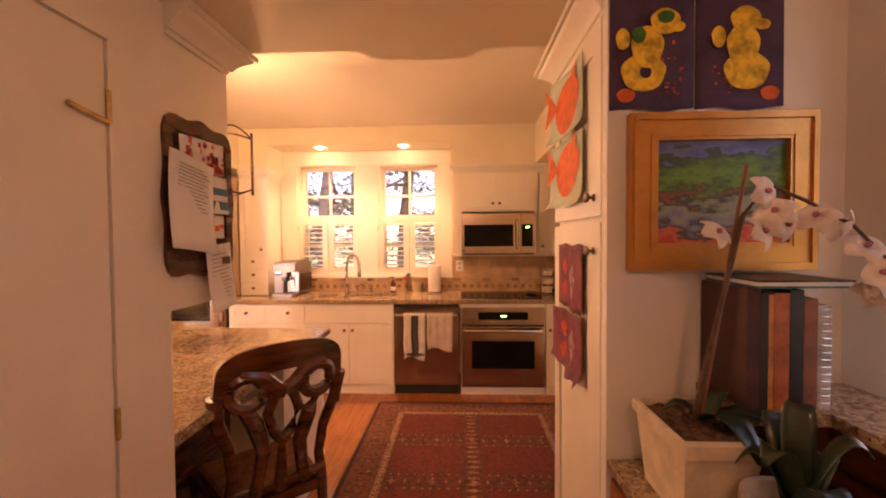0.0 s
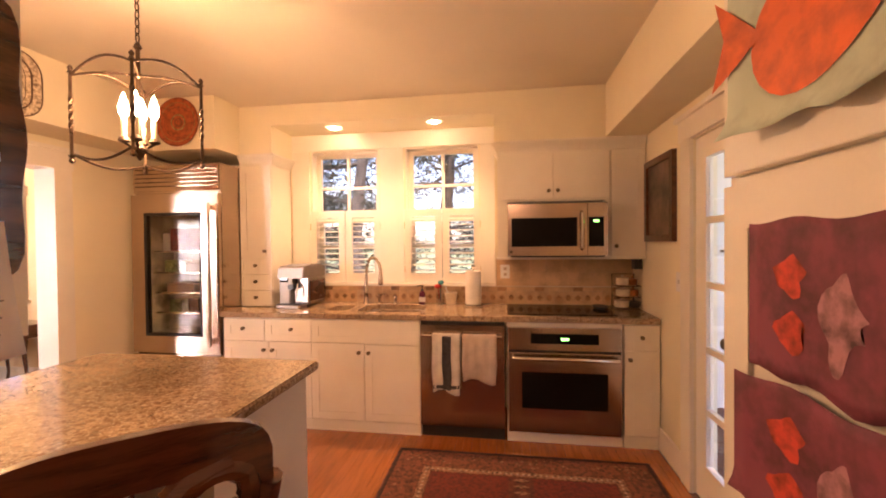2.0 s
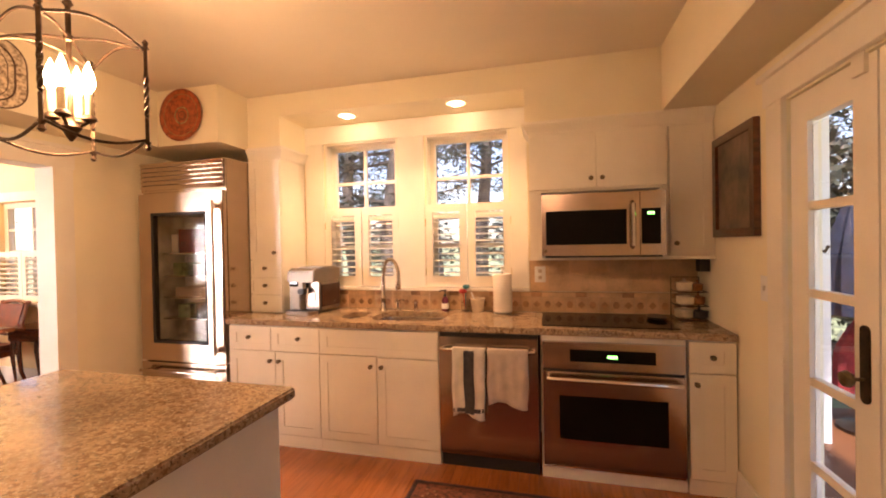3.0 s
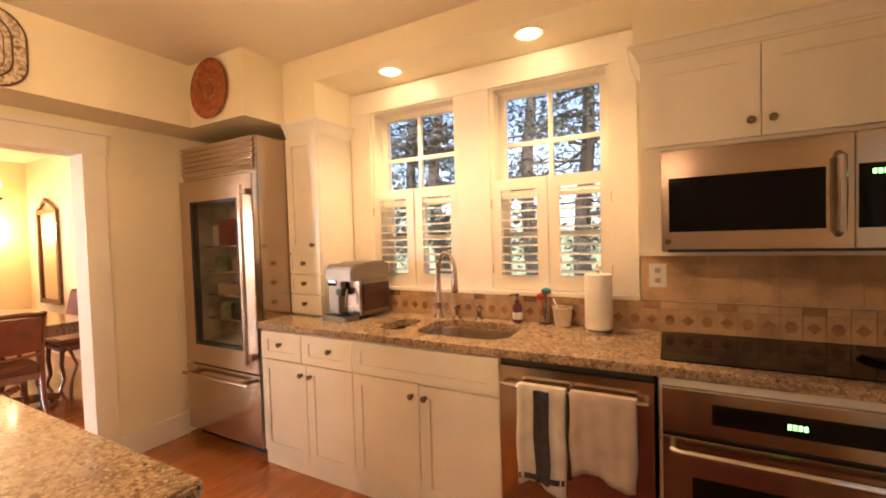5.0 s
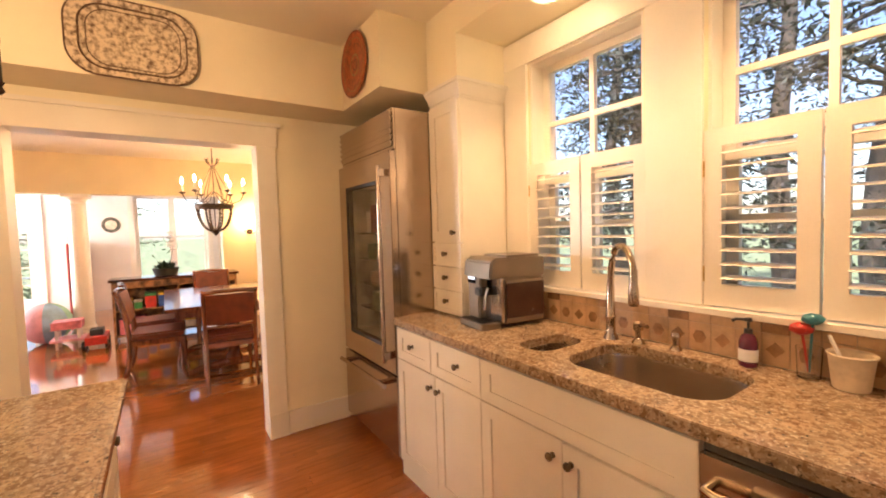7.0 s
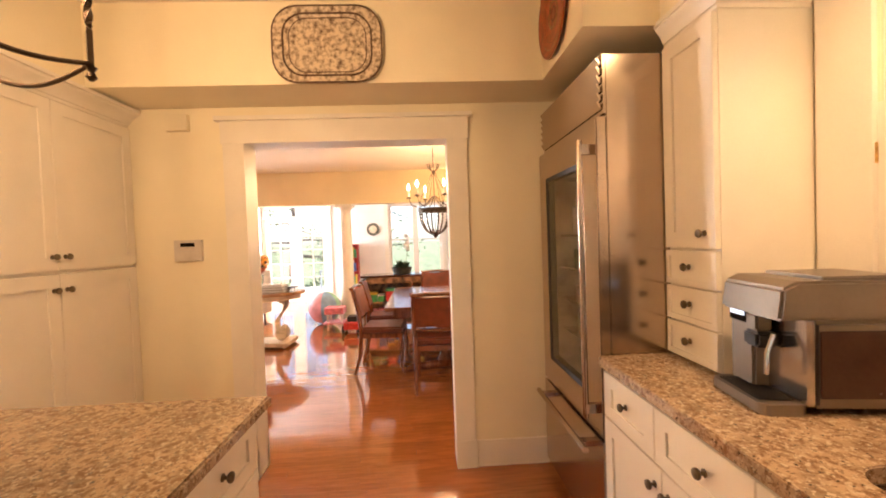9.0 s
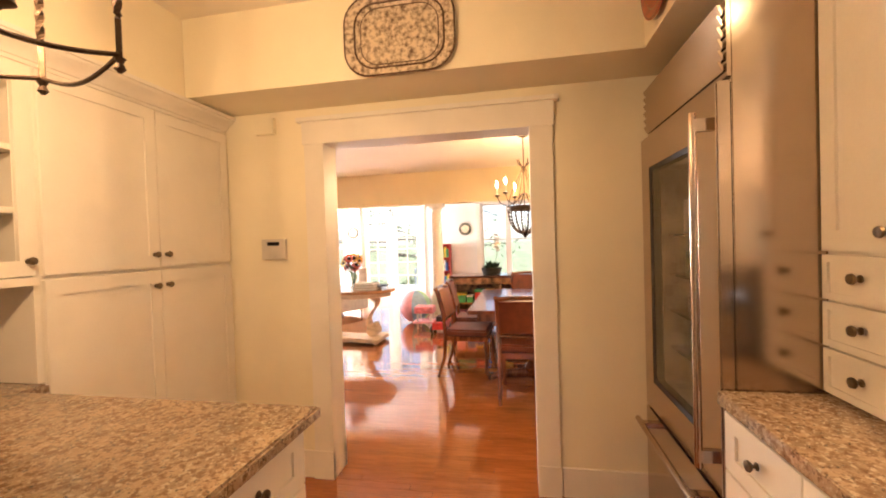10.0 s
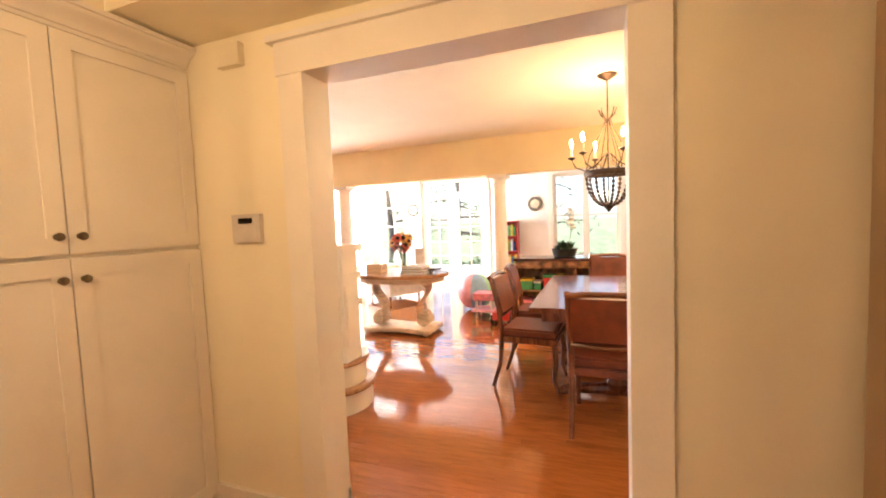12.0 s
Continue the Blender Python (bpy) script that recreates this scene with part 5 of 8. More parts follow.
# ---- dining stool at the peninsula ----
def carved_chair():
    """Facing +y, seat centre at the origin, with a pierced scrolled back."""
    t = thing("dining_chair", (0, 0, 0), "dark mahogany chair with a pierced scroll-carved back", "chair")
    for sx in (-1, 1):
        bm = bmesh.new()
        tube(bm, [(sx * 0.2, 0.2, 0.44), (sx * 0.205, 0.205, 0.3), (sx * 0.2, 0.2, 0.02), (sx * 0.2, 0.21, 0)], [0.025, 0.022, 0.014, 0.016], 8)
        part("leg", bm, MAHOG, t, smooth=True)
        bm = bmesh.new()
        tube(bm, [(sx * 0.19, -0.27, 0), (sx * 0.19, -0.21, 0.25), (sx * 0.19, -0.19, 0.46), (sx * 0.17, -0.21, 0.58), (sx * 0.185, -0.225, 0.7), (sx * 0.228, -0.25, 0.82), (sx * 0.238, -0.27, 0.92)], [0.016, 0.02, 0.024, 0.021, 0.022, 0.026, 0.03], 8)
        part("back_post", bm, MAHOG, t, smooth=True)
    bm = bmesh.new()
    plate(bm, [(-0.2, -0.2), (0.2, -0.2), (0.235, 0.22), (-0.235, 0.22)], [], 0.41, 0.455)
    part("seat_frame", bm, MAHOG, t, bevel=0.006)
    bm = bmesh.new()
    plate(bm, [(-0.18, -0.17), (0.18, -0.17), (0.215, 0.2), (-0.215, 0.2)], [], 0.456, 0.49)
    part("seat", bm, SEATCLOTH, t, "rust brown seat cushion", bevel=0.012)

    def bent(x, z, d=0.0):
        return Vector((x, -0.2 - 0.16 * (z - 0.5) - 0.03 * (1 - (x / 0.25) ** 2) + d, z))

    bm = bmesh.new()
    n = 22
    rings = []
    for i in range(n + 1):
        u = -1 + 2 * i / n
        x = 0.245 * math.sin(u * math.pi / 2 * 0.98) if abs(u) < 1 else 0.245 * u
        top = 0.915 + 0.175 * math.sqrt(max(0, 1 - abs(u) ** 2.2))
        low = top - 0.105 - 0.03 * abs(u) ** 3
        rings.append([bm.verts.new(bent(x, low, -0.014)), bm.verts.new(bent(x, low, 0.014)), bm.verts.new(bent(x, top, 0.012)), bm.verts.new(bent(x, top, -0.012))])
    skin(bm, rings)
    part("crest_rail", bm, MAHOG, t, bevel=0.004, smooth=True)
    # scrolls, ribbons and tapering splat
    for sx in (-1, 1):
        bm = bmesh.new()
        tube(bm, [bent(sx * (0.135 + 0.062 * math.cos(a)), 0.918 + 0.058 * math.sin(a)) for a in [i * 2 * math.pi / 18 for i in range(18)]], 0.025, 8, closed=True)
        part("scroll", bm, MAHOG, t, smooth=True)
        bm = bmesh.new()
        tube(bm, [bent(sx * x, z) for x, z in ((0.16, 0.99), (0.085, 0.972), (0.035, 0.918), (0.0, 0.898))], [0.022, 0.028, 0.03, 0.03], 8)
        part("ribbon", bm, MAHOG, t, smooth=True)
        bm = bmesh.new()
        tube(bm, [bent(sx * x, z) for x, z in ((0.15, 0.866), (0.105, 0.79), (0.07, 0.68), (0.085, 0.57), (0.1, 0.5))], [0.025, 0.032, 0.03, 0.026, 0.028], 8)
        part("splat_side", bm, MAHOG, t, smooth=True)
        bm = bmesh.new()
        tube(bm, [bent(sx * x, z) for x, z in ((0.03, 0.90), (0.06, 0.82), (0.035, 0.74), (0.0, 0.70))], 0.021, 8)
        part("splat_loop", bm, MAHOG, t, smooth=True)
    bm = bmesh.new()
    tube(bm, [bent(0, 0.5), bent(0, 0.6), bent(0, 0.72)], [0.03, 0.022, 0.012], 8)
    part("splat_centre", bm, MAHOG, t, smooth=True)
    bm = bmesh.new()
    tube(bm, [bent(-0.19, 0.52), bent(0, 0.515), bent(0.19, 0.52)], 0.018, 8)
    part("lower_rail", bm, MAHOG, t, smooth=True)
    return t


SEATCLOTH = mat("brown_seat_cloth", (0.22, 0.09, 0.04), 0.8, 0, 0.2, 20, 0.4, 200)
chair = carved_chair()
chair.matrix_basis = pose(-0.88, 2.625, 0.0, 0, 0, 43) @ Matrix.Diagonal((1, 1, 1.03, 1))


# ---- rug ----
def rug():
    x0, x1, y0, y1 = -0.75, 0.91, 2.64, 4.58
    t = thing("rug", (0.08, 3.6, 0), "dark red oriental rug with panelled field and dotted borders", "rug")
    bm = bmesh.new()
    plate(bm, rounded(x0, x1, y0, y1, 0.01, 2), [], 0.001, 0.010)
    part("ground", bm, RUGBASE, t)

    def band(m, inset0, inset1, z, name):
        bm = bmesh.new()
        plate(bm, [(x0 + inset0, y0 + inset0), (x1 - inset0, y0 + inset0), (x1 - inset0, y1 - inset0), (x0 + inset0, y1 - inset0)],
              [[(x0 + inset1, y0 + inset1), (x1 - inset1, y0 + inset1), (x1 - inset1, y1 - inset1), (x0 + inset1, y1 - inset1)]], z, z + 0.0006)
        return part(name, bm, m, t)

    band(RUGDARK, 0.01, 0.03, 0.0102, "edge_band")
    band(RUGBROWN, 0.03, 0.21, 0.0102, "border")
    gb = band(RUGTAN, 0.215, 0.265, 0.0102, "guard_band")
    # light rosettes in the guard bands
    rng = random.Random(4)
    rose = bmesh.new()
    dots = []
    n = 34
    for i in range(n):
        dots.append((x0 + 0.24 + (x1 - x0 - 0.48) * i / (n - 1), y0 + 0.24))
        dots.append((x0 + 0.24 + (x1 - x0 - 0.48) * i / (n - 1), y1 - 0.24))
    for i in range(40):
        yy = y0 + 0.24 + (y1 - y0 - 0.48) * i / 39
        dots += [(x0 + 0.24, yy), (x1 - 0.24, yy)]
    for x, y in dots:
        s = 0.0105
        plate(rose, [(x - s, y), (x, y - s), (x + s, y), (x, y + s)], [], 0.0110, 0.0114)
    tagged(part("rosettes", rose, RUGCREAM, t, "small cream rosettes"), kind="stuff")
    mot = bmesh.new()
    for i in range(150):
        side = rng.random()
        if side < 0.5:
            x, y = rng.choice((x0 + 0.12, x1 - 0.12)) + rng.uniform(-0.06, 0.06), rng.uniform(y0 + 0.06, y1 - 0.06)
        else:
            x, y = rng.uniform(x0 + 0.06, x1 - 0.06), rng.choice((y0 + 0.12, y1 - 0.12)) + rng.uniform(-0.06, 0.06)
        s = rng.uniform(0.008, 0.02)
        plate(mot, [(x - s, y), (x - s * 0.3, y - s * 0.3), (x, y - s), (x + s * 0.3, y - s * 0.3), (x + s, y), (x + s * 0.3, y + s * 0.3), (x, y + s), (x - s * 0.3, y + s * 0.3)], [], 0.0109, 0.0113)
    tagged(part("border_pattern", mot, RUGTAN, t, "tan border motifs"), kind="stuff")
    # field: panels split by crossing bands
    fx0, fx1, fy0, fy1 = x0 + 0.275, x1 - 0.275, y0 + 0.275, y1 - 0.275
    cols, rows = 2, 3
    pw, ph = (fx1 - fx0 - 0.15) / cols, (fy1 - fy0 - 0.34) / rows
    for i in range(cols):
        for j in range(rows):
            a, b = fx0 + i * (pw + 0.15), fy0 + j * (ph + 0.17)
            part("field_panel", B(a, a + pw, b, b + ph, 0.0102, 0.0110), RUGRED, t)
    bm = bmesh.new()
    for i in range(cols):
        for j in range(rows):
            a, b = fx0 + i * (pw + 0.15), fy0 + j * (ph + 0.17)
            for k in range(9):
                for yy in (b - 0.012, b + ph + 0.012):
                    x = a + pw * (k + 0.5) / 9
                    plate(bm, [(x - 0.011, yy), (x, yy - 0.011), (x + 0.011, yy), (x, yy + 0.011)], [], 0.0105, 0.0112)
    for j in range(rows - 1):
        yy = fy0 + (j + 1) * ph + j * 0.17 + 0.085
        for k in range(13):
            x = fx0 + (fx1 - fx0) * (k + 0.5) / 13
            s = 0.03 if k % 3 == 0 else 0.018
            plate(bm, [(x - s, yy), (x - s * 0.3, yy - s * 0.3), (x, yy - s * 1.6), (x + s * 0.3, yy - s * 0.3), (x + s, yy), (x + s * 0.3, yy + s * 0.3), (x, yy + s * 1.6), (x - s * 0.3, yy + s * 0.3)], [], 0.0105, 0.0112)
    for k in range(22):
        x, yy = (fx0 + fx1) / 2, fy0 + (fy1 - fy0) * (k + 0.5) / 22
        plate(bm, [(x - 0.05, yy), (x, yy - 0.018), (x + 0.05, yy), (x, yy + 0.018)], [], 0.0105, 0.0112)
    tagged(part("field_pattern", bm, RUGTAN, t, "tan field motifs"), kind="stuff")


RUGBASE = mat("rug_ground", (0.10, 0.026, 0.014), 0.95, 0, 0.3, 30, 0.5, 300)
RUGDARK = mat("rug_edge", (0.035, 0.014, 0.01), 0.95, 0, 0.3, 30, 0.5, 300)
RUGBROWN = mat("rug_border", (0.14, 0.046, 0.024), 0.95, 0, 0.35, 45, 0.5, 300)
RUGTAN = mat("rug_tan", (0.22, 0.115, 0.06), 0.95, 0, 0.4, 60, 0.5, 300)
RUGRED = mat("rug_red", (0.125, 0.020, 0.011), 0.95, 0, 0.25, 50, 0.5, 300)
RUGCREAM = mat("rug_cream", (0.34, 0.25, 0.17), 0.95, 0, 0.2, 60, 0.5, 300)
rug()


# ---- memo board and paintings ----
def memo_board():
    X = -0.871
    t = thing("memo_board", (X, 2.22, 1.4), "dark scalloped wooden memo board covered in pinned papers", "memo board")
    yc, zc, hw, hh = 2.225, 1.645, 0.18, 0.25
    out = []
    for i in range(64):
        a = 2 * math.pi * i / 64
        c, s = math.cos(a), math.sin(a)
        k = 1 / (abs(c) ** 6 + abs(s) ** 6) ** (1 / 6)
        k *= 1 + 0.03 * math.cos(8 * a)
        out.append((hw * c * k, hh * s * k))
    inner = [(-hw + 0.045, -hh + 0.05), (hw - 0.045, -hh + 0.05), (hw - 0.045, hh - 0.05), (-hw + 0.045, hh - 0.05)]
    m = Matrix.Translation((X, yc, zc)) @ Matrix(((0, 0, 1, 0), (1, 0, 0, 0), (0, 1, 0, 0), (0, 0, 0, 1)))
    bm = bmesh.new()
    plate(bm, out, [inner], 0.0, 0.022)
    part("frame", turn(bm, m), MAHOG, t, bevel=0.004)
    bm = bmesh.new()
    plate(bm, inner, [], 0.002, 0.009)
    part("cork", turn(bm, m), CORK, t, "brown pin board")

    def sheet(name, y0, y1, z0, z1, d, tilt, curl, label, material=None):
        bm = bmesh.new()
        n = 8
        g = [[bm.verts.new(((X + d) + curl * ((j / n) ** 2) + 0.004 * math.sin(i * 0.7), y0 + (y1 - y0) * i / n, z1 + (z0 - z1) * j / n)) for i in range(n + 1)] for j in range(n + 1)]
        for j in range(n):
            for i in range(n):
                bm.faces.new((g[j][i], g[j][i + 1], g[j + 1][i + 1], g[j + 1][i]))
        c = Vector((X + d, (y0 + y1) / 2, (z0 + z1) / 2))
        turn(bm, Matrix.Translation(c) @ Matrix.Rotation(radians(tilt), 4, "X") @ Matrix.Translation(-c))
        o = part(name, bm, material or PAPER, t, label, smooth=True)
        o.modifiers.new("thick", "SOLIDIFY").thickness = 0.0008
        return c, o

    def lines(c, o, w, zs, tilt, d, m, h=0.004):
        bm = bmesh.new()
        for k, z in enumerate(zs):
            box(bm, c.x + d, c.x + d + 0.0006, c.y - w / 2, c.y + w / 2 * (0.6 + 0.4 * ((k * 7) % 5) / 4), z, z + h)
        turn(bm, Matrix.Translation(c) @ Matrix.Rotation(radians(tilt), 4, "X") @ Matrix.Translation(-c))
        part("print", bm, m, o, "rows of small grey print")

    c, o = sheet("flower_sheet", 2.11, 2.345, 1.73, 1.84, 0.026, 3, 0.0, "sheet printed with red and orange flowers")
    rng = random.Random(9)
    for i in range(44):
        bm = bmesh.new()
        y, z, r = rng.uniform(2.12, 2.335), rng.uniform(1.745, 1.83), rng.uniform(0.006, 0.014)
        pts = [(c.x + 0.0045, y + r * math.cos(a) * (1 + 0.3 * math.cos(5 * a)), z + r * math.sin(a) * (1 + 0.3 * math.cos(5 * a))) for a in [q * math.pi / 10 for q in range(20)]]
        bm.faces.new([bm.verts.new(p) for p in pts])
        part("flower_print", bm, FLOWERRED, o, "red printed flower")
    c, o = sheet("letter", 2.035, 2.255, 1.475, 1.77, 0.034, -7, 0.03, "white printed letter curling at the bottom")
    lines(c, o, 0.15, [1.735 - 0.011 * k for k in range(20)], -7, 0.0075, INK, 0.003)
    c, o = sheet("notice", 2.255, 2.36, 1.60, 1.73, 0.028, 2, 0.004, "white notice with blue bands")
    bm = bmesh.new()
    box(bm, c.x + 0.0055, c.x + 0.0062, 2.262, 2.352, 1.615, 1.645)
    box(bm, c.x + 0.0055, c.x + 0.0062, 2.262, 2.352, 1.665, 1.69)
    part("print", bm, BLUEINK, o, "blue printed bands")
    c, o = sheet("drawing", 2.25, 2.34, 1.515, 1.595, 0.026, 1, 0.0, "small drawing with orange blots")
    bm = bmesh.new()
    box(bm, c.x + 0.005, c.x + 0.0056, 2.275, 2.30, 1.54, 1.56)
    box(bm, c.x + 0.005, c.x + 0.0056, 2.305, 2.325, 1.55, 1.565)
    part("print", bm, ORANGE, o, "orange blots")
    c, o = sheet("flyer", 2.225, 2.375, 1.265, 1.495, 0.032, 5, 0.012, "white flyer hanging below the board")
    lines(c, o, 0.11, [1.46 - 0.014 * k for k in range(12)], 5, 0.006, INK, 0.003)
    bm = turn(B(c.x + 0.006, c.x + 0.0068, 2.30, 2.35, 1.425, 1.45), Matrix.Identity(4))
    part("photo", bm, SEPIA, o, "small dark photograph")
    t.location.y -= 0.03


CORK = mat("cork", (0.12, 0.06, 0.04), 0.9, 0, 0.3, 90, 0.4, 200)
INK = mat("grey_print", (0.35, 0.34, 0.34), 0.8)
BLUEINK = mat("blue_print", (0.06, 0.22, 0.36), 0.7)
FLOWERRED = mat("red_print", (0.6, 0.10, 0.06), 0.7, 0, 0.4, 60)
ORANGE = mat("orange_paint", (0.72, 0.13, 0.022), 0.6, 0, 0.12, 25, 0.2, 90)
memo_board()


def child_paintings():
    X = 0.3985
    mint = mat("mint_paper", (0.50, 0.58, 0.48), 0.8, 0, 0.08, 14)
    plum = mat("plum_painted_paper", (0.20, 0.045, 0.075), 0.7, 0, 0.25, 12)
    white = mat("pale_plum_daub", (0.36, 0.17, 0.20), 0.7, 0, 0.35, 30)
    red = mat("scarlet_daub", (0.50, 0.055, 0.03), 0.7, 0, 0.35, 30)

    def off(y, z, zb, curl):
        return X - 0.003 - curl * max(0.0, (y - 2.34) / 0.2) ** 2 - 0.02 * max(0, (zb + 0.05 - z) / 0.05) ** 2 * (1 if curl else 0)

    def sheet(z0, z1, curl, material, label, slant=0.0):
        t = thing("child_painting", (X, 2.36, z0), label, "painting", "children's paintings on the cabinet")
        bm = bmesh.new()
        n = 12
        g = []
        for j in range(n + 1):
            row = []
            for i in range(n + 1):
                y = 2.19 + 0.312 * i / n
                zb = z0 + slant * (i / n - 0.5) + 0.006 * math.sin(i * 1.3)
                z = z1 + 0.004 * math.sin(i) + (zb - z1) * j / n
                row.append(bm.verts.new((off(y, z, z0, curl), y, z)))
            g.append(row)
        for j in range(n):
            for i in range(n):
                bm.faces.new((g[j][i], g[j][i + 1], g[j + 1][i + 1], g[j + 1][i]))
        o = part("sheet", bm, material, t, smooth=True)
        o.modifiers.new("thick", "SOLIDIFY").thickness = 0.0008
        return t

    def daub(t, outline, m, name, zb, curl, label="", d=0.003):
        bm = bmesh.new()
        vs = [bm.verts.new((0, y, z)) for y, z in outline]
        f = bm.faces.new(vs)
        bmesh.ops.triangulate(bm, faces=[f])
        bmesh.ops.subdivide_edges(bm, edges=bm.edges, cuts=2, use_grid_fill=True)
        for v in bm.verts:
            v.co.x = off(v.co.y, v.co.z, zb, curl) - d
        return part(name, bm, m, t, label)

    def fish(t, yc, zc, zb, curl):
        body = [(yc - 0.12 * math.cos(a) + 0.0, zc + 0.092 * math.sin(a) * (1 - 0.25 * math.cos(a)) - 0.12 * (-0.12 * math.cos(a))) for a in [i * 2 * math.pi / 26 for i in range(26)]]
        daub(t, body, ORANGE, "fish_body", zb, curl, "orange painted fish")
        tail = [(yc + 0.10, zc + 0.01), (yc + 0.18, zc + 0.10), (yc + 0.165, zc + 0.03), (yc + 0.185, zc - 0.05)]
        daub(t, tail, ORANGE, "fish_tail", zb, curl, "", 0.0042)
        fin = [(yc - 0.02, zc + 0.08), (yc - 0.09, zc + 0.115), (yc - 0.085, zc + 0.05)]
        daub(t, fin, ORANGE, "fish_fin", zb, curl, "", 0.0054)

    t = sheet(1.865, 2.10, 0.05, mint, "pale green sheet with an orange painted fish")
    fish(t, 2.345, 1.985, 1.865, 0.05)
    t = sheet(1.62, 1.858, 0.05, mint, "pale green sheet with a second orange painted fish")
    fish(t, 2.34, 1.755, 1.62, 0.05)
    for z0, z1, curl, sl in ((1.255, 1.485, 0.0, 0.0), (1.035, 1.245, 0.035, 0.03)):
        t = sheet(z0, z1, curl, plum, "plum painted sheet with red and white daubs, curling" if curl else "plum painted sheet with red and white daubs", sl)
        zc = (z0 + z1) / 2
        blob = [(2.31 + 0.033 * math.cos(a) * (1 + 0.25 * math.sin(5 * a + 1)), zc - 0.015 + 0.052 * math.sin(a) * (1 + 0.28 * math.sin(4 * a + 0.6)) + 0.012 * math.sin(2 * a)) for a in [i * 2 * math.pi / 36 for i in range(36)]]
        daub(t, blob, white, "white_daub", z0, curl, "", 0.0016)
        for k, dz in enumerate((0.035, -0.045)):
            blob = [(2.405 + 0.03 * math.cos(a) * (1 + 0.25 * math.sin(5 * a + k)), zc + dz + 0.028 * math.sin(a) * (1 + 0.25 * math.cos(3 * a))) for a in [i * 2 * math.pi / 20 for i in range(20)]]
            daub(t, blob, red, "red_daub", z0, curl, "", 0.0016)


child_paintings()


def landscape_painting():
    Y = 1.99
    x0, x1, z0, z1, w = 0.452, 0.93, 1.422, 1.835, 0.072
    t = thing("landscape_painting", (0.71, Y, z0), "impressionist landscape painting in a wide gilt frame", "painting")
    for name, a, b, c, d in (("frame_rail", x0, x1, z0, z0 + w), ("frame_rail", x0, x1, z1 - w, z1), ("frame_rail", x0, x0 + w, z0 + w, z1 - w), ("frame_rail", x1 - w, x1, z0 + w, z1 - w)):
        bm = bmesh.new()
        box(bm, a, b, Y - 0.03, Y - 0.001, c, d)
        part(name, bm, GILT, t, bevel=0.009)
    for k, dd in ((0.014, 0.038), (w - 0.014, 0.034)):
        bm = bmesh.new()
        for a, b, c, d in ((x0 + k, x1 - k, z0 + k - 0.006, z0 + k + 0.006), (x0 + k, x1 - k, z1 - k - 0.006, z1 - k + 0.006), (x0 + k - 0.006, x0 + k + 0.006, z0 + k, z1 - k), (x1 - k - 0.006, x1 - k + 0.006, z0 + k, z1 - k)):
            box(bm, a, b, Y - dd, Y - 0.028, c, d)
        part("frame_bead", bm, GILT, t, bevel=0.003)
    m = mat("painted_canvas", (0.3, 0.3, 0.2), 0.45, 0, 0.2, 20, 0.5, 60)
    nt = m.node_tree
    b = nt.nodes["Principled BSDF"]
    tc = nt.nodes["Texture Coordinate"]
    sep = nt.nodes.new("ShaderNodeSeparateXYZ")
    nt.links.new(tc.outputs["Object"], sep.inputs[0])
    ns = nt.nodes.new("ShaderNodeTexNoise")
    ns.inputs["Scale"].default_value, ns.inputs["Detail"].default_value = 24, 5
    mp = nt.nodes.new("ShaderNodeMapping")
    mp.inputs["Scale"].default_value = (0.7, 1, 1.6)
    nt.links.new(tc.outputs["Object"], mp.inputs[0])
    nt.links.new(mp.outputs[0], ns.inputs["Vector"])
    ma = nt.nodes.new("ShaderNodeMath")
    ma.operation = "MULTIPLY_ADD"
    ma.inputs[1].default_value = 0.2
    nt.links.new(ns.outputs[0], ma.inputs[0])
    nt.links.new(sep.outputs["Z"], ma.inputs[2])
    rg = nt.nodes.new("ShaderNodeMapRange")
    rg.inputs["From Min"].default_value, rg.inputs["From Max"].default_value = w + 0.1, z1 - z0 - w + 0.1
    nt.links.new(ma.outputs[0], rg.inputs[0])
    cr = nt.nodes.new("ShaderNodeValToRGB")
    stops = [(0.0, (0.55, 0.07, 0.03)), (0.09, (0.62, 0.16, 0.07)), (0.13, (0.04, 0.05, 0.035)), (0.22, (0.20, 0.19, 0.26)), (0.34, (0.28, 0.30, 0.20)), (0.43, (0.03, 0.045, 0.025)), (0.48, (0.28, 0.09, 0.04)), (0.53, (0.04, 0.08, 0.02)), (0.66, (0.13, 0.30, 0.04)), (0.78, (0.06, 0.15, 0.035)), (0.86, (0.03, 0.06, 0.05)), (0.91, (0.14, 0.18, 0.38))]
    stops.append((1.0, (0.08, 0.11, 0.30)))
    cr.color_ramp.elements[0].position, cr.color_ramp.elements[0].color = 0, (*stops[0][1], 1)
    cr.color_ramp.elements[1].position, cr.color_ramp.elements[1].color = 1, (*stops[-1][1], 1)
    for pos, col in stops[1:-1]:
        cr.color_ramp.elements.new(pos).color = (*col, 1)
    nt.links.new(rg.outputs[0], cr.inputs[0])
    nt.links.new(cr.outputs[0], b.inputs["Base Color"])
    part("canvas", B(x0 + w - 0.001, x1 - w + 0.001, Y - 0.014, Y - 0.002, z0 + w - 0.001, z1 - w + 0.001), m, t, "landscape with blue sky, green fields and red foreground")


GILT = mat("gilt_wood", (0.55, 0.26, 0.06), 0.36, 0.5, 0.1, 10, 0.15, 90)
landscape_painting()


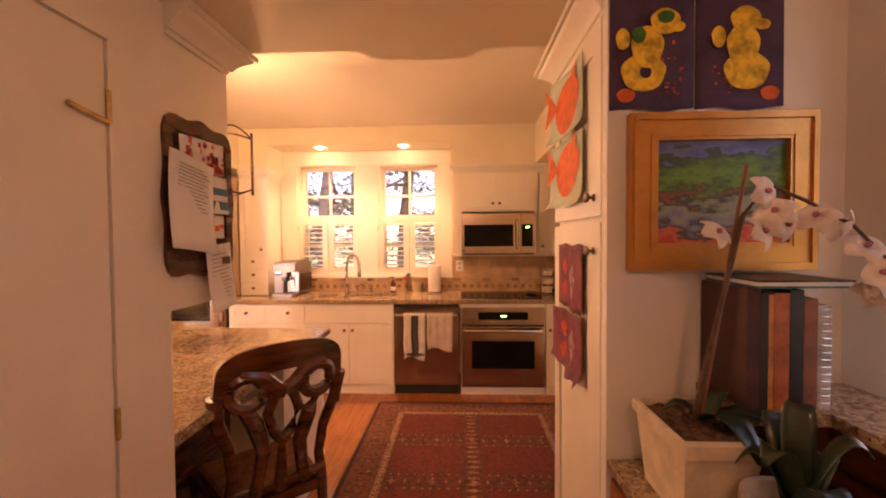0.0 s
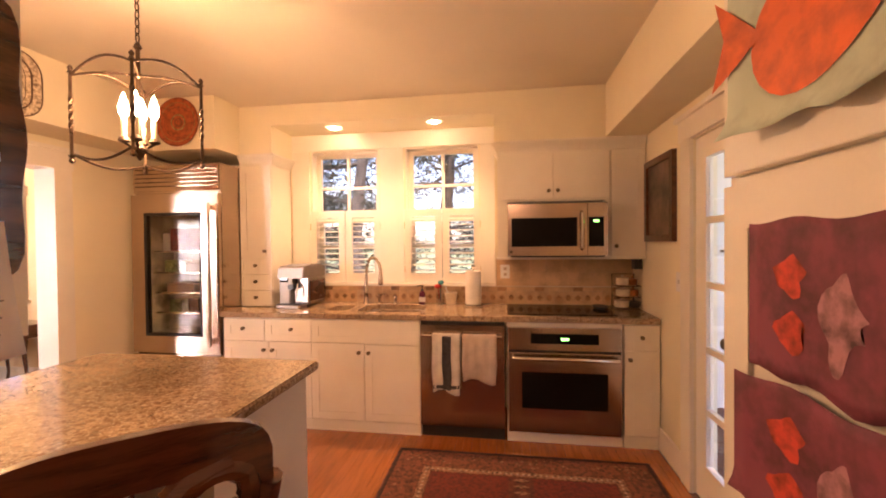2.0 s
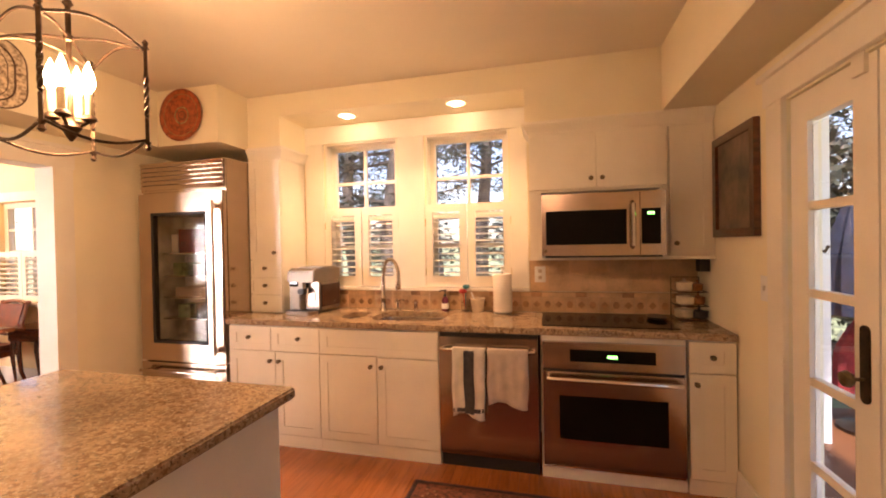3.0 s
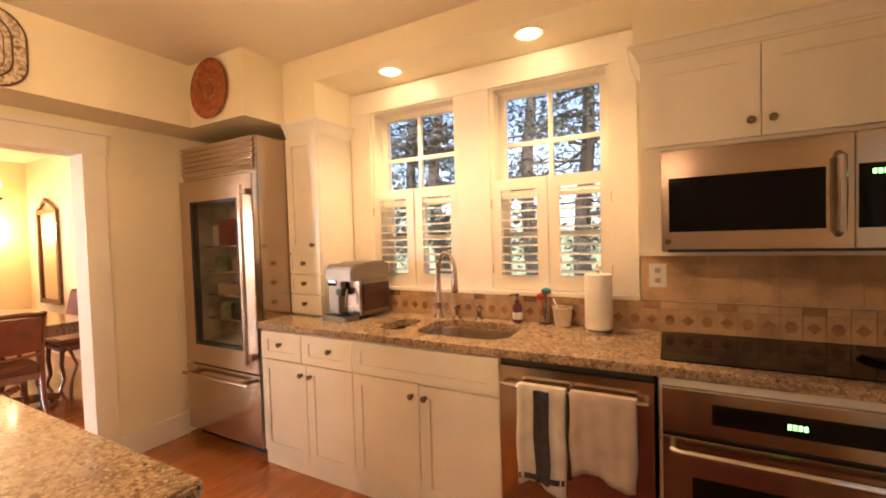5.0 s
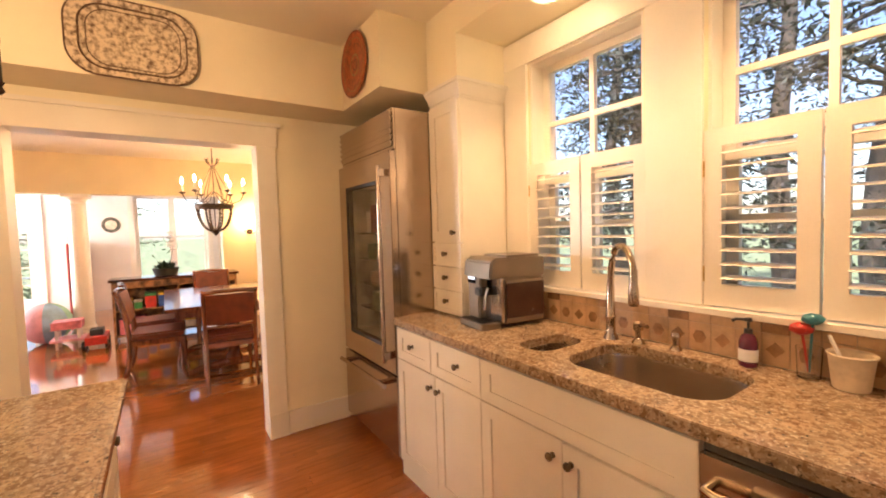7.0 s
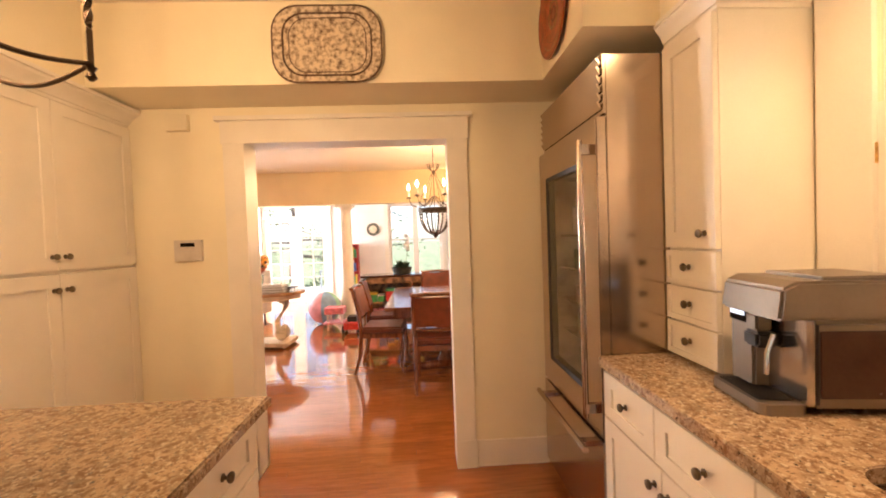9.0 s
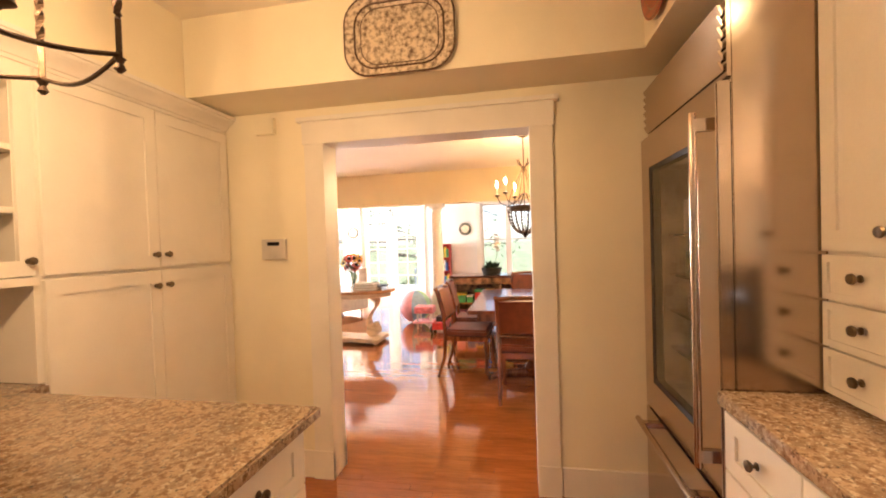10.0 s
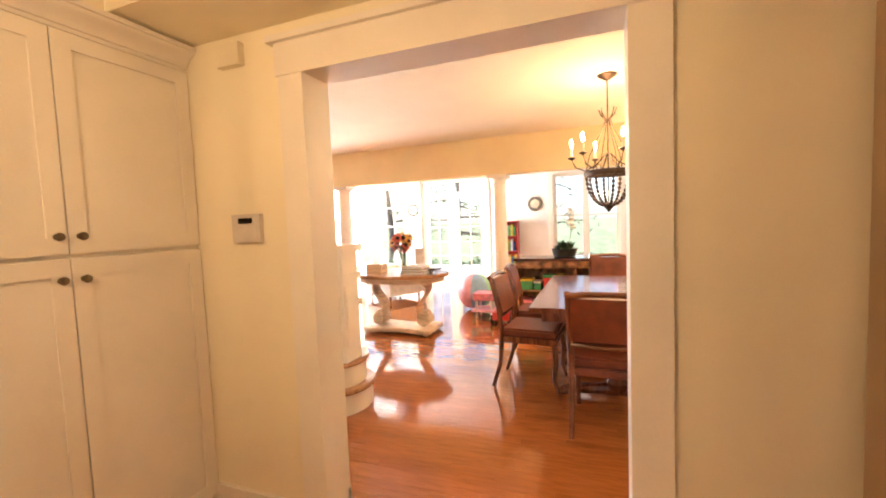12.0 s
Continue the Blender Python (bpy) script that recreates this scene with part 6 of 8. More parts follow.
def seahorse_painting():
    Y = 1.988
    t = thing("child_artwork", (0.62, Y, 1.845), "purple sheets pasted with two yellow paper seahorses", "painting")
    purple = mat("purple_paper", (0.085, 0.05, 0.11), 0.8, 0, 0.15, 10)
    yellow = mat("yellow_paper", (0.80, 0.50, 0.05), 0.7, 0, 0.25, 30)
    green = mat("green_paint", (0.05, 0.20, 0.03), 0.7, 0, 0.2, 30)
    for a, b in ((0.405, 0.624), (0.628, 0.852)):
        bm = bmesh.new()
        n = 8
        g = [[bm.verts.new((a + (b - a) * i / n, Y - 0.004 - 0.004 * math.sin(i * 1.1 + a * 9) * j / n, 2.15 + (1.848 - 2.15) * j / n + 0.004 * math.sin(i))) for i in range(n + 1)] for j in range(n + 1)]
        for j in range(n):
            for i in range(n):
                bm.faces.new((g[j][i], g[j][i + 1], g[j + 1][i + 1], g[j + 1][i]))
        o = part("sheet", bm, purple, t, smooth=True)
        o.modifiers.new("thick", "SOLIDIFY").thickness = 0.0008

    def disc(cx, cz, rx, rz, m, name, d=0.011, hole=0.0, label=""):
        bm = bmesh.new()
        k = [(cx + rx * math.cos(q) * (1 + 0.05 * math.sin(5 * q)), cz + rz * math.sin(q)) for q in [i * 2 * math.pi / 22 for i in range(22)]]
        hl = [[(cx + hole * math.cos(q) + 0.006, cz + hole * math.sin(q)) for q in [i * 2 * math.pi / 12 for i in range(12)]]] if hole else []
        plate(bm, k, hl, 0, 0.0015)
        turn(bm, Matrix(((1, 0, 0, 0), (0, 0, -1, Y - d), (0, 1, 0, 0), (0, 0, 0, 1))))
        part(name, bm, m, t, label)

    for cx in (0.50, 0.745):
        s = 1 if cx < 0.6 else -1
        disc(cx - 0.01 * s, 1.945, 0.058, 0.05, yellow, "tail_curl", 0.011, 0.016 if s > 0 else 0.0, "yellow paper curl")
        disc(cx + 0.0, 2.01, 0.042, 0.055, yellow, "body_piece", 0.0128)
        disc(cx + 0.045 * s * (1 if s > 0 else -0.1), 2.075, 0.038, 0.034, yellow, "head_piece", 0.0146)
        disc(cx + 0.075 * s * (1 if s > 0 else -0.6), 2.06, 0.02, 0.014, yellow, "snout_piece", 0.0164)
        disc(cx - 0.065 * s * (1 if s > 0 else -1), 2.03, 0.018, 0.028, yellow, "fin_piece", 0.0164)
        disc(cx + (-0.055 if s > 0 else 0.07), 1.885, 0.024, 0.018, ORANGE, "orange_star", 0.0112)
        if s > 0:
            disc(0.475, 2.04, 0.018, 0.02, green, "green_daub", 0.0182)
            disc(0.545, 2.085, 0.022, 0.016, green, "green_daub", 0.0182)
    rng = random.Random(3)
    bm = bmesh.new()
    for i in range(34):
        cx, cz = rng.choice((0.56, 0.69)) + rng.uniform(-0.025, 0.025), rng.uniform(1.88, 2.03)
        box(bm, cx, cx + rng.uniform(0.003, 0.009), Y - 0.0118, Y - 0.0112, cz, cz + rng.uniform(0.003, 0.008))
    part("red_specks", bm, FLOWERRED, t, "red paint specks")


seahorse_painting()


# ---- breakfast room side ----
def sideboard():
    t = thing("sideboard", (0.7, 1.6, 0), "low wooden sideboard with a speckled granite top", "sideboard")
    part("body", B(0.43, 0.775, 1.15, 1.985, 0.05, 0.875), ORANGEWOOD, t, bevel=0.004)
    part("plinth", B(0.46, 0.775, 1.18, 1.98, 0.0, 0.05), MAHOG, t)
    for a, b in ((1.16, 1.56), (1.57, 1.975)):
        front("door", t, "nx", 0.43, a, b, 0.08, 0.86, [(b - 0.05 if a < 1.3 else a + 0.05, 0.6)], material=ORANGEWOOD)
    bm = bmesh.new()
    plate(bm, [(0.405, 1.13), (0.775, 1.13), (0.775, 1.987), (0.405, 1.987)], [], 0.876, 0.906)
    part("top", bm, GRANITE, t, bevel=0.005)
    u = thing("bookshelf", (0.9, 1.6, 0), "dark wooden corner shelf unit with a granite top holding books", "shelf unit")
    bm = bmesh.new()
    plate(bm, [(0.83, 1.15), (1.015, 1.15), (1.015, 1.985), (0.66, 1.985), (0.66, 1.80), (0.83, 1.80)], [], 0.907, 1.09)
    part("body", bm, MAHOG, u, bevel=0.003)
    part("leg_panel", B(0.83, 1.015, 1.15, 1.985, 0.0, 0.906), MAHOG, u)
    bm = bmesh.new()
    plate(bm, [(0.81, 1.12), (1.018, 1.12), (1.018, 1.987), (0.64, 1.987), (0.64, 1.775), (0.81, 1.775)], [], 1.092, 1.12)
    part("top", bm, GRANITE, u, bevel=0.004)


ORANGEWOOD = mat("orange_wood", (0.30, 0.10, 0.03), 0.3, 0, 0.25, 5, 0.05, 60, (1, 1, 6), coat=0.3)
sideboard()


def books():
    cols = [((0.07, 0.02, 0.015), 0.03, 0.275), ((0.02, 0.015, 0.015), 0.018, 0.262), ((0.50, 0.20, 0.04), 0.012, 0.258), ((0.40, 0.11, 0.03), 0.034, 0.262), ((0.012, 0.012, 0.014), 0.03, 0.27), ((0.22, 0.07, 0.03), 0.03, 0.25), ((0.45, 0.42, 0.38), 0.03, 0.235)]
    x = 0.645
    for i, (c, w, h) in enumerate(cols):
        m = mat("book_cloth_" + "abcdefg"[i], c, 0.5, 0, 0.2, 20)
        t = thing("book", (x + w / 2, 1.89, 1.121), "thick hardback cookbook standing upright" if i != 6 else "spiral-bound book standing upright", "book", "books on the shelf unit")
        part("cover", B(x, x + 0.003, 1.80, 1.975, 1.121, 1.121 + h), m, t)
        part("cover", B(x + w - 0.004, x + w - 0.001, 1.80, 1.975, 1.121, 1.121 + h), m, t)
        part("spine", B(x + 0.003, x + w - 0.004, 1.80, 1.804, 1.121, 1.121 + h), m, t)
        part("page_block", B(x + 0.0035, x + w - 0.0045, 1.805, 1.97, 1.124, 1.118 + h), PAPER, t)
        if i == 6:
            for k in range(14):
                bm = bmesh.new()
                z = 1.14 + k * 0.016
                tube(bm, [(x + w / 2 + 0.012 * math.cos(q), 1.798 + 0.006 * math.sin(q), z) for q in [j * math.pi / 4 for j in range(8)]], 0.0012, 4, closed=True)
                part("wire_ring", bm, CHROME, t)
        x += w
    t = thing("book", (0.75, 1.88, 1.3965), "flat blue and white paperback lying on the upright books", "book", "books on the shelf unit")
    m = mat("teal_cover", (0.04, 0.16, 0.20), 0.4, 0, 0.3, 12)
    part("cover", B(0.655, 0.86, 1.78, 1.975, 1.3965, 1.401), m, t)
    part("page_block", B(0.658, 0.857, 1.783, 1.972, 1.4012, 1.410), PAPER, t)
    part("cover", B(0.655, 0.86, 1.78, 1.975, 1.4102, 1.414), BLACK, t)


books()


def orchid():
    c = Vector((0.525, 1.83, 0.907))
    t = thing("orchid", c, "white orchid in a long cream planter with trailing blooms", "plant")
    bm = bmesh.new()
    rings = []
    for k, z in ((0.06, 0.0), (0.076, 0.165), (0.084, 0.167), (0.084, 0.195), (0.073, 0.195), (0.068, 0.15)):
        rings.append([bm.verts.new((c.x + sx * k, c.y + (sy * 1.75 - 0.55) * k * 0.85, c.z + z)) for sx, sy in ((-1, -1), (1, -1), (1, 1), (-1, 1))])
    skin(bm, rings)
    part("planter", bm, PALEPOT, t, "cream ceramic planter", bevel=0.003)
    bm = bmesh.new()
    bmesh.ops.create_grid(bm, x_segments=10, y_segments=10, size=0.068)
    for v in bm.verts:
        v.co = Vector((c.x + v.co.x, c.y + v.co.y * 1.45 - 0.035, c.z + 0.185 + 0.012 * noise.noise(v.co * 50)))
    part("moss", bm, mat("brown_moss", (0.10, 0.05, 0.025), 0.9, 0, 0.4, 60, 0.6, 150), t, "brown moss")
    stem = [(0.53, 1.80, 1.09), (0.55, 1.78, 1.25), (0.57, 1.75, 1.42), (0.585, 1.73, 1.55), (0.62, 1.71, 1.615), (0.69, 1.70, 1.58), (0.77, 1.69, 1.53), (0.84, 1.68, 1.45)]
    bm = bmesh.new()
    tube(bm, stem, [0.006, 0.006, 0.005, 0.005, 0.0045, 0.004, 0.0035, 0.003], 8)
    part("stem", bm, mat("orchid_stem", (0.10, 0.05, 0.03), 0.6, 0, 0.3, 30), t, smooth=True)
    bm = bmesh.new()
    tube(bm, [(0.545, 1.80, 1.09), (0.575, 1.755, 1.45), (0.60, 1.74, 1.66)], 0.004, 6)
    part("stake", bm, mat("bamboo_stake", (0.25, 0.09, 0.04), 0.6), t)
    petal = mat("orchid_petal", (0.74, 0.68, 0.66), 0.55, 0, 0.06, 20)
    heart = mat("orchid_heart", (0.45, 0.16, 0.20), 0.5)
    rng = random.Random(12)
    for p in ((0.61, 1.70, 1.60), (0.625, 1.695, 1.56), (0.605, 1.70, 1.52), (0.65, 1.70, 1.535), (0.70, 1.69, 1.55), (0.75, 1.69, 1.525), (0.79, 1.685, 1.49), (0.82, 1.68, 1.44), (0.545, 1.745, 1.52), (0.80, 1.68, 1.395)):
        p = Vector(p)
        bm = bmesh.new()
        rot = Euler((radians(rng.uniform(40, 130)), radians(rng.uniform(-35, 35)), radians(rng.uniform(-70, 70)))).to_matrix().to_4x4()
        for k in range(5):
            a = 2 * math.pi * k / 5
            L, Wd = (0.037, 0.021) if k % 2 else (0.039, 0.017)
            rows = []
            for i in range(6):
                f = i / 5
                w = Wd * math.sin(math.pi * (0.12 + 0.83 * f))
                rows.append([bm.verts.new(Matrix.Rotation(a, 4, "Z") @ Vector((f * L, w * q, 0.012 * math.sin(f * 2.5) - 0.006 * abs(q) - 0.012 * f * f))) for q in (-1, -0.4, 0.4, 1)])
            for r0, r1 in zip(rows, rows[1:]):
                for i in range(3):
                    bm.faces.new((r0[i], r0[i + 1], r1[i + 1], r1[i]))
        turn(bm, Matrix.Translation(p) @ rot)
        fl = part("blossom", bm, petal, t, "white orchid blossom", smooth=True)
        bm = bmesh.new()
        bmesh.ops.create_icosphere(bm, subdivisions=2, radius=0.006)
        turn(bm, Matrix.Translation(p) @ rot @ Matrix.Translation((0, 0, 0.006)))
        part("lip", bm, heart, fl, smooth=True)
    leafm = mat("dark_orchid_leaf", (0.012, 0.028, 0.012), 0.35, 0, 0.3, 12, coat=0.2)

    def strap(t, base, az, L, rise, droop, w):
        bm = bmesh.new()
        rows = []
        d = Vector((math.cos(radians(az)), math.sin(radians(az)), 0))
        s = Vector((-d.y, d.x, 0))
        for i in range(11):
            f = i / 10
            ctr = Vector(base) + d * (L * f) + Vector((0, 0, rise * math.sin(f * 2.2) - droop * f * f))
            ww = w * math.sin(math.pi * (0.15 + 0.82 * f)) ** 0.7
            rows.append([bm.verts.new(ctr + s * (ww * q) + Vector((0, 0, 0.25 * ww * abs(q)))) for q in (-1, -0.5, 0, 0.5, 1)])
        for r0, r1 in zip(rows, rows[1:]):
            for i in range(4):
                bm.faces.new((r0[i], r0[i + 1], r1[i + 1], r1[i]))
        o = part("leaf", bm, leafm, t, smooth=True)
        o.modifiers.new("thick", "SOLIDIFY").thickness = 0.0015

    for az, L, r, dr, w in ((-30, 0.17, 0.05, 0.05, 0.032), (40, 0.12, 0.06, 0.03, 0.028), (-80, 0.15, 0.06, 0.07, 0.03), (160, 0.08, 0.04, 0.02, 0.024)):
        strap(t, (0.55, 1.80, 1.095), az, L, r, dr, w)
    c2 = Vector((0.60, 1.60, 0.907))
    u = thing("potted_plant", c2, "dark broad-leaved plant in a small white pot", "plant")
    bm = bmesh.new()
    lathe(bm, [(0.055, 0), (0.06, 0.004), (0.08, 0.11), (0.085, 0.112), (0.084, 0.13), (0.074, 0.128), (0.07, 0.1)], c2, 24)
    part("pot", bm, PALEPOT, u, smooth=True)
    for az, L, r, dr, w in ((20, 0.13, 0.12, 0.0, 0.035), (80, 0.12, 0.17, -0.03, 0.035), (140, 0.12, 0.13, 0.02, 0.03), (200, 0.11, 0.16, 0.0, 0.032), (270, 0.14, 0.12, 0.03, 0.035), (330, 0.13, 0.17, -0.02, 0.035), (50, 0.08, 0.2, -0.04, 0.03)):
        strap(u, c2 + Vector((0, 0, 0.1)), az, L * 0.75, r * 0.85, dr, w * 0.85)


orchid()


def breakfast_window():
    t = thing("window_3", (1.02, 1.65, 0.95), "white framed breakfast room window", "window", kind="structure")
    f = bmesh.new()
    for a, b, c, d in ((1.45, 1.49, 0.95, 2.1), (1.82, 1.86, 0.95, 2.1), (1.49, 1.82, 0.95, 1.0), (1.49, 1.82, 2.05, 2.1), (1.49, 1.82, 1.5, 1.53)):
        box(f, 1.05, 1.1, a, b, c, d)
    part("window_frame", f, TRIM, t, bevel=0.003)
    for a, b in ((1.0, 1.5), (1.53, 2.05)):
        o = part("pane", B(1.073, 1.077, 1.49, 1.82, a, b), GLASS, t)
        o.visible_shadow = False


breakfast_window()
# Fixture made up to hold the breakfast room's fill lamp; never in view.
t = thing("flush_ceiling_light", (0.1, -0.2, 2.4), "unseen round white flush light, added as a warm fill", "ceiling light")
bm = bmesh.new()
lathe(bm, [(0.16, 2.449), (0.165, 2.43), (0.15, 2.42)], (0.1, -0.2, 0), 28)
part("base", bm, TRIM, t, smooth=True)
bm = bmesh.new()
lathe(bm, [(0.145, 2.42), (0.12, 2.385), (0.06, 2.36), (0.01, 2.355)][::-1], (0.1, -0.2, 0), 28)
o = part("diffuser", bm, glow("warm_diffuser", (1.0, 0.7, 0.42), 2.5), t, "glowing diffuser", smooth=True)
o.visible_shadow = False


# ---- dining room ----
def dining_chair():
    """Leather dining chair facing +y, seat centre at the origin."""
    t = thing("leather_chair", (0, 0, 0), "wooden dining chair upholstered in rust-brown leather", "chair", "chairs round the dining table")
    for sx in (-1, 1):
        bm = bmesh.new()
        tube(bm, [(sx * 0.2, 0.2, 0.42), (sx * 0.205, 0.215, 0.25), (sx * 0.205, 0.2, 0.1), (sx * 0.205, 0.235, 0)], [0.024, 0.021, 0.017, 0.015], 8)
        part("leg", bm, WOOD, t, smooth=True)
        bm = bmesh.new()
        tube(bm, [(sx * 0.205, -0.30, 0), (sx * 0.205, -0.235, 0.2), (sx * 0.205, -0.215, 0.45), (sx * 0.21, -0.235, 0.65), (sx * 0.215, -0.29, 0.88), (sx * 0.215, -0.315, 0.925)], [0.014, 0.018, 0.022, 0.019, 0.017, 0.02], 8)
        part("back_post", bm, WOOD, t, smooth=True)
    bm = bmesh.new()
    plate(bm, [(-0.22, -0.23), (0.22, -0.23), (0.235, 0.225), (-0.235, 0.225)], [], 0.385, 0.435)
    part("seat_frame", bm, WOOD, t, bevel=0.005)
    bm = bmesh.new()
    plate(bm, [(-0.215, -0.215), (0.215, -0.215), (0.23, 0.225), (-0.23, 0.225)], [], 0.436, 0.50)
    part("seat", bm, LEATHER, t, bevel=0.018)
    bm = bmesh.new()
    m = Matrix.Translation((0, -0.262, 0.75)) @ Matrix.Rotation(radians(14), 4, "X")
    box(bm, -0.198, 0.198, -0.02, 0.028, -0.14, 0.15, m)
    part("backrest", bm, LEATHER, t, bevel=0.012)
    bm = bmesh.new()
    tube(bm, [(-0.215, -0.30, 0.905), (-0.1, -0.315, 0.92), (0, -0.32, 0.922), (0.1, -0.315, 0.92), (0.215, -0.30, 0.905)], 0.019, 8)
    part("top_rail", bm, WOOD, t, smooth=True)
    bm = bmesh.new()
    tube(bm, [(-0.205, -0.235, 0.585), (0, -0.245, 0.575), (0.205, -0.235, 0.585)], 0.014, 8)
    part("lower_rail", bm, WOOD, t, smooth=True)
    return t


first = dining_chair()
SPOTS = [(-4.66, 4.19, 88), (-5.25, 3.62, -4), (-5.92, 3.60, 3), (-6.72, 4.26, -90), (-5.5, 5.03, 176), (-6.1, 5.0, 184)]
for k, (x, y, a) in enumerate(SPOTS[1:]):
    copy_thing(first, pose(x, y, 0, 0, 0, a))
first.matrix_basis = pose(SPOTS[0][0], SPOTS[0][1], 0, 0, 0, SPOTS[0][2])


def dining_table():
    x0, x1, y0, y1 = -6.35, -4.66, 3.68, 4.86
    t = thing("dining_table", (-5.5, 4.27, 0), "polished dark cherry dining table on trestle legs", "table")
    part("tabletop", B(x0, x1, y0, y1, 0.725, 0.762), WOOD, t, bevel=0.012)
    for a, b, c, d in ((x0 + 0.08, x1 - 0.08, y0 + 0.08, y0 + 0.105), (x0 + 0.08, x1 - 0.08, y1 - 0.105, y1 - 0.08), (x0 + 0.08, x0 + 0.105, y0 + 0.105, y1 - 0.105), (x1 - 0.105, x1 - 0.08, y0 + 0.105, y1 - 0.105)):
        part("apron", B(a, b, c, d, 0.645, 0.724), WOOD, t)
    for x in (x0 + 0.35, x1 - 0.38):
        bm = bmesh.new()
        lathe(bm, [(0.07, 0.09), (0.085, 0.14), (0.05, 0.2), (0.075, 0.34), (0.095, 0.42), (0.05, 0.52), (0.06, 0.6), (0.11, 0.644)], (x, 4.27, 0), 18)
        part("leg", bm, WOOD, t, smooth=True)
        bm = bmesh.new()
        tube(bm, [(x, 3.86, 0.03), (x, 3.95, 0.06), (x, 4.27, 0.09), (x, 4.59, 0.06), (x, 4.68, 0.03)], [0.03, 0.035, 0.05, 0.035, 0.03], 10)
        part("foot", bm, WOOD, t, smooth=True)
    part("stretcher", B(x0 + 0.4, x1 - 0.43, 4.235, 4.305, 0.14, 0.2), WOOD, t, bevel=0.008)


dining_table()


def chandelier():
    cx, cy = -5.85, 4.24
    t = thing("chandelier", (cx, cy, 1.42), "dark iron basket chandelier with six lit candles", "chandelier")
    bm = bmesh.new()
    lathe(bm, [(0.02, 2.6), (0.05, 2.62), (0.085, 2.64), (0.087, 2.649)], (cx, cy, 0), 20)
    part("canopy", bm, IRON, t, smooth=True)
    bm = bmesh.new()
    tube(bm, [(cx, cy, 1.5), (cx, cy, 2.62)], 0.006, 8)
    part("rod", bm, IRON, t)
    for k in range(8):
        a = k * math.pi / 4
        bm = bmesh.new()
        tube(bm, [(cx + 0.02 * math.cos(a), cy + 0.02 * math.sin(a), 2.26), (cx + 0.06 * math.cos(a), cy + 0.06 * math.sin(a), 2.3), (cx + 0.075 * math.cos(a), cy + 0.075 * math.sin(a), 2.35)], 0.006, 5)
        part("crown_leaf", bm, IRON, t)
    bm = bmesh.new()
    q = [i * 2 * math.pi / 28 for i in range(28)]
    tube(bm, [(cx + 0.20 * math.cos(a), cy + 0.20 * math.sin(a), 1.775) for a in q], 0.014, 6, closed=True)
    for v in bm.verts:
        v.co.z = 1.775 + (v.co.z - 1.775) * 2.0
    part("hoop", bm, IRON, t, smooth=True)
    for k in range(8):
        a = k * math.pi / 4 + 0.2
        bm = bmesh.new()
        line = []
        for i in range(37):
            f = i / 36
            r = 0.19 * math.cos(f * 1.35)
            line.append((cx + r * math.cos(a), cy + r * math.sin(a), 1.75 - 0.27 * math.sin(f * 1.45)))
        tube(bm, line, [(0.005, 0.0135, 0.017, 0.0135)[i % 4] for i in range(37)], 7)
        part("bead_swag", bm, IRON, t, smooth=True)
    bm = bmesh.new()
    lathe(bm, [(0.004, 1.42), (0.02, 1.44), (0.045, 1.47), (0.05, 1.49), (0.02, 1.51)], (cx, cy, 0), 14)
    part("finial", bm, IRON, t, smooth=True)
    for k in range(6):
        a = k * math.pi / 3 + 0.35
        c, s = math.cos(a), math.sin(a)
        bm = bmesh.new()
        tube(bm, [(cx + r * c, cy + r * s, z) for r, z in ((0.02, 1.95), (0.1, 1.86), (0.2, 1.81), (0.29, 1.85), (0.325, 1.93))], 0.0065, 6)
        lathe(bm, [(0.012, 1.925), (0.038, 1.94), (0.03, 1.948), (0.013, 1.955)], (cx + 0.325 * c, cy + 0.325 * s, 0), 12)
        arm = part("arm", bm, IRON, t, smooth=True)
        bm = bmesh.new()
        lathe(bm, [(0.012, 1.955), (0.012, 2.035), (0.006, 2.04)], (cx + 0.325 * c, cy + 0.325 * s, 0), 10)
        part("candle_sleeve", bm, IVORY, arm, "ivory candle sleeve", smooth=True)
        bm = bmesh.new()
        lathe(bm, [(0.006, 2.04), (0.016, 2.062), (0.015, 2.08), (0.003, 2.12)], (cx + 0.325 * c, cy + 0.325 * s, 0), 10)
        o = part("bulb", bm, BULB, arm, "lit candle bulb", smooth=True)
        o.visible_shadow = False
        bm = bmesh.new()
        tube(bm, [(cx + r * c, cy + r * s, z) for r, z in ((0.20, 1.79), (0.16, 1.95), (0.06, 2.15), (0.015, 2.27))], 0.004, 5)
        part("stay", bm, IRON, t, smooth=True)


chandelier()


def column(x, y):
    t = thing("column", (x, y, 0), "white round column with moulded base and capital", "column", "columns under the beam")
    part("plinth", B(x - 0.155, x + 0.155, y - 0.155, y + 0.155, 0, 0.07), TRIM, t, bevel=0.004)
    bm = bmesh.new()
    lathe(bm, [(0.15, 0.07), (0.155, 0.095), (0.13, 0.12), (0.138, 0.14), (0.12, 0.16)], (x, y, 0), 28)
    part("base_ring", bm, TRIM, t, smooth=True)
    bm = bmesh.new()
    lathe(bm, [(0.12, 0.16), (0.122, 0.6), (0.118, 1.1), (0.104, 1.92)], (x, y, 0), 28)
    part("shaft", bm, TRIM, t, smooth=True)
    bm = bmesh.new()
    lathe(bm, [(0.104, 1.92), (0.118, 1.93), (0.106, 1.945), (0.108, 1.985), (0.14, 2.02), (0.145, 2.03)], (x, y, 0), 28)
    part("capital", bm, TRIM, t, smooth=True)
    part("abacus", B(x - 0.155, x + 0.155, y - 0.155, y + 0.155, 2.03, 2.079), TRIM, t, bevel=0.004)


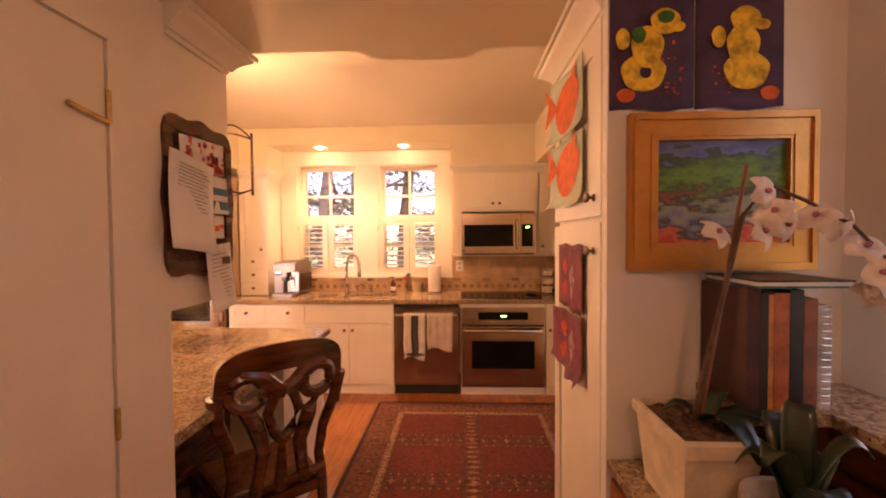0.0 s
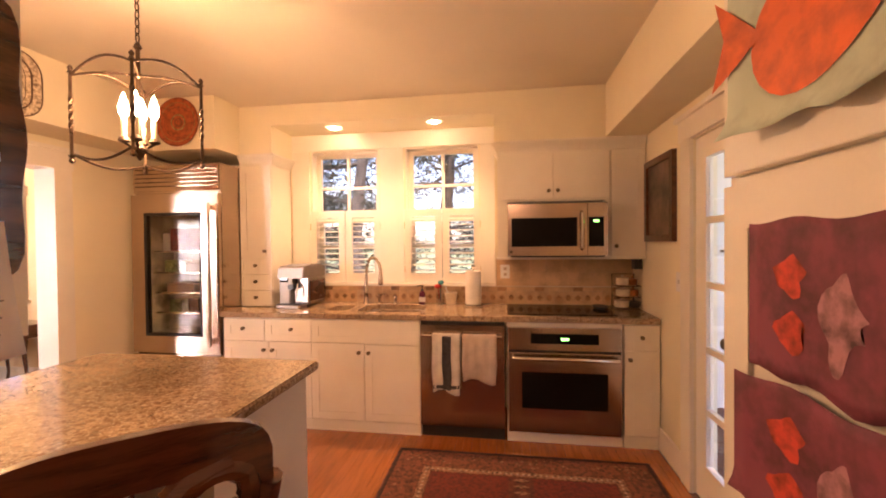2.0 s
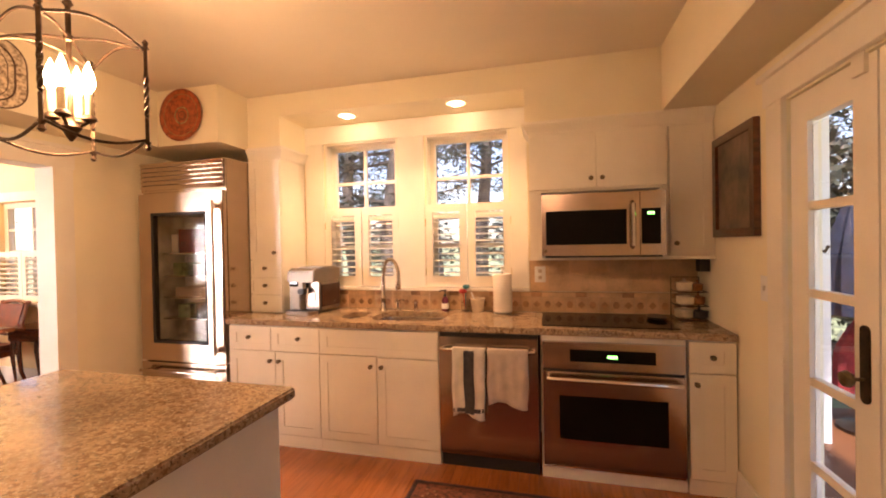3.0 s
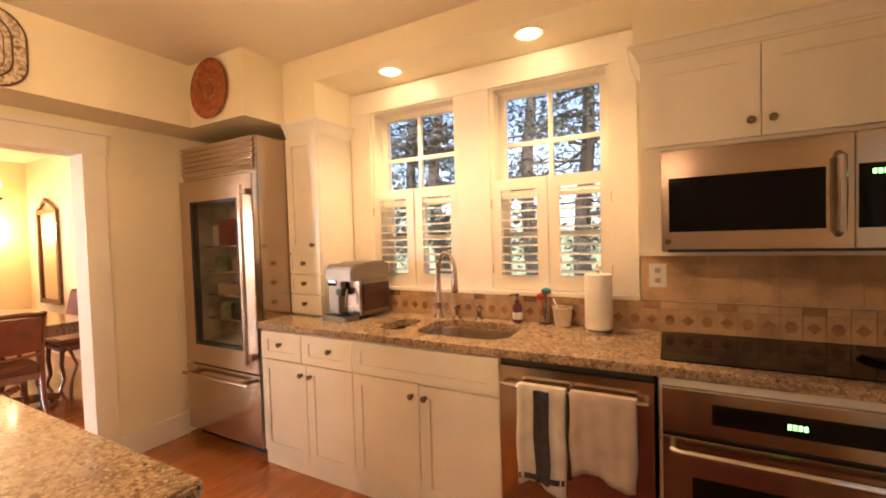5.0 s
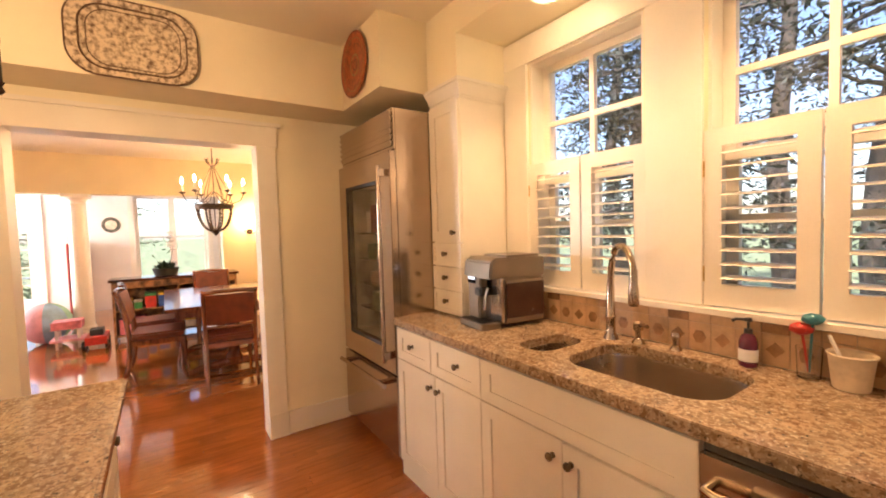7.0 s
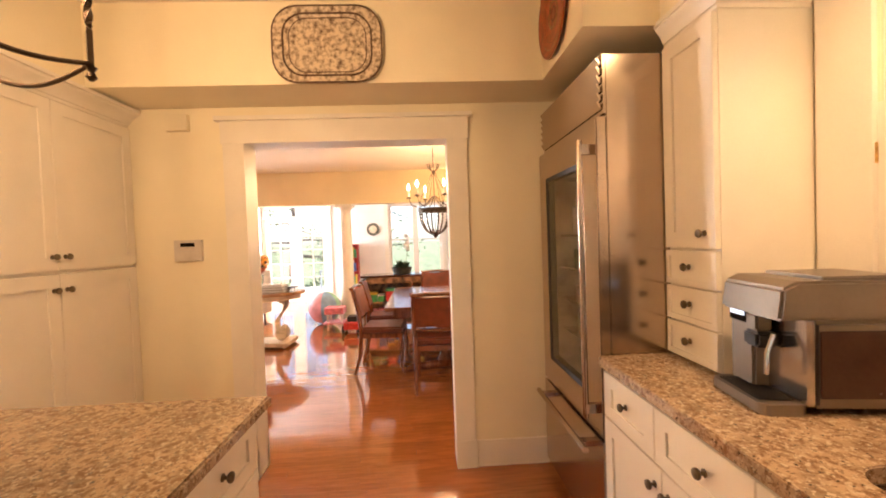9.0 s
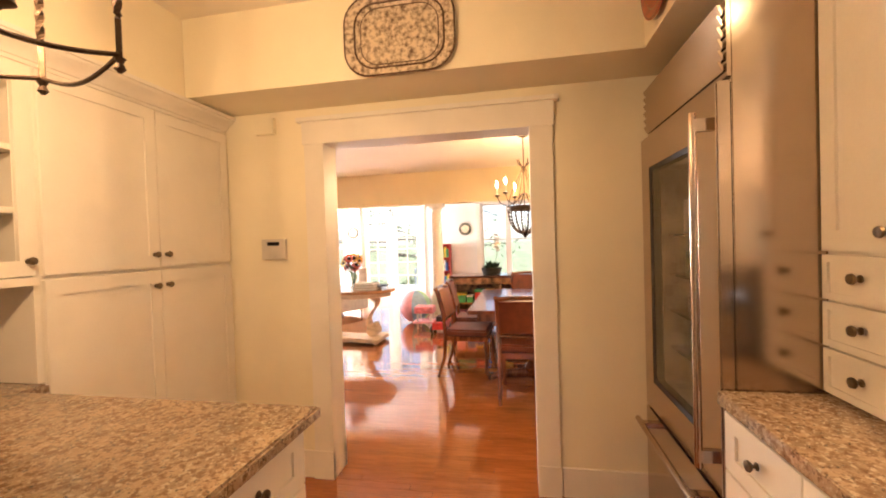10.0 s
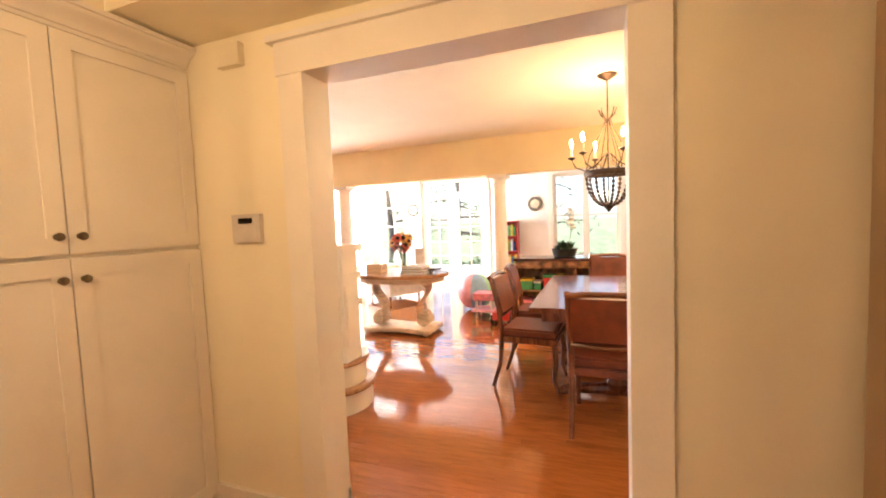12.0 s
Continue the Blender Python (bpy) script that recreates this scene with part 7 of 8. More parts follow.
column(-8.11, 2.70)
column(-8.11, -0.12)


def scroll_table():
    cx, cy = -6.5, 1.76
    t = thing("scroll_table", (cx, cy, 0), "limed wooden oval table on carved scroll legs and platform", "table")
    out = [(cx + 0.42 * math.cos(a), cy + 0.64 * math.sin(a)) for a in [i * 2 * math.pi / 40 for i in range(40)]]
    bm = bmesh.new()
    plate(bm, out, [], 0.725, 0.765)
    part("tabletop", bm, WOODTOP, t, bevel=0.01)
    bm = bmesh.new()
    plate(bm, [(cx + (x - cx) * 0.9, cy + (y - cy) * 0.9) for x, y in out], [], 0.66, 0.724)
    part("apron", bm, PALEWOOD, t)
    bm = bmesh.new()
    plate(bm, [(cx - 0.22, cy - 0.46), (cx + 0.22, cy - 0.46), (cx + 0.26, cy - 0.40), (cx + 0.18, cy), (cx + 0.26, cy + 0.40), (cx + 0.22, cy + 0.46), (cx - 0.22, cy + 0.46), (cx - 0.26, cy + 0.4), (cx - 0.18, cy), (cx - 0.26, cy - 0.4)], [], 0.03, 0.085)
    part("platform", bm, PALEWOOD, t, bevel=0.008)
    for sx in (-1, 1):
        for sy in (-1, 1):
            bm = bmesh.new()
            bmesh.ops.create_icosphere(bm, subdivisions=2, radius=0.032)
            for v in bm.verts:
                v.co = Vector((cx + sx * 0.2 + v.co.x, cy + sy * 0.4 + v.co.y, 0.025 + v.co.z * 0.75))
            part("foot", bm, PALEWOOD, t, smooth=True)
    for sy in (-1, 1):
        pts = [(0.30, 0.66), (0.38, 0.60), (0.37, 0.52), (0.29, 0.42), (0.24, 0.33), (0.26, 0.22), (0.32, 0.17), (0.37, 0.2), (0.36, 0.26), (0.31, 0.27)]
        bm = bmesh.new()
        rings = []
        for i, (dy, z) in enumerate(pts):
            w = 0.052 - 0.025 * max(0, i - 6) / 3
            rings.append(ring_verts(bm, Vector((cx, cy + sy * dy, z)), Vector((1.9, 0, 0)), Vector((0, 0.7, 0.7)) if i < 5 else Vector((0, 0.5, 0.85)), w, 8, 0.4))
        skin(bm, rings)
        part("scroll_leg", bm, PALEWOOD, t, smooth=True)
        bm = bmesh.new()
        lathe(bm, [(0.075, -0.1), (0.085, -0.09), (0.085, 0.09), (0.075, 0.1)], (cx, cy + sy * 0.315, 0.175), 18, "x")
        part("scroll_foot", bm, PALEWOOD, t, smooth=True)


WOODTOP = mat("honey_wood", (0.42, 0.22, 0.10), 0.25, 0, 0.2, 5, 0.05, 60, (1, 8, 1), coat=0.3)
scroll_table()


def bouquet():
    c = Vector((-6.68, 1.72, 0.766))
    t = thing("flower_vase", c, "glass vase of sunflowers and orange flowers on the oval table", "flowers")
    bm = bmesh.new()
    lathe(bm, [(0.05, 0), (0.055, 0.005), (0.045, 0.06), (0.06, 0.2), (0.07, 0.22), (0.066, 0.22), (0.056, 0.19), (0.04, 0.06), (0.045, 0.012)], c, 20)
    part("vase", bm, clear_glass("vase_glass", (0.8, 0.9, 0.85)), t, smooth=True)
    rng = random.Random(21)
    stemm = mat("flower_stem", (0.06, 0.12, 0.03), 0.6, 0, 0.3, 20)
    pm = [mat("sunflower_petal", (0.75, 0.33, 0.02), 0.6, 0, 0.2, 20), mat("orange_petal", (0.62, 0.10, 0.03), 0.6, 0, 0.2, 20), mat("rust_petal", (0.35, 0.05, 0.03), 0.6, 0, 0.2, 20)]
    dark = mat("flower_disc", (0.05, 0.025, 0.012), 0.9, 0, 0.3, 90)
    for k in range(16):
        a, r = rng.uniform(0, 6.28), rng.uniform(0.03, 0.19)
        head = c + Vector((r * math.cos(a), r * math.sin(a), rng.uniform(0.29, 0.46)))
        bm = bmesh.new()
        tube(bm, [c + Vector((0.01 * math.cos(a), 0.01 * math.sin(a), 0.05)), c + Vector((0.3 * r * math.cos(a), 0.3 * r * math.sin(a), 0.22)), head], 0.004, 5)
        st = part("flower_stem", bm, stemm, t)
        bm = bmesh.new()
        out = Vector((math.cos(a) * 0.7 + 0.6, math.sin(a) * 0.7 + 0.3, 0.35)).normalized()
        R = out.to_track_quat("Z", "Y").to_matrix().to_4x4()
        size = rng.uniform(0.055, 0.085)
        for j in range(14):
            q = 2 * math.pi * j / 14
            L = size * rng.uniform(0.85, 1.1)
            vs = [Vector((0.3 * L, 0, 0.004)), Vector((0.65 * L, 0.16 * L, 0.01)), Vector((L, 0, 0.0)), Vector((0.65 * L, -0.16 * L, 0.01))]
            bm.faces.new([bm.verts.new(Matrix.Rotation(q, 4, "Z") @ v) for v in vs])
        turn(bm, Matrix.Translation(head) @ R)
        part("blossom", bm, pm[k % 3], st)
        bm = bmesh.new()
        lathe(bm, [(size * 0.34, -0.004), (size * 0.32, 0.008), (size * 0.1, 0.012)], (0, 0, 0), 12)
        turn(bm, Matrix.Translation(head) @ R)
        part("flower_disc", bm, dark, st)
    leafm = mat("bouquet_leaf", (0.05, 0.10, 0.03), 0.6, 0, 0.3, 20)
    bm = bmesh.new()
    for k in range(40):
        a, r, z = rng.uniform(0, 6.28), rng.uniform(0.05, 0.17), rng.uniform(0.2, 0.36)
        p = c + Vector((r * math.cos(a), r * math.sin(a), z))
        d = Vector((math.cos(a), math.sin(a), rng.uniform(-0.4, 0.6))) * rng.uniform(0.05, 0.08)
        s = Vector((-math.sin(a), math.cos(a), 0)) * 0.018
        bm.faces.new([bm.verts.new(v) for v in (p, p + d * 0.5 + s, p + d, p + d * 0.5 - s)])
    part("foliage", bm, leafm, t, "green leaves")
    # books and a tray on the table
    z = 0.766
    cols = [(0.45, 0.40, 0.33), (0.12, 0.10, 0.09), (0.50, 0.46, 0.40)]
    for i, col in enumerate(cols):
        m = mat("table_book_" + "abc"[i], col, 0.5, 0, 0.15, 20)
        b = thing("book", (-6.4, 2.02, z), "large flat art book stacked on the oval table", "book", "stacked art books")
        part("cover", B(-6.53, -6.27, 1.86 + i * 0.015, 2.2 - i * 0.02, z, z + 0.004), m, b)
        part("page_block", B(-6.527, -6.275, 1.863 + i * 0.015, 2.197 - i * 0.02, z + 0.0042, z + 0.028), PAPER, b)
        part("cover", B(-6.53, -6.27, 1.86 + i * 0.015, 2.2 - i * 0.02, z + 0.0282, z + 0.032), m, b)
        z += 0.033
    b = thing("wooden_box", (-6.5, 1.42, 0.766), "small dark wooden box on the oval table", "box")
    part("box_body", B(-6.58, -6.42, 1.30, 1.52, 0.766, 0.85), PALEWOOD, b, bevel=0.005)
    part("lid", B(-6.585, -6.415, 1.295, 1.525, 0.851, 0.875), PALEWOOD, b, bevel=0.005)
    b = thing("black_tray", (-6.45, 2.24, 0.766), "small black stand near the table edge", "stand")
    bm = bmesh.new()
    for y in (2.22, 2.3):
        tube(bm, [(-6.5, y, 0.767), (-6.5, y, 0.81), (-6.38, y, 0.81), (-6.38, y, 0.767)], 0.006, 6)
    part("wire_legs", bm, BLACK, b)
    part("tray", B(-6.53, -6.35, 2.2, 2.32, 0.811, 0.825), BLACK, b, bevel=0.003)


bouquet()


def sideboard_console():
    x0, x1, y0, y1 = -7.62, -7.22, 3.10, 4.62
    t = thing("console_cabinet", (-7.4, 3.8, 0), "long wooden console with a dark top and open toy shelves", "console")
    part("top", B(x0 - 0.02, x1 + 0.02, y0 - 0.03, y1 + 0.03, 0.83, 0.865), MAHOG, t, bevel=0.008)
    for y in (y0, (y0 + y1) / 2 - 0.015, y1 - 0.03):
        part("upright", B(x0, x1, y, y + 0.03, 0.0, 0.829), CONSOLE, t)
    part("back_panel", B(x0, x0 + 0.015, y0 + 0.03, y1 - 0.03, 0.1, 0.829), CONSOLE, t)
    for z in (0.08, 0.42):
        for a, b in ((y0 + 0.031, (y0 + y1) / 2 - 0.016), ((y0 + y1) / 2 + 0.016, y1 - 0.031)):
            part("shelf", B(x0 + 0.016, x1 - 0.005, a, b, z, z + 0.022), CONSOLE, t)
    for a, b in ((y0 + 0.031, (y0 + y1) / 2 - 0.016), ((y0 + y1) / 2 + 0.016, y1 - 0.031)):
        part("carved_apron", B(x1 - 0.022, x1 - 0.004, a, b, 0.735, 0.828), CONSOLE, t, bevel=0.006)
    rng = random.Random(5)
    names = [("red", (0.55, 0.04, 0.03)), ("blue", (0.04, 0.12, 0.42)), ("green", (0.06, 0.30, 0.10)), ("yellow", (0.65, 0.45, 0.04)), ("white", (0.7, 0.68, 0.65)), ("pink", (0.7, 0.22, 0.28))]
    ms = {n: mat(n + "_toy_plastic", c, 0.4, 0, 0.15, 15) for n, c in names}
    for z in (0.1035, 0.4435):
        y = y0 + 0.06
        while y < y1 - 0.2:
            w, h = rng.uniform(0.08, 0.16), rng.uniform(0.1, 0.24)
            if not (y < (y0 + y1) / 2 + 0.02 and y + w > (y0 + y1) / 2 - 0.02):
                n = rng.choice(names)[0]
                b = thing("toy_box", (x1 - 0.15, y + w / 2, z), n + " toy tub with a lid on the console shelf", "toy", "toys on the console")
                part("tub", B(x1 - 0.25, x1 - 0.04, y, y + w, z, z + h * 0.8), ms[n], b, bevel=0.01)
                part("lid", B(x1 - 0.255, x1 - 0.035, y - 0.004, y + w + 0.004, z + h * 0.8 + 0.001, z + h), ms[rng.choice(names)[0]], b, bevel=0.006)
            y += w + rng.uniform(0.015, 0.05)
    return ms


CONSOLE = mat("console_wood", (0.30, 0.15, 0.06), 0.4, 0, 0.4, 10, 0.2, 60)
TOYS = sideboard_console()


def pot_plant():
    c = Vector((-7.42, 3.72, 0.866))
    t = thing("house_plant", c, "dark trough with a leafy plant and orchid stem on the console", "plant")
    bm = bmesh.new()
    lathe(bm, [(0.12, 0), (0.14, 0.01), (0.165, 0.1), (0.17, 0.11), (0.15, 0.105), (0.13, 0.06)], c, 20)
    part("pot", bm, mat("dark_pot", (0.03, 0.032, 0.026), 0.5, 0, 0.3, 15), t, smooth=True)
    rng = random.Random(8)
    bm = bmesh.new()
    for k in range(90):
        a, el = rng.uniform(0, 6.28), rng.uniform(0.15, 1.3)
        L = rng.uniform(0.1, 0.2)
        d = Vector((math.cos(a) * math.cos(el), math.sin(a) * math.cos(el), math.sin(el)))
        p = c + Vector((rng.uniform(-0.08, 0.08), rng.uniform(-0.08, 0.08), 0.08))
        s = Vector((-math.sin(a), math.cos(a), 0)) * 0.02
        m1, m2 = p + d * (L * 0.5) + Vector((0, 0, 0.02)), p + d * L - Vector((0, 0, 0.02))
        bm.faces.new([bm.verts.new(v) for v in (p, m1 + s, m2, m1 - s)])
    part("leaves", bm, mat("house_plant_leaf", (0.03, 0.06, 0.03), 0.5, 0, 0.3, 20), t, "dense dark green leaves")
    bm = bmesh.new()
    tube(bm, [c + Vector((0, 0.05, 0.1)), c + Vector((0.0, 0.1, 0.4)), c + Vector((0.0, 0.06, 0.6))], 0.005, 5)
    part("stem", bm, mat("pale_stem", (0.2, 0.2, 0.12), 0.6), t)
    bm = bmesh.new()
    for k in range(7):
        s = bmesh.ops.create_icosphere(bm, subdivisions=1, radius=rng.uniform(0.02, 0.035))
        for v in s["verts"]:
            v.co = v.co * (1 + 0.3 * noise.noise(v.co * 60)) + c + Vector((rng.uniform(-0.05, 0.05), 0.08 + rng.uniform(-0.06, 0.06), 0.62 - k * 0.04))
    part("blossoms", bm, PAPER, t, "pale blossoms")


pot_plant()


def toys_on_floor():
    c = Vector((-7.95, 2.32, 0.28))
    t = thing("beach_ball", (c.x, c.y, 0), "large soft ball with pastel pink, blue and green panels", "ball")
    panels = ["blue", "green", "white", "pink", "blue", "pink"]
    for k, n in enumerate(panels):
        bm = bmesh.new()
        rows = []
        for j in range(13):
            ph = math.pi * j / 12
            rows.append([bm.verts.new(c + 0.28 * Vector((math.sin(ph) * math.cos((k + i / 5) * math.pi / 3), math.sin(ph) * math.sin((k + i / 5) * math.pi / 3), math.cos(ph)))) for i in range(6)])
        for a, b in zip(rows, rows[1:]):
            for i in range(5):
                bm.faces.new((a[i], a[i + 1], b[i + 1], b[i]))
        part("panel", bm, PASTEL[n], t, n + " panel", smooth=True)
    t = thing("toy_bin", (-7.45, 2.62, 0), "pink and white plastic toy table", "toy")
    part("top", B(-7.60, -7.32, 2.46, 2.76, 0.26, 0.36), TOYS["pink"], t, bevel=0.02)
    for x in (-7.57, -7.37):
        for y in (2.49, 2.71):
            part("leg", B(x, x + 0.03, y, y + 0.03, 0.0, 0.26), PASTEL["white"], t, bevel=0.006)
    part("tray", B(-7.62, -7.30, 2.44, 2.78, 0.1, 0.13), PASTEL["pink"], t, bevel=0.01)
    t = thing("toy_car", (-7.2, 2.93, 0), "red and black ride-on toy car", "toy")
    bm = bmesh.new()
    box(bm, -7.4, -7.0, 2.82, 3.04, 0.07, 0.17)
    part("body", bm, TOYS["red"], t, bevel=0.04)
    part("seat", B(-7.3, -7.12, 2.86, 3.0, 0.171, 0.25), BLACK, t, bevel=0.02)
    for x in (-7.32, -7.08):
        for y in (2.80, 3.03):
            bm = bmesh.new()
            lathe(bm, [(0.05, -0.018), (0.06, -0.014), (0.06, 0.014), (0.05, 0.018)], (x, y, 0.0605), 16, "y")
            part("wheel", bm, BLACK, t, smooth=True)


PASTEL = {n: mat(n + "_pastel", c, 0.5, 0, 0.1, 8) for n, c in (("pink", (0.75, 0.40, 0.50)), ("blue", (0.30, 0.50, 0.70)), ("green", (0.35, 0.65, 0.50)), ("white", (0.75, 0.75, 0.75)), ("yellow", (0.75, 0.65, 0.30)))}
toys_on_floor()


def staircase():
    t = thing("staircase", (-3.95, 2.2, 0), "white staircase foot with rounded wooden treads and boxed newel", "staircase", kind="structure")
    for k in range(6):
        y = 2.38 - 0.27 * k
        part("riser", B(-4.42, -3.315, y - 0.30, y - 0.02, 0.19 * k, 0.19 * k + 0.155), TRIM, t)
        bm = bmesh.new()
        pts = [(-3.314, y - 0.30), (-3.314, y)] + ([(-4.42, y), (-4.42, y - 0.30)] if k < 2 else [(-4.42 - 0.14 * math.sin(a), y - 0.14 + 0.14 * math.cos(a)) for a in [i * math.pi / 10 for i in range(11)]])
        plate(bm, pts, [], 0.19 * k + 0.156, 0.19 * k + 0.19)
        part("tread", bm, WOODTOP, t, "honey-coloured wooden tread", bevel=0.006)
    for r, z in ((0.30, 0.0), (0.255, 0.1905)):
        bm = bmesh.new()
        lathe(bm, [(r, z), (r, z + 0.153)], (-4.42, 2.18, 0), 40)
        part("bullnose_riser", bm, TRIM, t, "rounded white riser", smooth=True)
        bm = bmesh.new()
        lathe(bm, [(r, z + 0.1535), (r + 0.02, z + 0.156), (r + 0.027, z + 0.172), (r + 0.02, z + 0.189), (r, z + 0.1915)], (-4.42, 2.18, 0), 40)
        part("bullnose_tread", bm, WOODTOP, t, "rounded honey-coloured wooden tread", smooth=True)
    n = part("newel", B(-4.46, -4.26, 2.24, 2.42, 0.383, 1.2), TRIM, t, bevel=0.004)
    part("newel_panel", B(-4.43, -4.29, 2.421, 2.426, 0.50, 0.95), TRIM, n, bevel=0.002)
    part("newel_collar", B(-4.475, -4.245, 2.225, 2.435, 1.0, 1.04), TRIM, n, bevel=0.006)
    part("newel_cap", B(-4.49, -4.23, 2.21, 2.45, 1.201, 1.25), TRIM, n, bevel=0.012)


staircase()


def mirror():
    t = thing("wall_mirror", (-7.3, YD, 0.7), "tall mirror in a dark carved arched frame", "mirror")
    x0, x1, z0, z1 = -7.62, -6.98, 0.68, 1.95
    for a, b, c, d in ((x0, x0 + 0.06, z0, z1), (x1 - 0.06, x1, z0, z1), (x0 + 0.06, x1 - 0.06, z0, z0 + 0.06), (x0 + 0.06, x1 - 0.06, z1 - 0.06, z1)):
        part("frame_rail", B(a, b, YD - 0.04, YD - 0.001, c, d), MAHOG, t, bevel=0.008)
    part("glass", B(x0 + 0.061, x1 - 0.061, YD - 0.02, YD - 0.014, z0 + 0.061, z1 - 0.061), mat("mirror_silver", (0.9, 0.9, 0.9), 0.02, 1.0, 0.0, 4), t, "silvered mirror glass")
    bm = bmesh.new()
    tube(bm, [(x0 + 0.03, YD - 0.025, z1), (x0 + 0.15, YD - 0.025, z1 + 0.06), (-7.3, YD - 0.03, z1 + 0.13), (x1 - 0.15, YD - 0.025, z1 + 0.06), (x1 - 0.03, YD - 0.025, z1)], [0.02, 0.025, 0.035, 0.025, 0.02], 8)
    part("crest", bm, MAHOG, t, smooth=True)
    s = thing("wall_sconce", (-8.0, 4.97, 1.45), "iron wall sconce with two lit candles", "sconce")
    bm = bmesh.new()
    lathe(bm, [(0.05, 0), (0.045, 0.012), (0.01, 0.02)], (-8.019, 4.97, 1.48), 14, "x")
    part("back_plate", bm, IRON, s, smooth=True)
    for sy in (-1, 1):
        bm = bmesh.new()
        tube(bm, [(-8.0, 4.97, 1.48), (-7.93, 4.97 + sy * 0.05, 1.44), (-7.9, 4.97 + sy * 0.1, 1.5)], 0.006, 6)
        arm = part("arm", bm, IRON, s, smooth=True)
        bm = bmesh.new()
        lathe(bm, [(0.011, 1.5), (0.011, 1.58), (0.005, 1.585)], (-7.9, 4.97 + sy * 0.1, 0), 10)
        part("candle_sleeve", bm, IVORY, arm, "ivory candle sleeve", smooth=True)
        bm = bmesh.new()
        lathe(bm, [(0.006, 1.586), (0.016, 1.605), (0.015, 1.625), (0.003, 1.66)], (-7.9, 4.97 + sy * 0.1, 0), 10)
        o = part("bulb", bm, BULB, arm, "lit candle bulb", smooth=True)
        o.visible_shadow = False


mirror()


def glazing(name, x, y0, y1, z0, z1, cols, rows, label, axis="x", kind="window", w=0.06, foot=0.06):
    """A white sash with glazing bars in a wall opening."""
    t = thing(name, (x, (y0 + y1) / 2, z0) if axis == "x" else ((y0 + y1) / 2, x, z0), label, kind, kind="structure")

    def bx(bm, d0, d1, u0, u1, a, b):
        return box(bm, x + d0, x + d1, u0, u1, a, b) if axis == "x" else box(bm, u0, u1, x + d0, x + d1, a, b)

    f = bmesh.new()
    bx(f, 0, 0.05, y0, y0 + w, z0, z1)
    bx(f, 0, 0.05, y1 - w, y1, z0, z1)
    bx(f, 0, 0.05, y0 + w, y1 - w, z0, z0 + foot)
    bx(f, 0, 0.05, y0 + w, y1 - w, z1 - 0.06, z1)
    fo = part("window_frame", f, TRIM, t, bevel=0.003)
    cw, rh = (y1 - y0 - 2 * w) / cols, (z1 - z0 - foot - 0.06) / rows
    for i in range(1, cols):
        part("glazing_bar", bx(bmesh.new(), 0.008, 0.042, y0 + w + i * cw - 0.012, y0 + w + i * cw + 0.012, z0 + foot, z1 - 0.06), TRIM, fo)
    for j in range(1, rows):
        part("glazing_bar", bx(bmesh.new(), 0.01, 0.04, y0 + w, y1 - w, z0 + foot + j * rh - 0.012, z0 + foot + j * rh + 0.012), TRIM, fo)
    for i in range(cols):
        for j in range(rows):
            o = part("pane", bx(bmesh.new(), 0.022, 0.026, y0 + w + i * cw, y0 + w + (i + 1) * cw, z0 + foot + j * rh, z0 + foot + (j + 1) * rh), GLASS, fo)
            o.visible_shadow = False
    return t


XG = XF - 0.1
glazing("window_4", XG, -1.575, -0.955, 0.355, 2.295, 2, 4, "tall white living room window with glazing bars")
glazing("window_11", XG, -0.865, -0.245, 0.355, 2.295, 2, 4, "tall white living room window with glazing bars")
struct("trim_mullion", B(XG, XF + 0.015, -0.953, -0.867, 0.352, 2.298), TRIM, "white post between the living room windows", "window trim")
glazing("window_5", XG, 3.25, 3.9, 0.55, 2.3, 1, 2, "large white living room window")
glazing("window_6", XG, 3.9, 4.55, 0.55, 2.3, 1, 2, "large white living room window")
glazing("window_7", XG, 4.75, 5.95, 0.55, 2.3, 2, 2, "large white living room window")
glazing("door_3", XG, 0.245, 0.985, 0.01, 1.99, 2, 5, "white glazed garden door with small panes", kind="door", w=0.135, foot=0.25)
glazing("door_4", XG, 0.99, 1.775, 0.01, 1.99, 2, 5, "white glazed garden door with small panes", kind="door", w=0.14, foot=0.25)
glazing("window_8", XG, 0.2, 1.82, 2.01, 2.35, 4, 1, "white transom window over the garden doors")
glazing("window_9", YD + 0.1, -5.95, -5.10, 0.9, 2.0, 2, 4, "white dining room window with glazing bars", "y")
# Unseen window, added as the opening for the living room fill lamp.
glazing("window_10", YS - 0.1, -10.2, -8.3, 0.4, 2.3, 4, 3, "wide white living room window, added out of view for light", "y")
bm = bmesh.new()
for a, b in ((0.192, 0.243), (1.777, 1.828)):
    box(bm, XG - 0.02, XG + 0.06, a, b, 0.0, 1.99)
struct("trim_far_door", bm, TRIM, "white side posts of the garden doors", "door trim")
for y0, y1, z0, z1, tw in ((-1.58, -0.24, 0.35, 2.30, 0.07), (0.19, 1.83, 0, 2.36, 0.035), (3.25, 4.55, 0.55, 2.3, 0.1)):
    bm = bmesh.new()
    box(bm, XF, XF + 0.02, y0 - tw, y0, z0, z1)
    box(bm, XF, XF + 0.02, y1, y1 + tw, z0, z1)
    box(bm, XF, XF + 0.025, y0 - tw - 0.01, y1 + tw + 0.01, z1, z1 + 0.11)
    struct("trim_far", bm, TRIM, "flat white trim round the living room openings", "window trim", bevel=0.004)
bm = bmesh.new()
for a, b in ((-6.04, -5.95), (-5.10, -5.01)):
    box(bm, a, b, YD - 0.02, YD, 0.9, 2.0)
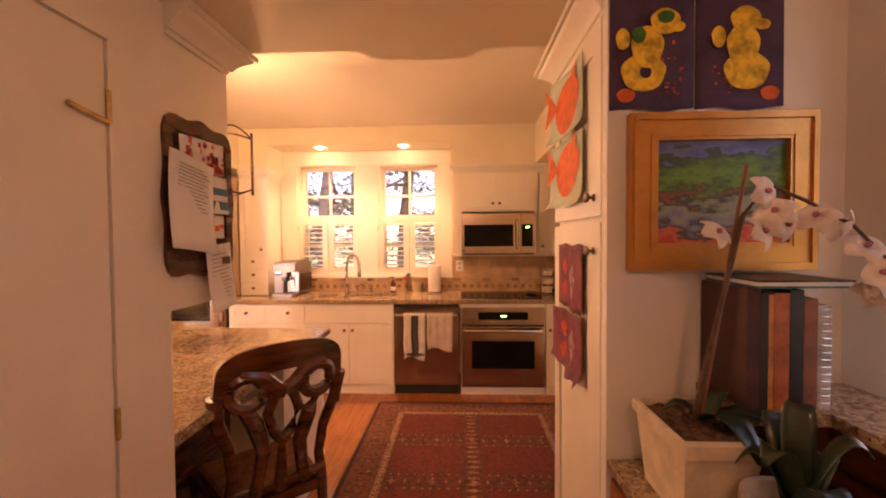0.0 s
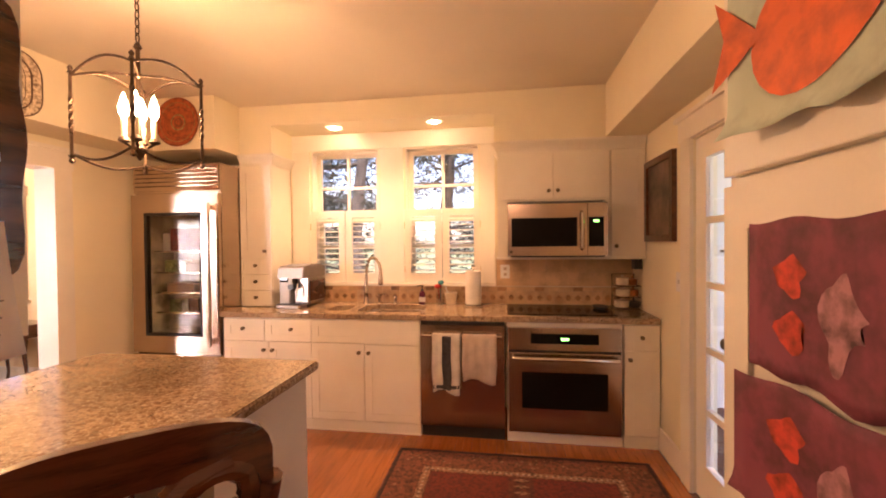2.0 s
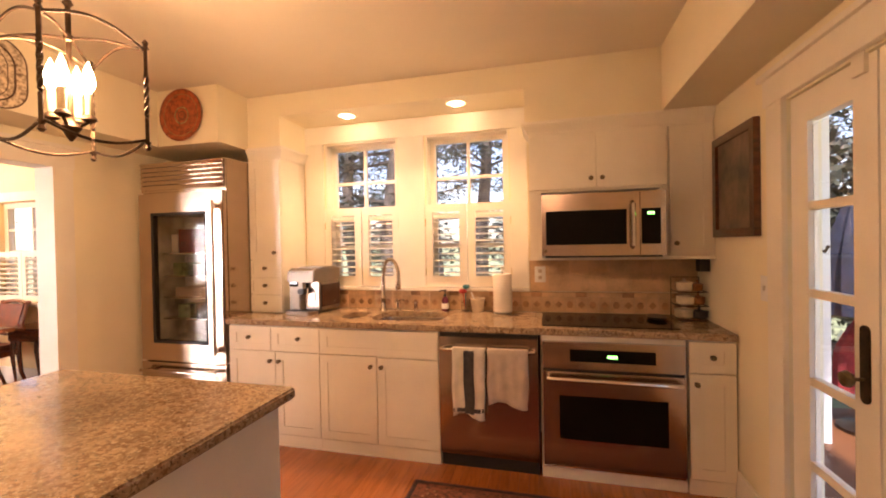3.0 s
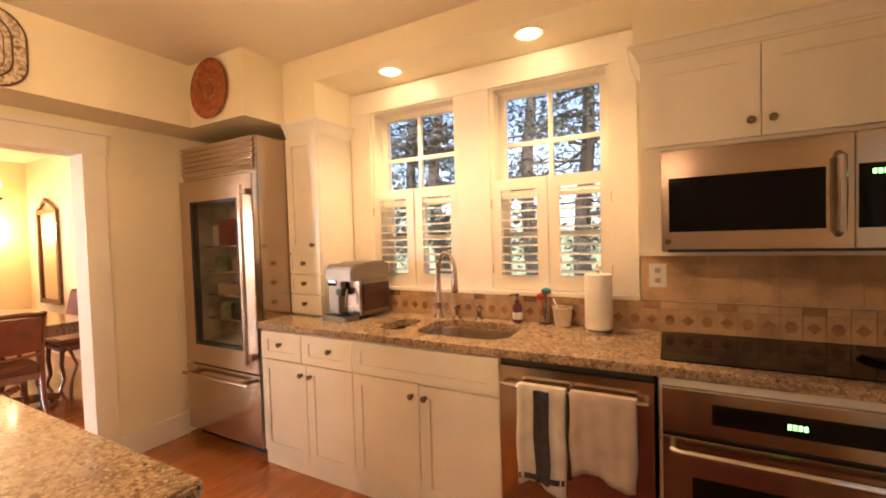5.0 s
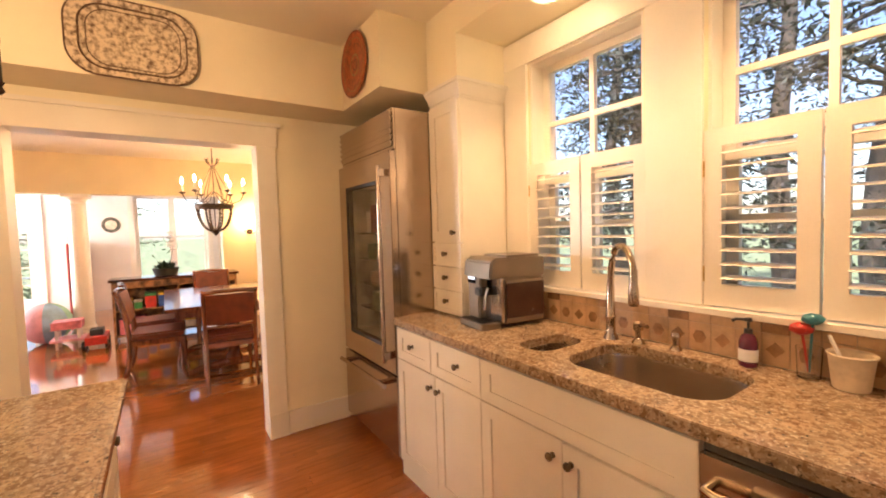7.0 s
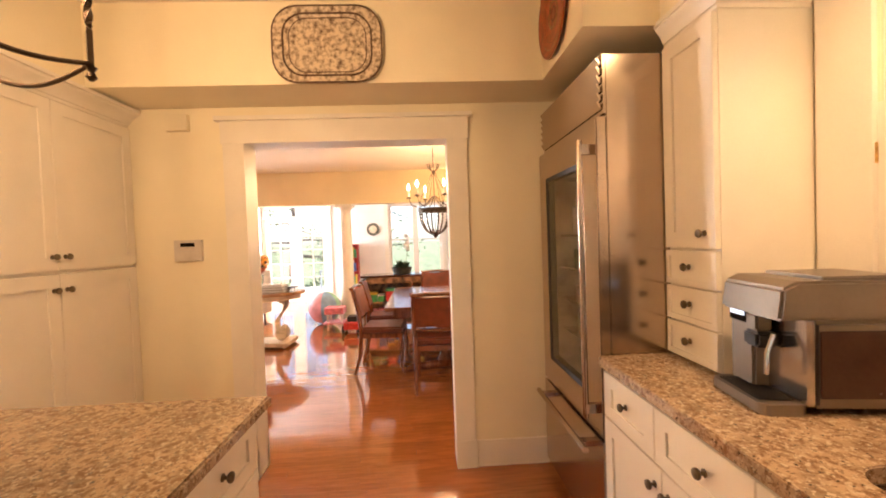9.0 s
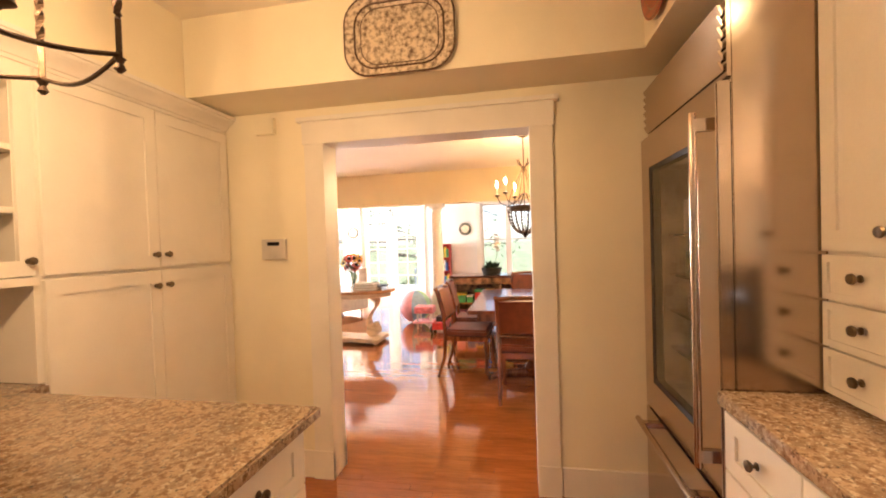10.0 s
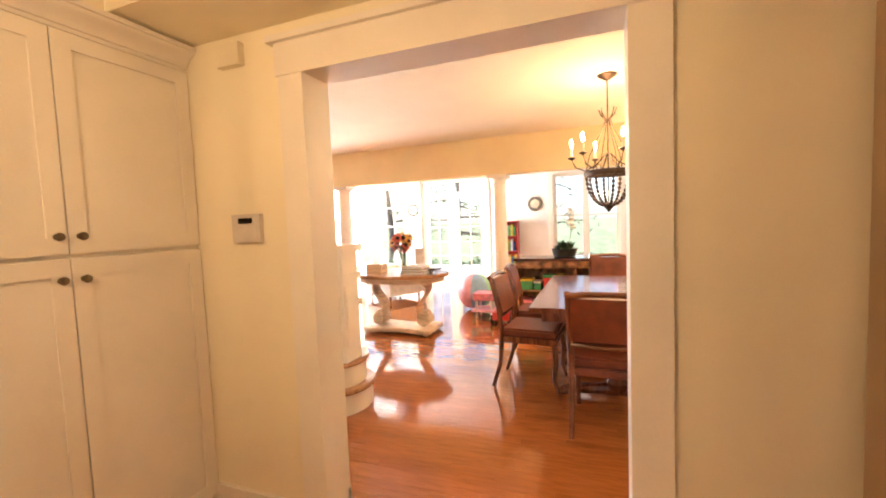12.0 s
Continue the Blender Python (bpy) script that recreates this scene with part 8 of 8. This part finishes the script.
box(bm, -6.06, -4.99, YD - 0.024, YD, 2.0, 2.1)
box(bm, -6.07, -4.98, YD - 0.05, YD, 0.86, 0.9)
struct("trim_dining_window", bm, TRIM, "flat white trim round the dining room window", "window trim", bevel=0.004)


def cafe_shutter_dining():
    for a, b in ((-5.945, -5.53), (-5.52, -5.105)):
        t = thing("window_shutter", ((a + b) / 2, YD, 0.9), "white half-height louvred shutter", "shutter", "dining room shutters")
        f = bmesh.new()
        box(f, a, a + 0.05, YD + 0.002, YD + 0.028, 0.905, 1.45)
        box(f, b - 0.05, b, YD + 0.002, YD + 0.028, 0.905, 1.45)
        box(f, a + 0.05, b - 0.05, YD + 0.002, YD + 0.028, 0.905, 0.97)
        box(f, a + 0.05, b - 0.05, YD + 0.002, YD + 0.028, 1.39, 1.45)
        part("frame", f, TRIM, t, bevel=0.002)
        for i in range(8):
            s = B(a + 0.051, b - 0.051, -0.004, 0.004, -0.024, 0.024)
            turn(s, Matrix.Translation((0, YD + 0.015, 0.996 + i * 0.0525)) @ Matrix.Rotation(radians(65), 4, "X"))
            part("slat", s, TRIM, t)


cafe_shutter_dining()


def side_table():
    t = thing("side_table", (-4.95, 5.1, 0), "small dark wooden side table with curved legs", "table")
    part("tabletop", B(-5.28, -4.63, 5.10, 5.39, 0.66, 0.69), MAHOG, t, bevel=0.006)
    part("apron", B(-5.24, -4.67, 5.13, 5.38, 0.55, 0.659), MAHOG, t, bevel=0.004)
    for x in (-5.21, -4.70):
        for y in (5.155, 5.355):
            bm = bmesh.new()
            tube(bm, [(x, y, 0.56), (x, y - 0.012, 0.4), (x, y + 0.01, 0.15), (x, y - 0.01, 0)], [0.022, 0.019, 0.012, 0.016], 8)
            part("leg", bm, MAHOG, t, smooth=True)


side_table()


def clock(y, z):
    t = thing("wall_plate", (XF, y, z), "round dark-rimmed wall plate with a pale centre", "wall plate", "round wall plates")
    bm = bmesh.new()
    lathe(bm, [(0.15, 0.0), (0.155, 0.01), (0.145, 0.022), (0.1, 0.018)], (XF, y, z), 28, "x")
    part("rim", bm, mat("pewter", (0.16, 0.15, 0.12), 0.4, 0.6, 0.3, 20), t, smooth=True)
    bm = bmesh.new()
    lathe(bm, [(0.095, 0.0185), (0.09, 0.024), (0.03, 0.026)], (XF, y, z), 24, "x")
    part("centre", bm, PALEPOT, t, smooth=True)


clock(-0.005, 1.70)
clock(2.87, 1.70)


def armchair(x, y, a):
    t = thing("armchair", (0, 0, 0), "pale upholstered armchair beside the oval table", "armchair")
    m = mat("pale_upholstery", (0.62, 0.55, 0.46), 0.85, 0, 0.06, 12, 0.3, 200)
    part("base", B(-0.36, 0.36, -0.36, 0.36, 0.12, 0.32), m, t, bevel=0.02)
    part("seat_cushion", B(-0.26, 0.26, -0.24, 0.37, 0.321, 0.46), m, t, bevel=0.04)
    part("backrest", B(-0.36, 0.36, -0.46, -0.25, 0.12, 0.92), m, t, bevel=0.05)
    for sx in (-1, 1):
        part("arm", B(*sorted((sx * 0.27, sx * 0.42)), -0.3, 0.36, 0.12, 0.6), m, t, bevel=0.04)
        for y0 in (-0.32, 0.3):
            bm = bmesh.new()
            tube(bm, [(sx * 0.32, y0, 0.12), (sx * 0.32, y0, 0)], [0.025, 0.016], 8)
            part("foot", bm, MAHOG, t, smooth=True)
    t.matrix_basis = pose(x, y, 0, 0, 0, a)


armchair(-8.6, 0.55, -120)


def red_bookcase():
    t = thing("bookcase", (-10.5, 2.4, 0), "narrow red bookcase with a few books against the end wall", "bookcase")
    m = mat("red_lacquer", (0.42, 0.03, 0.025), 0.35, 0, 0.15, 8)
    x0, x1, y0, y1 = -10.77, -10.56, 2.2, 2.52
    for y in (y0, y1 - 0.02):
        part("side", B(x0, x1, y, y + 0.02, 0, 1.35), m, t)
    part("back", B(x0, x0 + 0.012, y0 + 0.021, y1 - 0.021, 0, 1.35), m, t)
    for k, z in enumerate((0.05, 0.37, 0.69, 1.01, 1.33)):
        part("shelf", B(x0 + 0.013, x1, y0 + 0.021, y1 - 0.021, z, z + 0.02), m, t)
    rng = random.Random(2)
    for z in (0.39, 0.71, 1.03):
        y = y0 + 0.03
        while y < y1 - 0.08:
            w, h = rng.uniform(0.025, 0.05), rng.uniform(0.17, 0.26)
            b = thing("book", (x1 - 0.1, y, z), "coloured book standing in the red bookcase", "book", "books in the bookcase")
            part("cover", B(x1 - 0.17, x1 - 0.03, y, y + w, z + 0.001, z + h), TOYS[rng.choice(["blue", "white", "yellow", "green"])], b)
            y += w + 0.003


red_bookcase()


# ---- outdoors ----
GRASS = mat("grass", (0.17, 0.20, 0.10), 0.9, 0, 0.3, 3, 0.5, 60)
bm = bmesh.new()
plate(bm, [(-300, -300), (300, -300), (300, 300), (-300, 300)], [], -0.75, -0.45)
struct("ground", bm, GRASS, "green lawn round the house", "ground")
BARK = mat("bark", (0.10, 0.08, 0.065), 0.9, 0, 0.3, 10, 0.6, 40)
LEAFD = mat("dark_leaf", (0.045, 0.052, 0.034), 0.6, 0, 0.3, 20, piece=0.4)
LEAFL = mat("fresh_leaf", (0.19, 0.25, 0.13), 0.6, 0, 0.3, 20, piece=0.4)


def tree(x, y, h, r, seed, leaves, leafm, low=0.15, size=0.16, label="tall dark evergreen tree with bare lower limbs"):
    rng = random.Random(seed)
    t = thing("tree", (x, y, -0.46), label, "tree", "trees in the garden")
    bm = bmesh.new()
    tube(bm, [(x + 0.1 * math.sin(k * 1.3 + seed), y + 0.1 * math.cos(k + seed), -0.46 + h * k / 8) for k in range(9)], [0.17 * h / 8 * (1 - 0.85 * k / 8) for k in range(9)], 10)
    part("trunk", bm, BARK, t, smooth=True)
    tips = []
    for k in range(int(h * 3.4)):
        f = rng.uniform(low, 0.97)
        a = rng.uniform(0, 6.28)
        L = r * (1.1 - f) * rng.uniform(0.6, 1.1) + 0.3
        p0 = Vector((x, y, -0.46 + h * f))
        d = Vector((math.cos(a), math.sin(a), rng.uniform(-0.15, 0.35)))
        pts = [p0 + d * (L * q) + Vector((0, 0, -0.12 * L * q * q + 0.05 * rng.uniform(-1, 1))) for q in (0, 0.35, 0.7, 1)]
        bm = bmesh.new()
        tube(bm, pts, [0.045, 0.03, 0.018, 0.006], 5)
        part("limb", bm, BARK, t)
        tips += [(pts[i].lerp(pts[i + 1], rng.random()), L) for i in (1, 2, 2, 2) for _ in range(2)]
    vs, fs = [], []
    for k in range(leaves):
        p, L = rng.choice(tips)
        c = p + Vector((rng.gauss(0, 0.28), rng.gauss(0, 0.28), rng.gauss(-0.05, 0.16)))
        s = size * rng.uniform(0.5, 1.2)
        u = Vector((rng.gauss(0, 1), rng.gauss(0, 1), rng.gauss(0, 0.6))).normalized()
        w = u.cross(Vector((rng.gauss(0, 1), rng.gauss(0, 1), rng.gauss(0, 1)))).normalized()
        n = len(vs)
        vs += [c - u * s, c + w * (s * 0.32), c + u * s, c - w * (s * 0.32)]
        fs.append((n, n + 1, n + 2, n + 3))
    me = bpy.data.meshes.new("crown")
    me.from_pydata([v - Vector((x, y, -0.46)) for v in vs], [], fs)
    me.materials.append(leafm)
    o = new("crown", me)
    o.parent = t
    o["kind"] = "stuff"


for k, (x, y, h, r) in enumerate([(-4.6, 11.5, 9, 2.3), (-2.9, 9.8, 8, 1.9), (-1.5, 12.5, 10, 2.2), (-0.1, 10.2, 9, 1.9), (1.4, 13, 10, 2.4), (3.2, 11, 9, 2.2), (-6.5, 13.5, 10, 2.6), (-3.6, 15.5, 12, 2.8), (0.4, 16.5, 12, 2.8), (5.5, 14.5, 11, 2.6), (-9, 10.5, 9, 2.5), (-12, 13, 10, 2.5)]):
    tree(x, y, h, r, k + 1, 8500, LEAFD, size=0.07)
for k, (x, y, h, r) in enumerate([(-17, -1.0, 6, 2.2), (-19, 2.2, 7, 2.5), (-18, -4.5, 7, 2.4)]):
    tree(x, y, h, r, k + 40, 1300, LEAFL, 0.2, 0.10, "leafy green garden tree")


def hedge(x, y0, y1, h, seed):
    rng = random.Random(seed)
    vs, fs = [], []
    for k in range(2600):
        y = rng.uniform(y0, y1)
        top = h * (0.8 + 0.2 * math.sin(y * 2.1) + 0.12 * math.sin(y * 5.3))
        c = Vector((x + rng.gauss(0, 0.28), y, -0.45 + top * math.sqrt(rng.random())))
        s = rng.uniform(0.05, 0.11)
        u = Vector((rng.gauss(0, 1), rng.gauss(0, 1), rng.gauss(0, 1))).normalized()
        w = u.cross(Vector((rng.gauss(0, 1), rng.gauss(0, 1), rng.gauss(0, 1)))).normalized()
        n = len(vs)
        vs += [c - u * s, c + w * s * 0.5, c + u * s, c - w * s * 0.5]
        fs.append((n, n + 1, n + 2, n + 3))
    me = bpy.data.meshes.new("hedge")
    me.from_pydata(vs, [], fs)
    me.materials.append(LEAFL)
    tagged(new("hedge", me), "clipped green garden hedge", "hedge", kind="stuff")


hedge(-15.6, -4, 9, 0.62, 77)
PATIO = mat("pale_patio_stone", (0.45, 0.43, 0.40), 0.8, 0, 0.12, 3, 0.3, 40)
struct("patio", B(-15.0, -11.0, -5.0, 9.0, -0.44, -0.08), PATIO, "pale stone patio behind the garden doors", "patio")


def trellis():
    t = thing("trellis", (-13.0, 1.6, -0.08), "low weathered diamond lattice panel on the patio", "trellis")
    m = mat("weathered_lattice", (0.30, 0.33, 0.36), 0.8, 0, 0.2, 12)
    y0, y1, z0, z1 = 1.0, 2.3, -0.08, 0.62
    for z in (z0, z1 - 0.04):
        part("rail", B(-13.02, -12.98, y0, y1, z, z + 0.04), m, t)
    for y in (y0, y1 - 0.04):
        part("post", B(-13.02, -12.98, y, y + 0.04, z0 + 0.041, z1 - 0.041), m, t)
    hz = z1 - z0 - 0.1
    for s in (-1, 1):
        y = y0 + 0.05
        while y + hz < y1 - 0.03:
            a, b = (y, y + hz) if s > 0 else (y + hz, y)
            bm = bmesh.new()
            tube(bm, [(-13.0 + 0.009 * s, a, z0 + 0.05), (-13.0 + 0.009 * s, b, z1 - 0.05)], 0.009, 4)
            part("slat", bm, m, t)
            y += 0.16


trellis()


def porch():
    """Open porch beyond the glazed doors, with coats hung on its rail."""
    struct("porch_floor", B(1.19, 3.2, 2.4, 6.4, -0.12, -0.01), GROOVE, "dark wooden porch floor", "porch floor")
    wall("wall_porch", "y", 5.66, 5.78, 1.19, 1.965, -0.12, 2.6, [], PLAIN, "white painted porch wall")
    # Unseen slab, added only to keep sun and sky off the porch wall.
    struct("porch_roof", B(1.19, 2.3, 2.2, 6.4, 2.62, 2.75), PLAIN, "unseen flat white slab added to shade the porch", "porch roof")
    t = thing("coat_hook", (1.86, 5.66, 1.36), "small dark metal hook on the porch wall", "hook")
    bm = bmesh.new()
    tube(bm, [(1.86, 5.66, 1.36), (1.86, 5.60, 1.36), (1.88, 5.56, 1.34), (1.90, 5.56, 1.38)], 0.012, 6)
    part("hook", bm, IRON, t, smooth=True)
    r = thing("coat_rack", (2.36, 5.93, 0), "dark freestanding coat rack", "coat rack")
    bm = bmesh.new()
    tube(bm, [(2.36, 5.93, 0), (2.36, 5.93, 1.95)], 0.02, 8)
    part("pole", bm, IRON, r)
    bm = bmesh.new()
    lathe(bm, [(0.2, -0.01), (0.2, 0.015), (0.03, 0.03)], (2.36, 5.93, 0), 18)
    part("base", bm, IRON, r, smooth=True)
    cloths = [mat("navy_coat", (0.02, 0.025, 0.05), 0.9, 0, 0.2, 10), mat("charcoal_coat", (0.03, 0.028, 0.028), 0.9, 0, 0.2, 10), mat("red_coat", (0.30, 0.03, 0.03), 0.9, 0, 0.2, 10)]
    for k, (dx, dy, z0, z1) in enumerate(((-0.06, 0.02, 0.85, 1.75), (0.1, -0.08, 0.7, 1.7), (0.03, 0.13, 0.25, 0.8))):
        bm = bmesh.new()
        rings = []
        for i in range(9):
            f = i / 8
            rr = 0.05 + 0.13 * math.sin(min(1, f * 1.6) * 1.57)
            rings.append([bm.verts.new((2.36 + dx + rr * math.cos(q) * (1 + 0.2 * math.sin(5 * q + k)), 5.93 + dy + 0.7 * rr * math.sin(q) * (1 + 0.2 * math.cos(4 * q)), z1 + (z0 - z1) * f)) for q in [j * math.pi / 9 for j in range(18)]])
        skin(bm, rings)
        part("coat", bm, cloths[k], r, "dark hanging coat" if k < 2 else "red bag", smooth=True)


porch()
tree(3.9, 8.6, 4.5, 2.0, 61, 9000, LEAFD, 0.03, 0.12, "dense dark evergreen shrub beside the porch")

# ---- floor strips and wall tiles ----
fl = struct("floor", B(XF, 1.15, -2.75, 6.45, -0.12, -0.006), GROOVE, "polished orange oak strip floor", "floor")


def strips():
    rng = random.Random(31)
    wd = 0.0585
    singles, vs, fs = 0, [], []
    unit = {}
    x = XF + 0.02
    while x < 1.0:
        y = -2.6 - rng.uniform(0, 0.9)
        while y < 5.4:
            L = round(rng.uniform(0.6, 1.6), 1)
            a, b = max(y, -2.6), min(y + L, YB if x > XD else (6.4 if x < -8 else YD))
            if b - a > 0.05 and not (x > -0.9 and b < -1.3):
                cx, cy = x + wd / 2, (a + b) / 2
                near = -5.3 < cx < -2.35 and 2.3 < cy < 4.75
                if near and singles < 300:
                    key = round(b - a, 2)
                    if key not in unit:
                        bm = B(-wd / 2 + 0.0006, wd / 2 - 0.0006, -key / 2 + 0.0006, key / 2 - 0.0006, -0.006, 0.0)
                        bmesh.ops.recalc_face_normals(bm, faces=bm.faces)
                        me = bpy.data.meshes.new("floor_strip")
                        bm.to_mesh(me)
                        bm.free()
                        me.materials.append(FLOOR)
                        unit[key] = me
                    o = new("floor_strip", unit[key])
                    o.parent, o.location = fl, (cx, cy, 0)
                    singles += 1
                else:
                    n = len(vs)
                    for px in (x + 0.0006, x + wd - 0.0006):
                        for py in (a + 0.0006, b - 0.0006):
                            for pz in (-0.006, 0.0):
                                vs.append((px, py, pz))
                    fs += [tuple(n + i for i in f) for f in ((0, 1, 3, 2), (4, 6, 7, 5), (0, 4, 5, 1), (2, 3, 7, 6), (1, 5, 7, 3))]
            y += L
        x += wd
    me = bpy.data.meshes.new("floor_strips")
    me.from_pydata(vs, [], fs)
    me.materials.append(FLOOR)
    o = new("floor_strips", me)
    o.parent = fl
    o["kind"] = "stuff"


strips()
bs = struct("backsplash", B(-2.01, 1.058, YB - 0.0115, YB - 0.001, 0.917, 1.068), GROUT, "tumbled stone tile backsplash with brown lozenges", "backsplash")
bs2 = struct("backsplash_upper", B(-0.083, 1.058, YB - 0.0095, YB - 0.001, 1.0725, 1.316), GROUT, "plain tumbled tile behind the cooktop", "backsplash")
n = 38
w = 3.05 / n
for i in range(n):
    x = -2.0 + w * i
    part("tile", B(x + 0.0015, x + w - 0.0015, YB - 0.018, YB - 0.0116, 0.918, 1.028), TILE, bs, bevel=0.0012)
    bm = bmesh.new()
    r = 0.024
    c = Vector((x + w / 2, 0, 0.974))
    pts = [(c.x - r, c.z), (c.x - r * 0.5, c.z - r), (c.x + r * 0.5, c.z - r), (c.x + r, c.z), (c.x + r * 0.5, c.z + r), (c.x - r * 0.5, c.z + r)] if i % 2 else [(c.x - r * 1.1, c.z), (c.x, c.z - r * 1.1), (c.x + r * 1.1, c.z), (c.x, c.z + r * 1.1)]
    plate(bm, pts, [], 0, 0.003)
    turn(bm, Matrix(((1, 0, 0, 0), (0, 0, -1, YB - 0.0182), (0, 1, 0, 0), (0, 0, 0, 1))))
    part("lozenge", bm, TILE_B, bs)
    part("strip_tile", B(x + 0.0015, x + w - 0.0015, YB - 0.021, YB - 0.0116, 1.032, 1.064), TILE if i % 4 else TILE_B, bs, bevel=0.003)
w = 1.135 / 8
for i in range(8):
    for j in range(2):
        x, z = -0.08 + w * i, 1.074 + 0.12 * j
        part("tile", B(x + 0.001, x + w - 0.001, YB - 0.0145, YB - 0.0096, z + 0.001, z + 0.119), TILE, bs2, bevel=0.001)
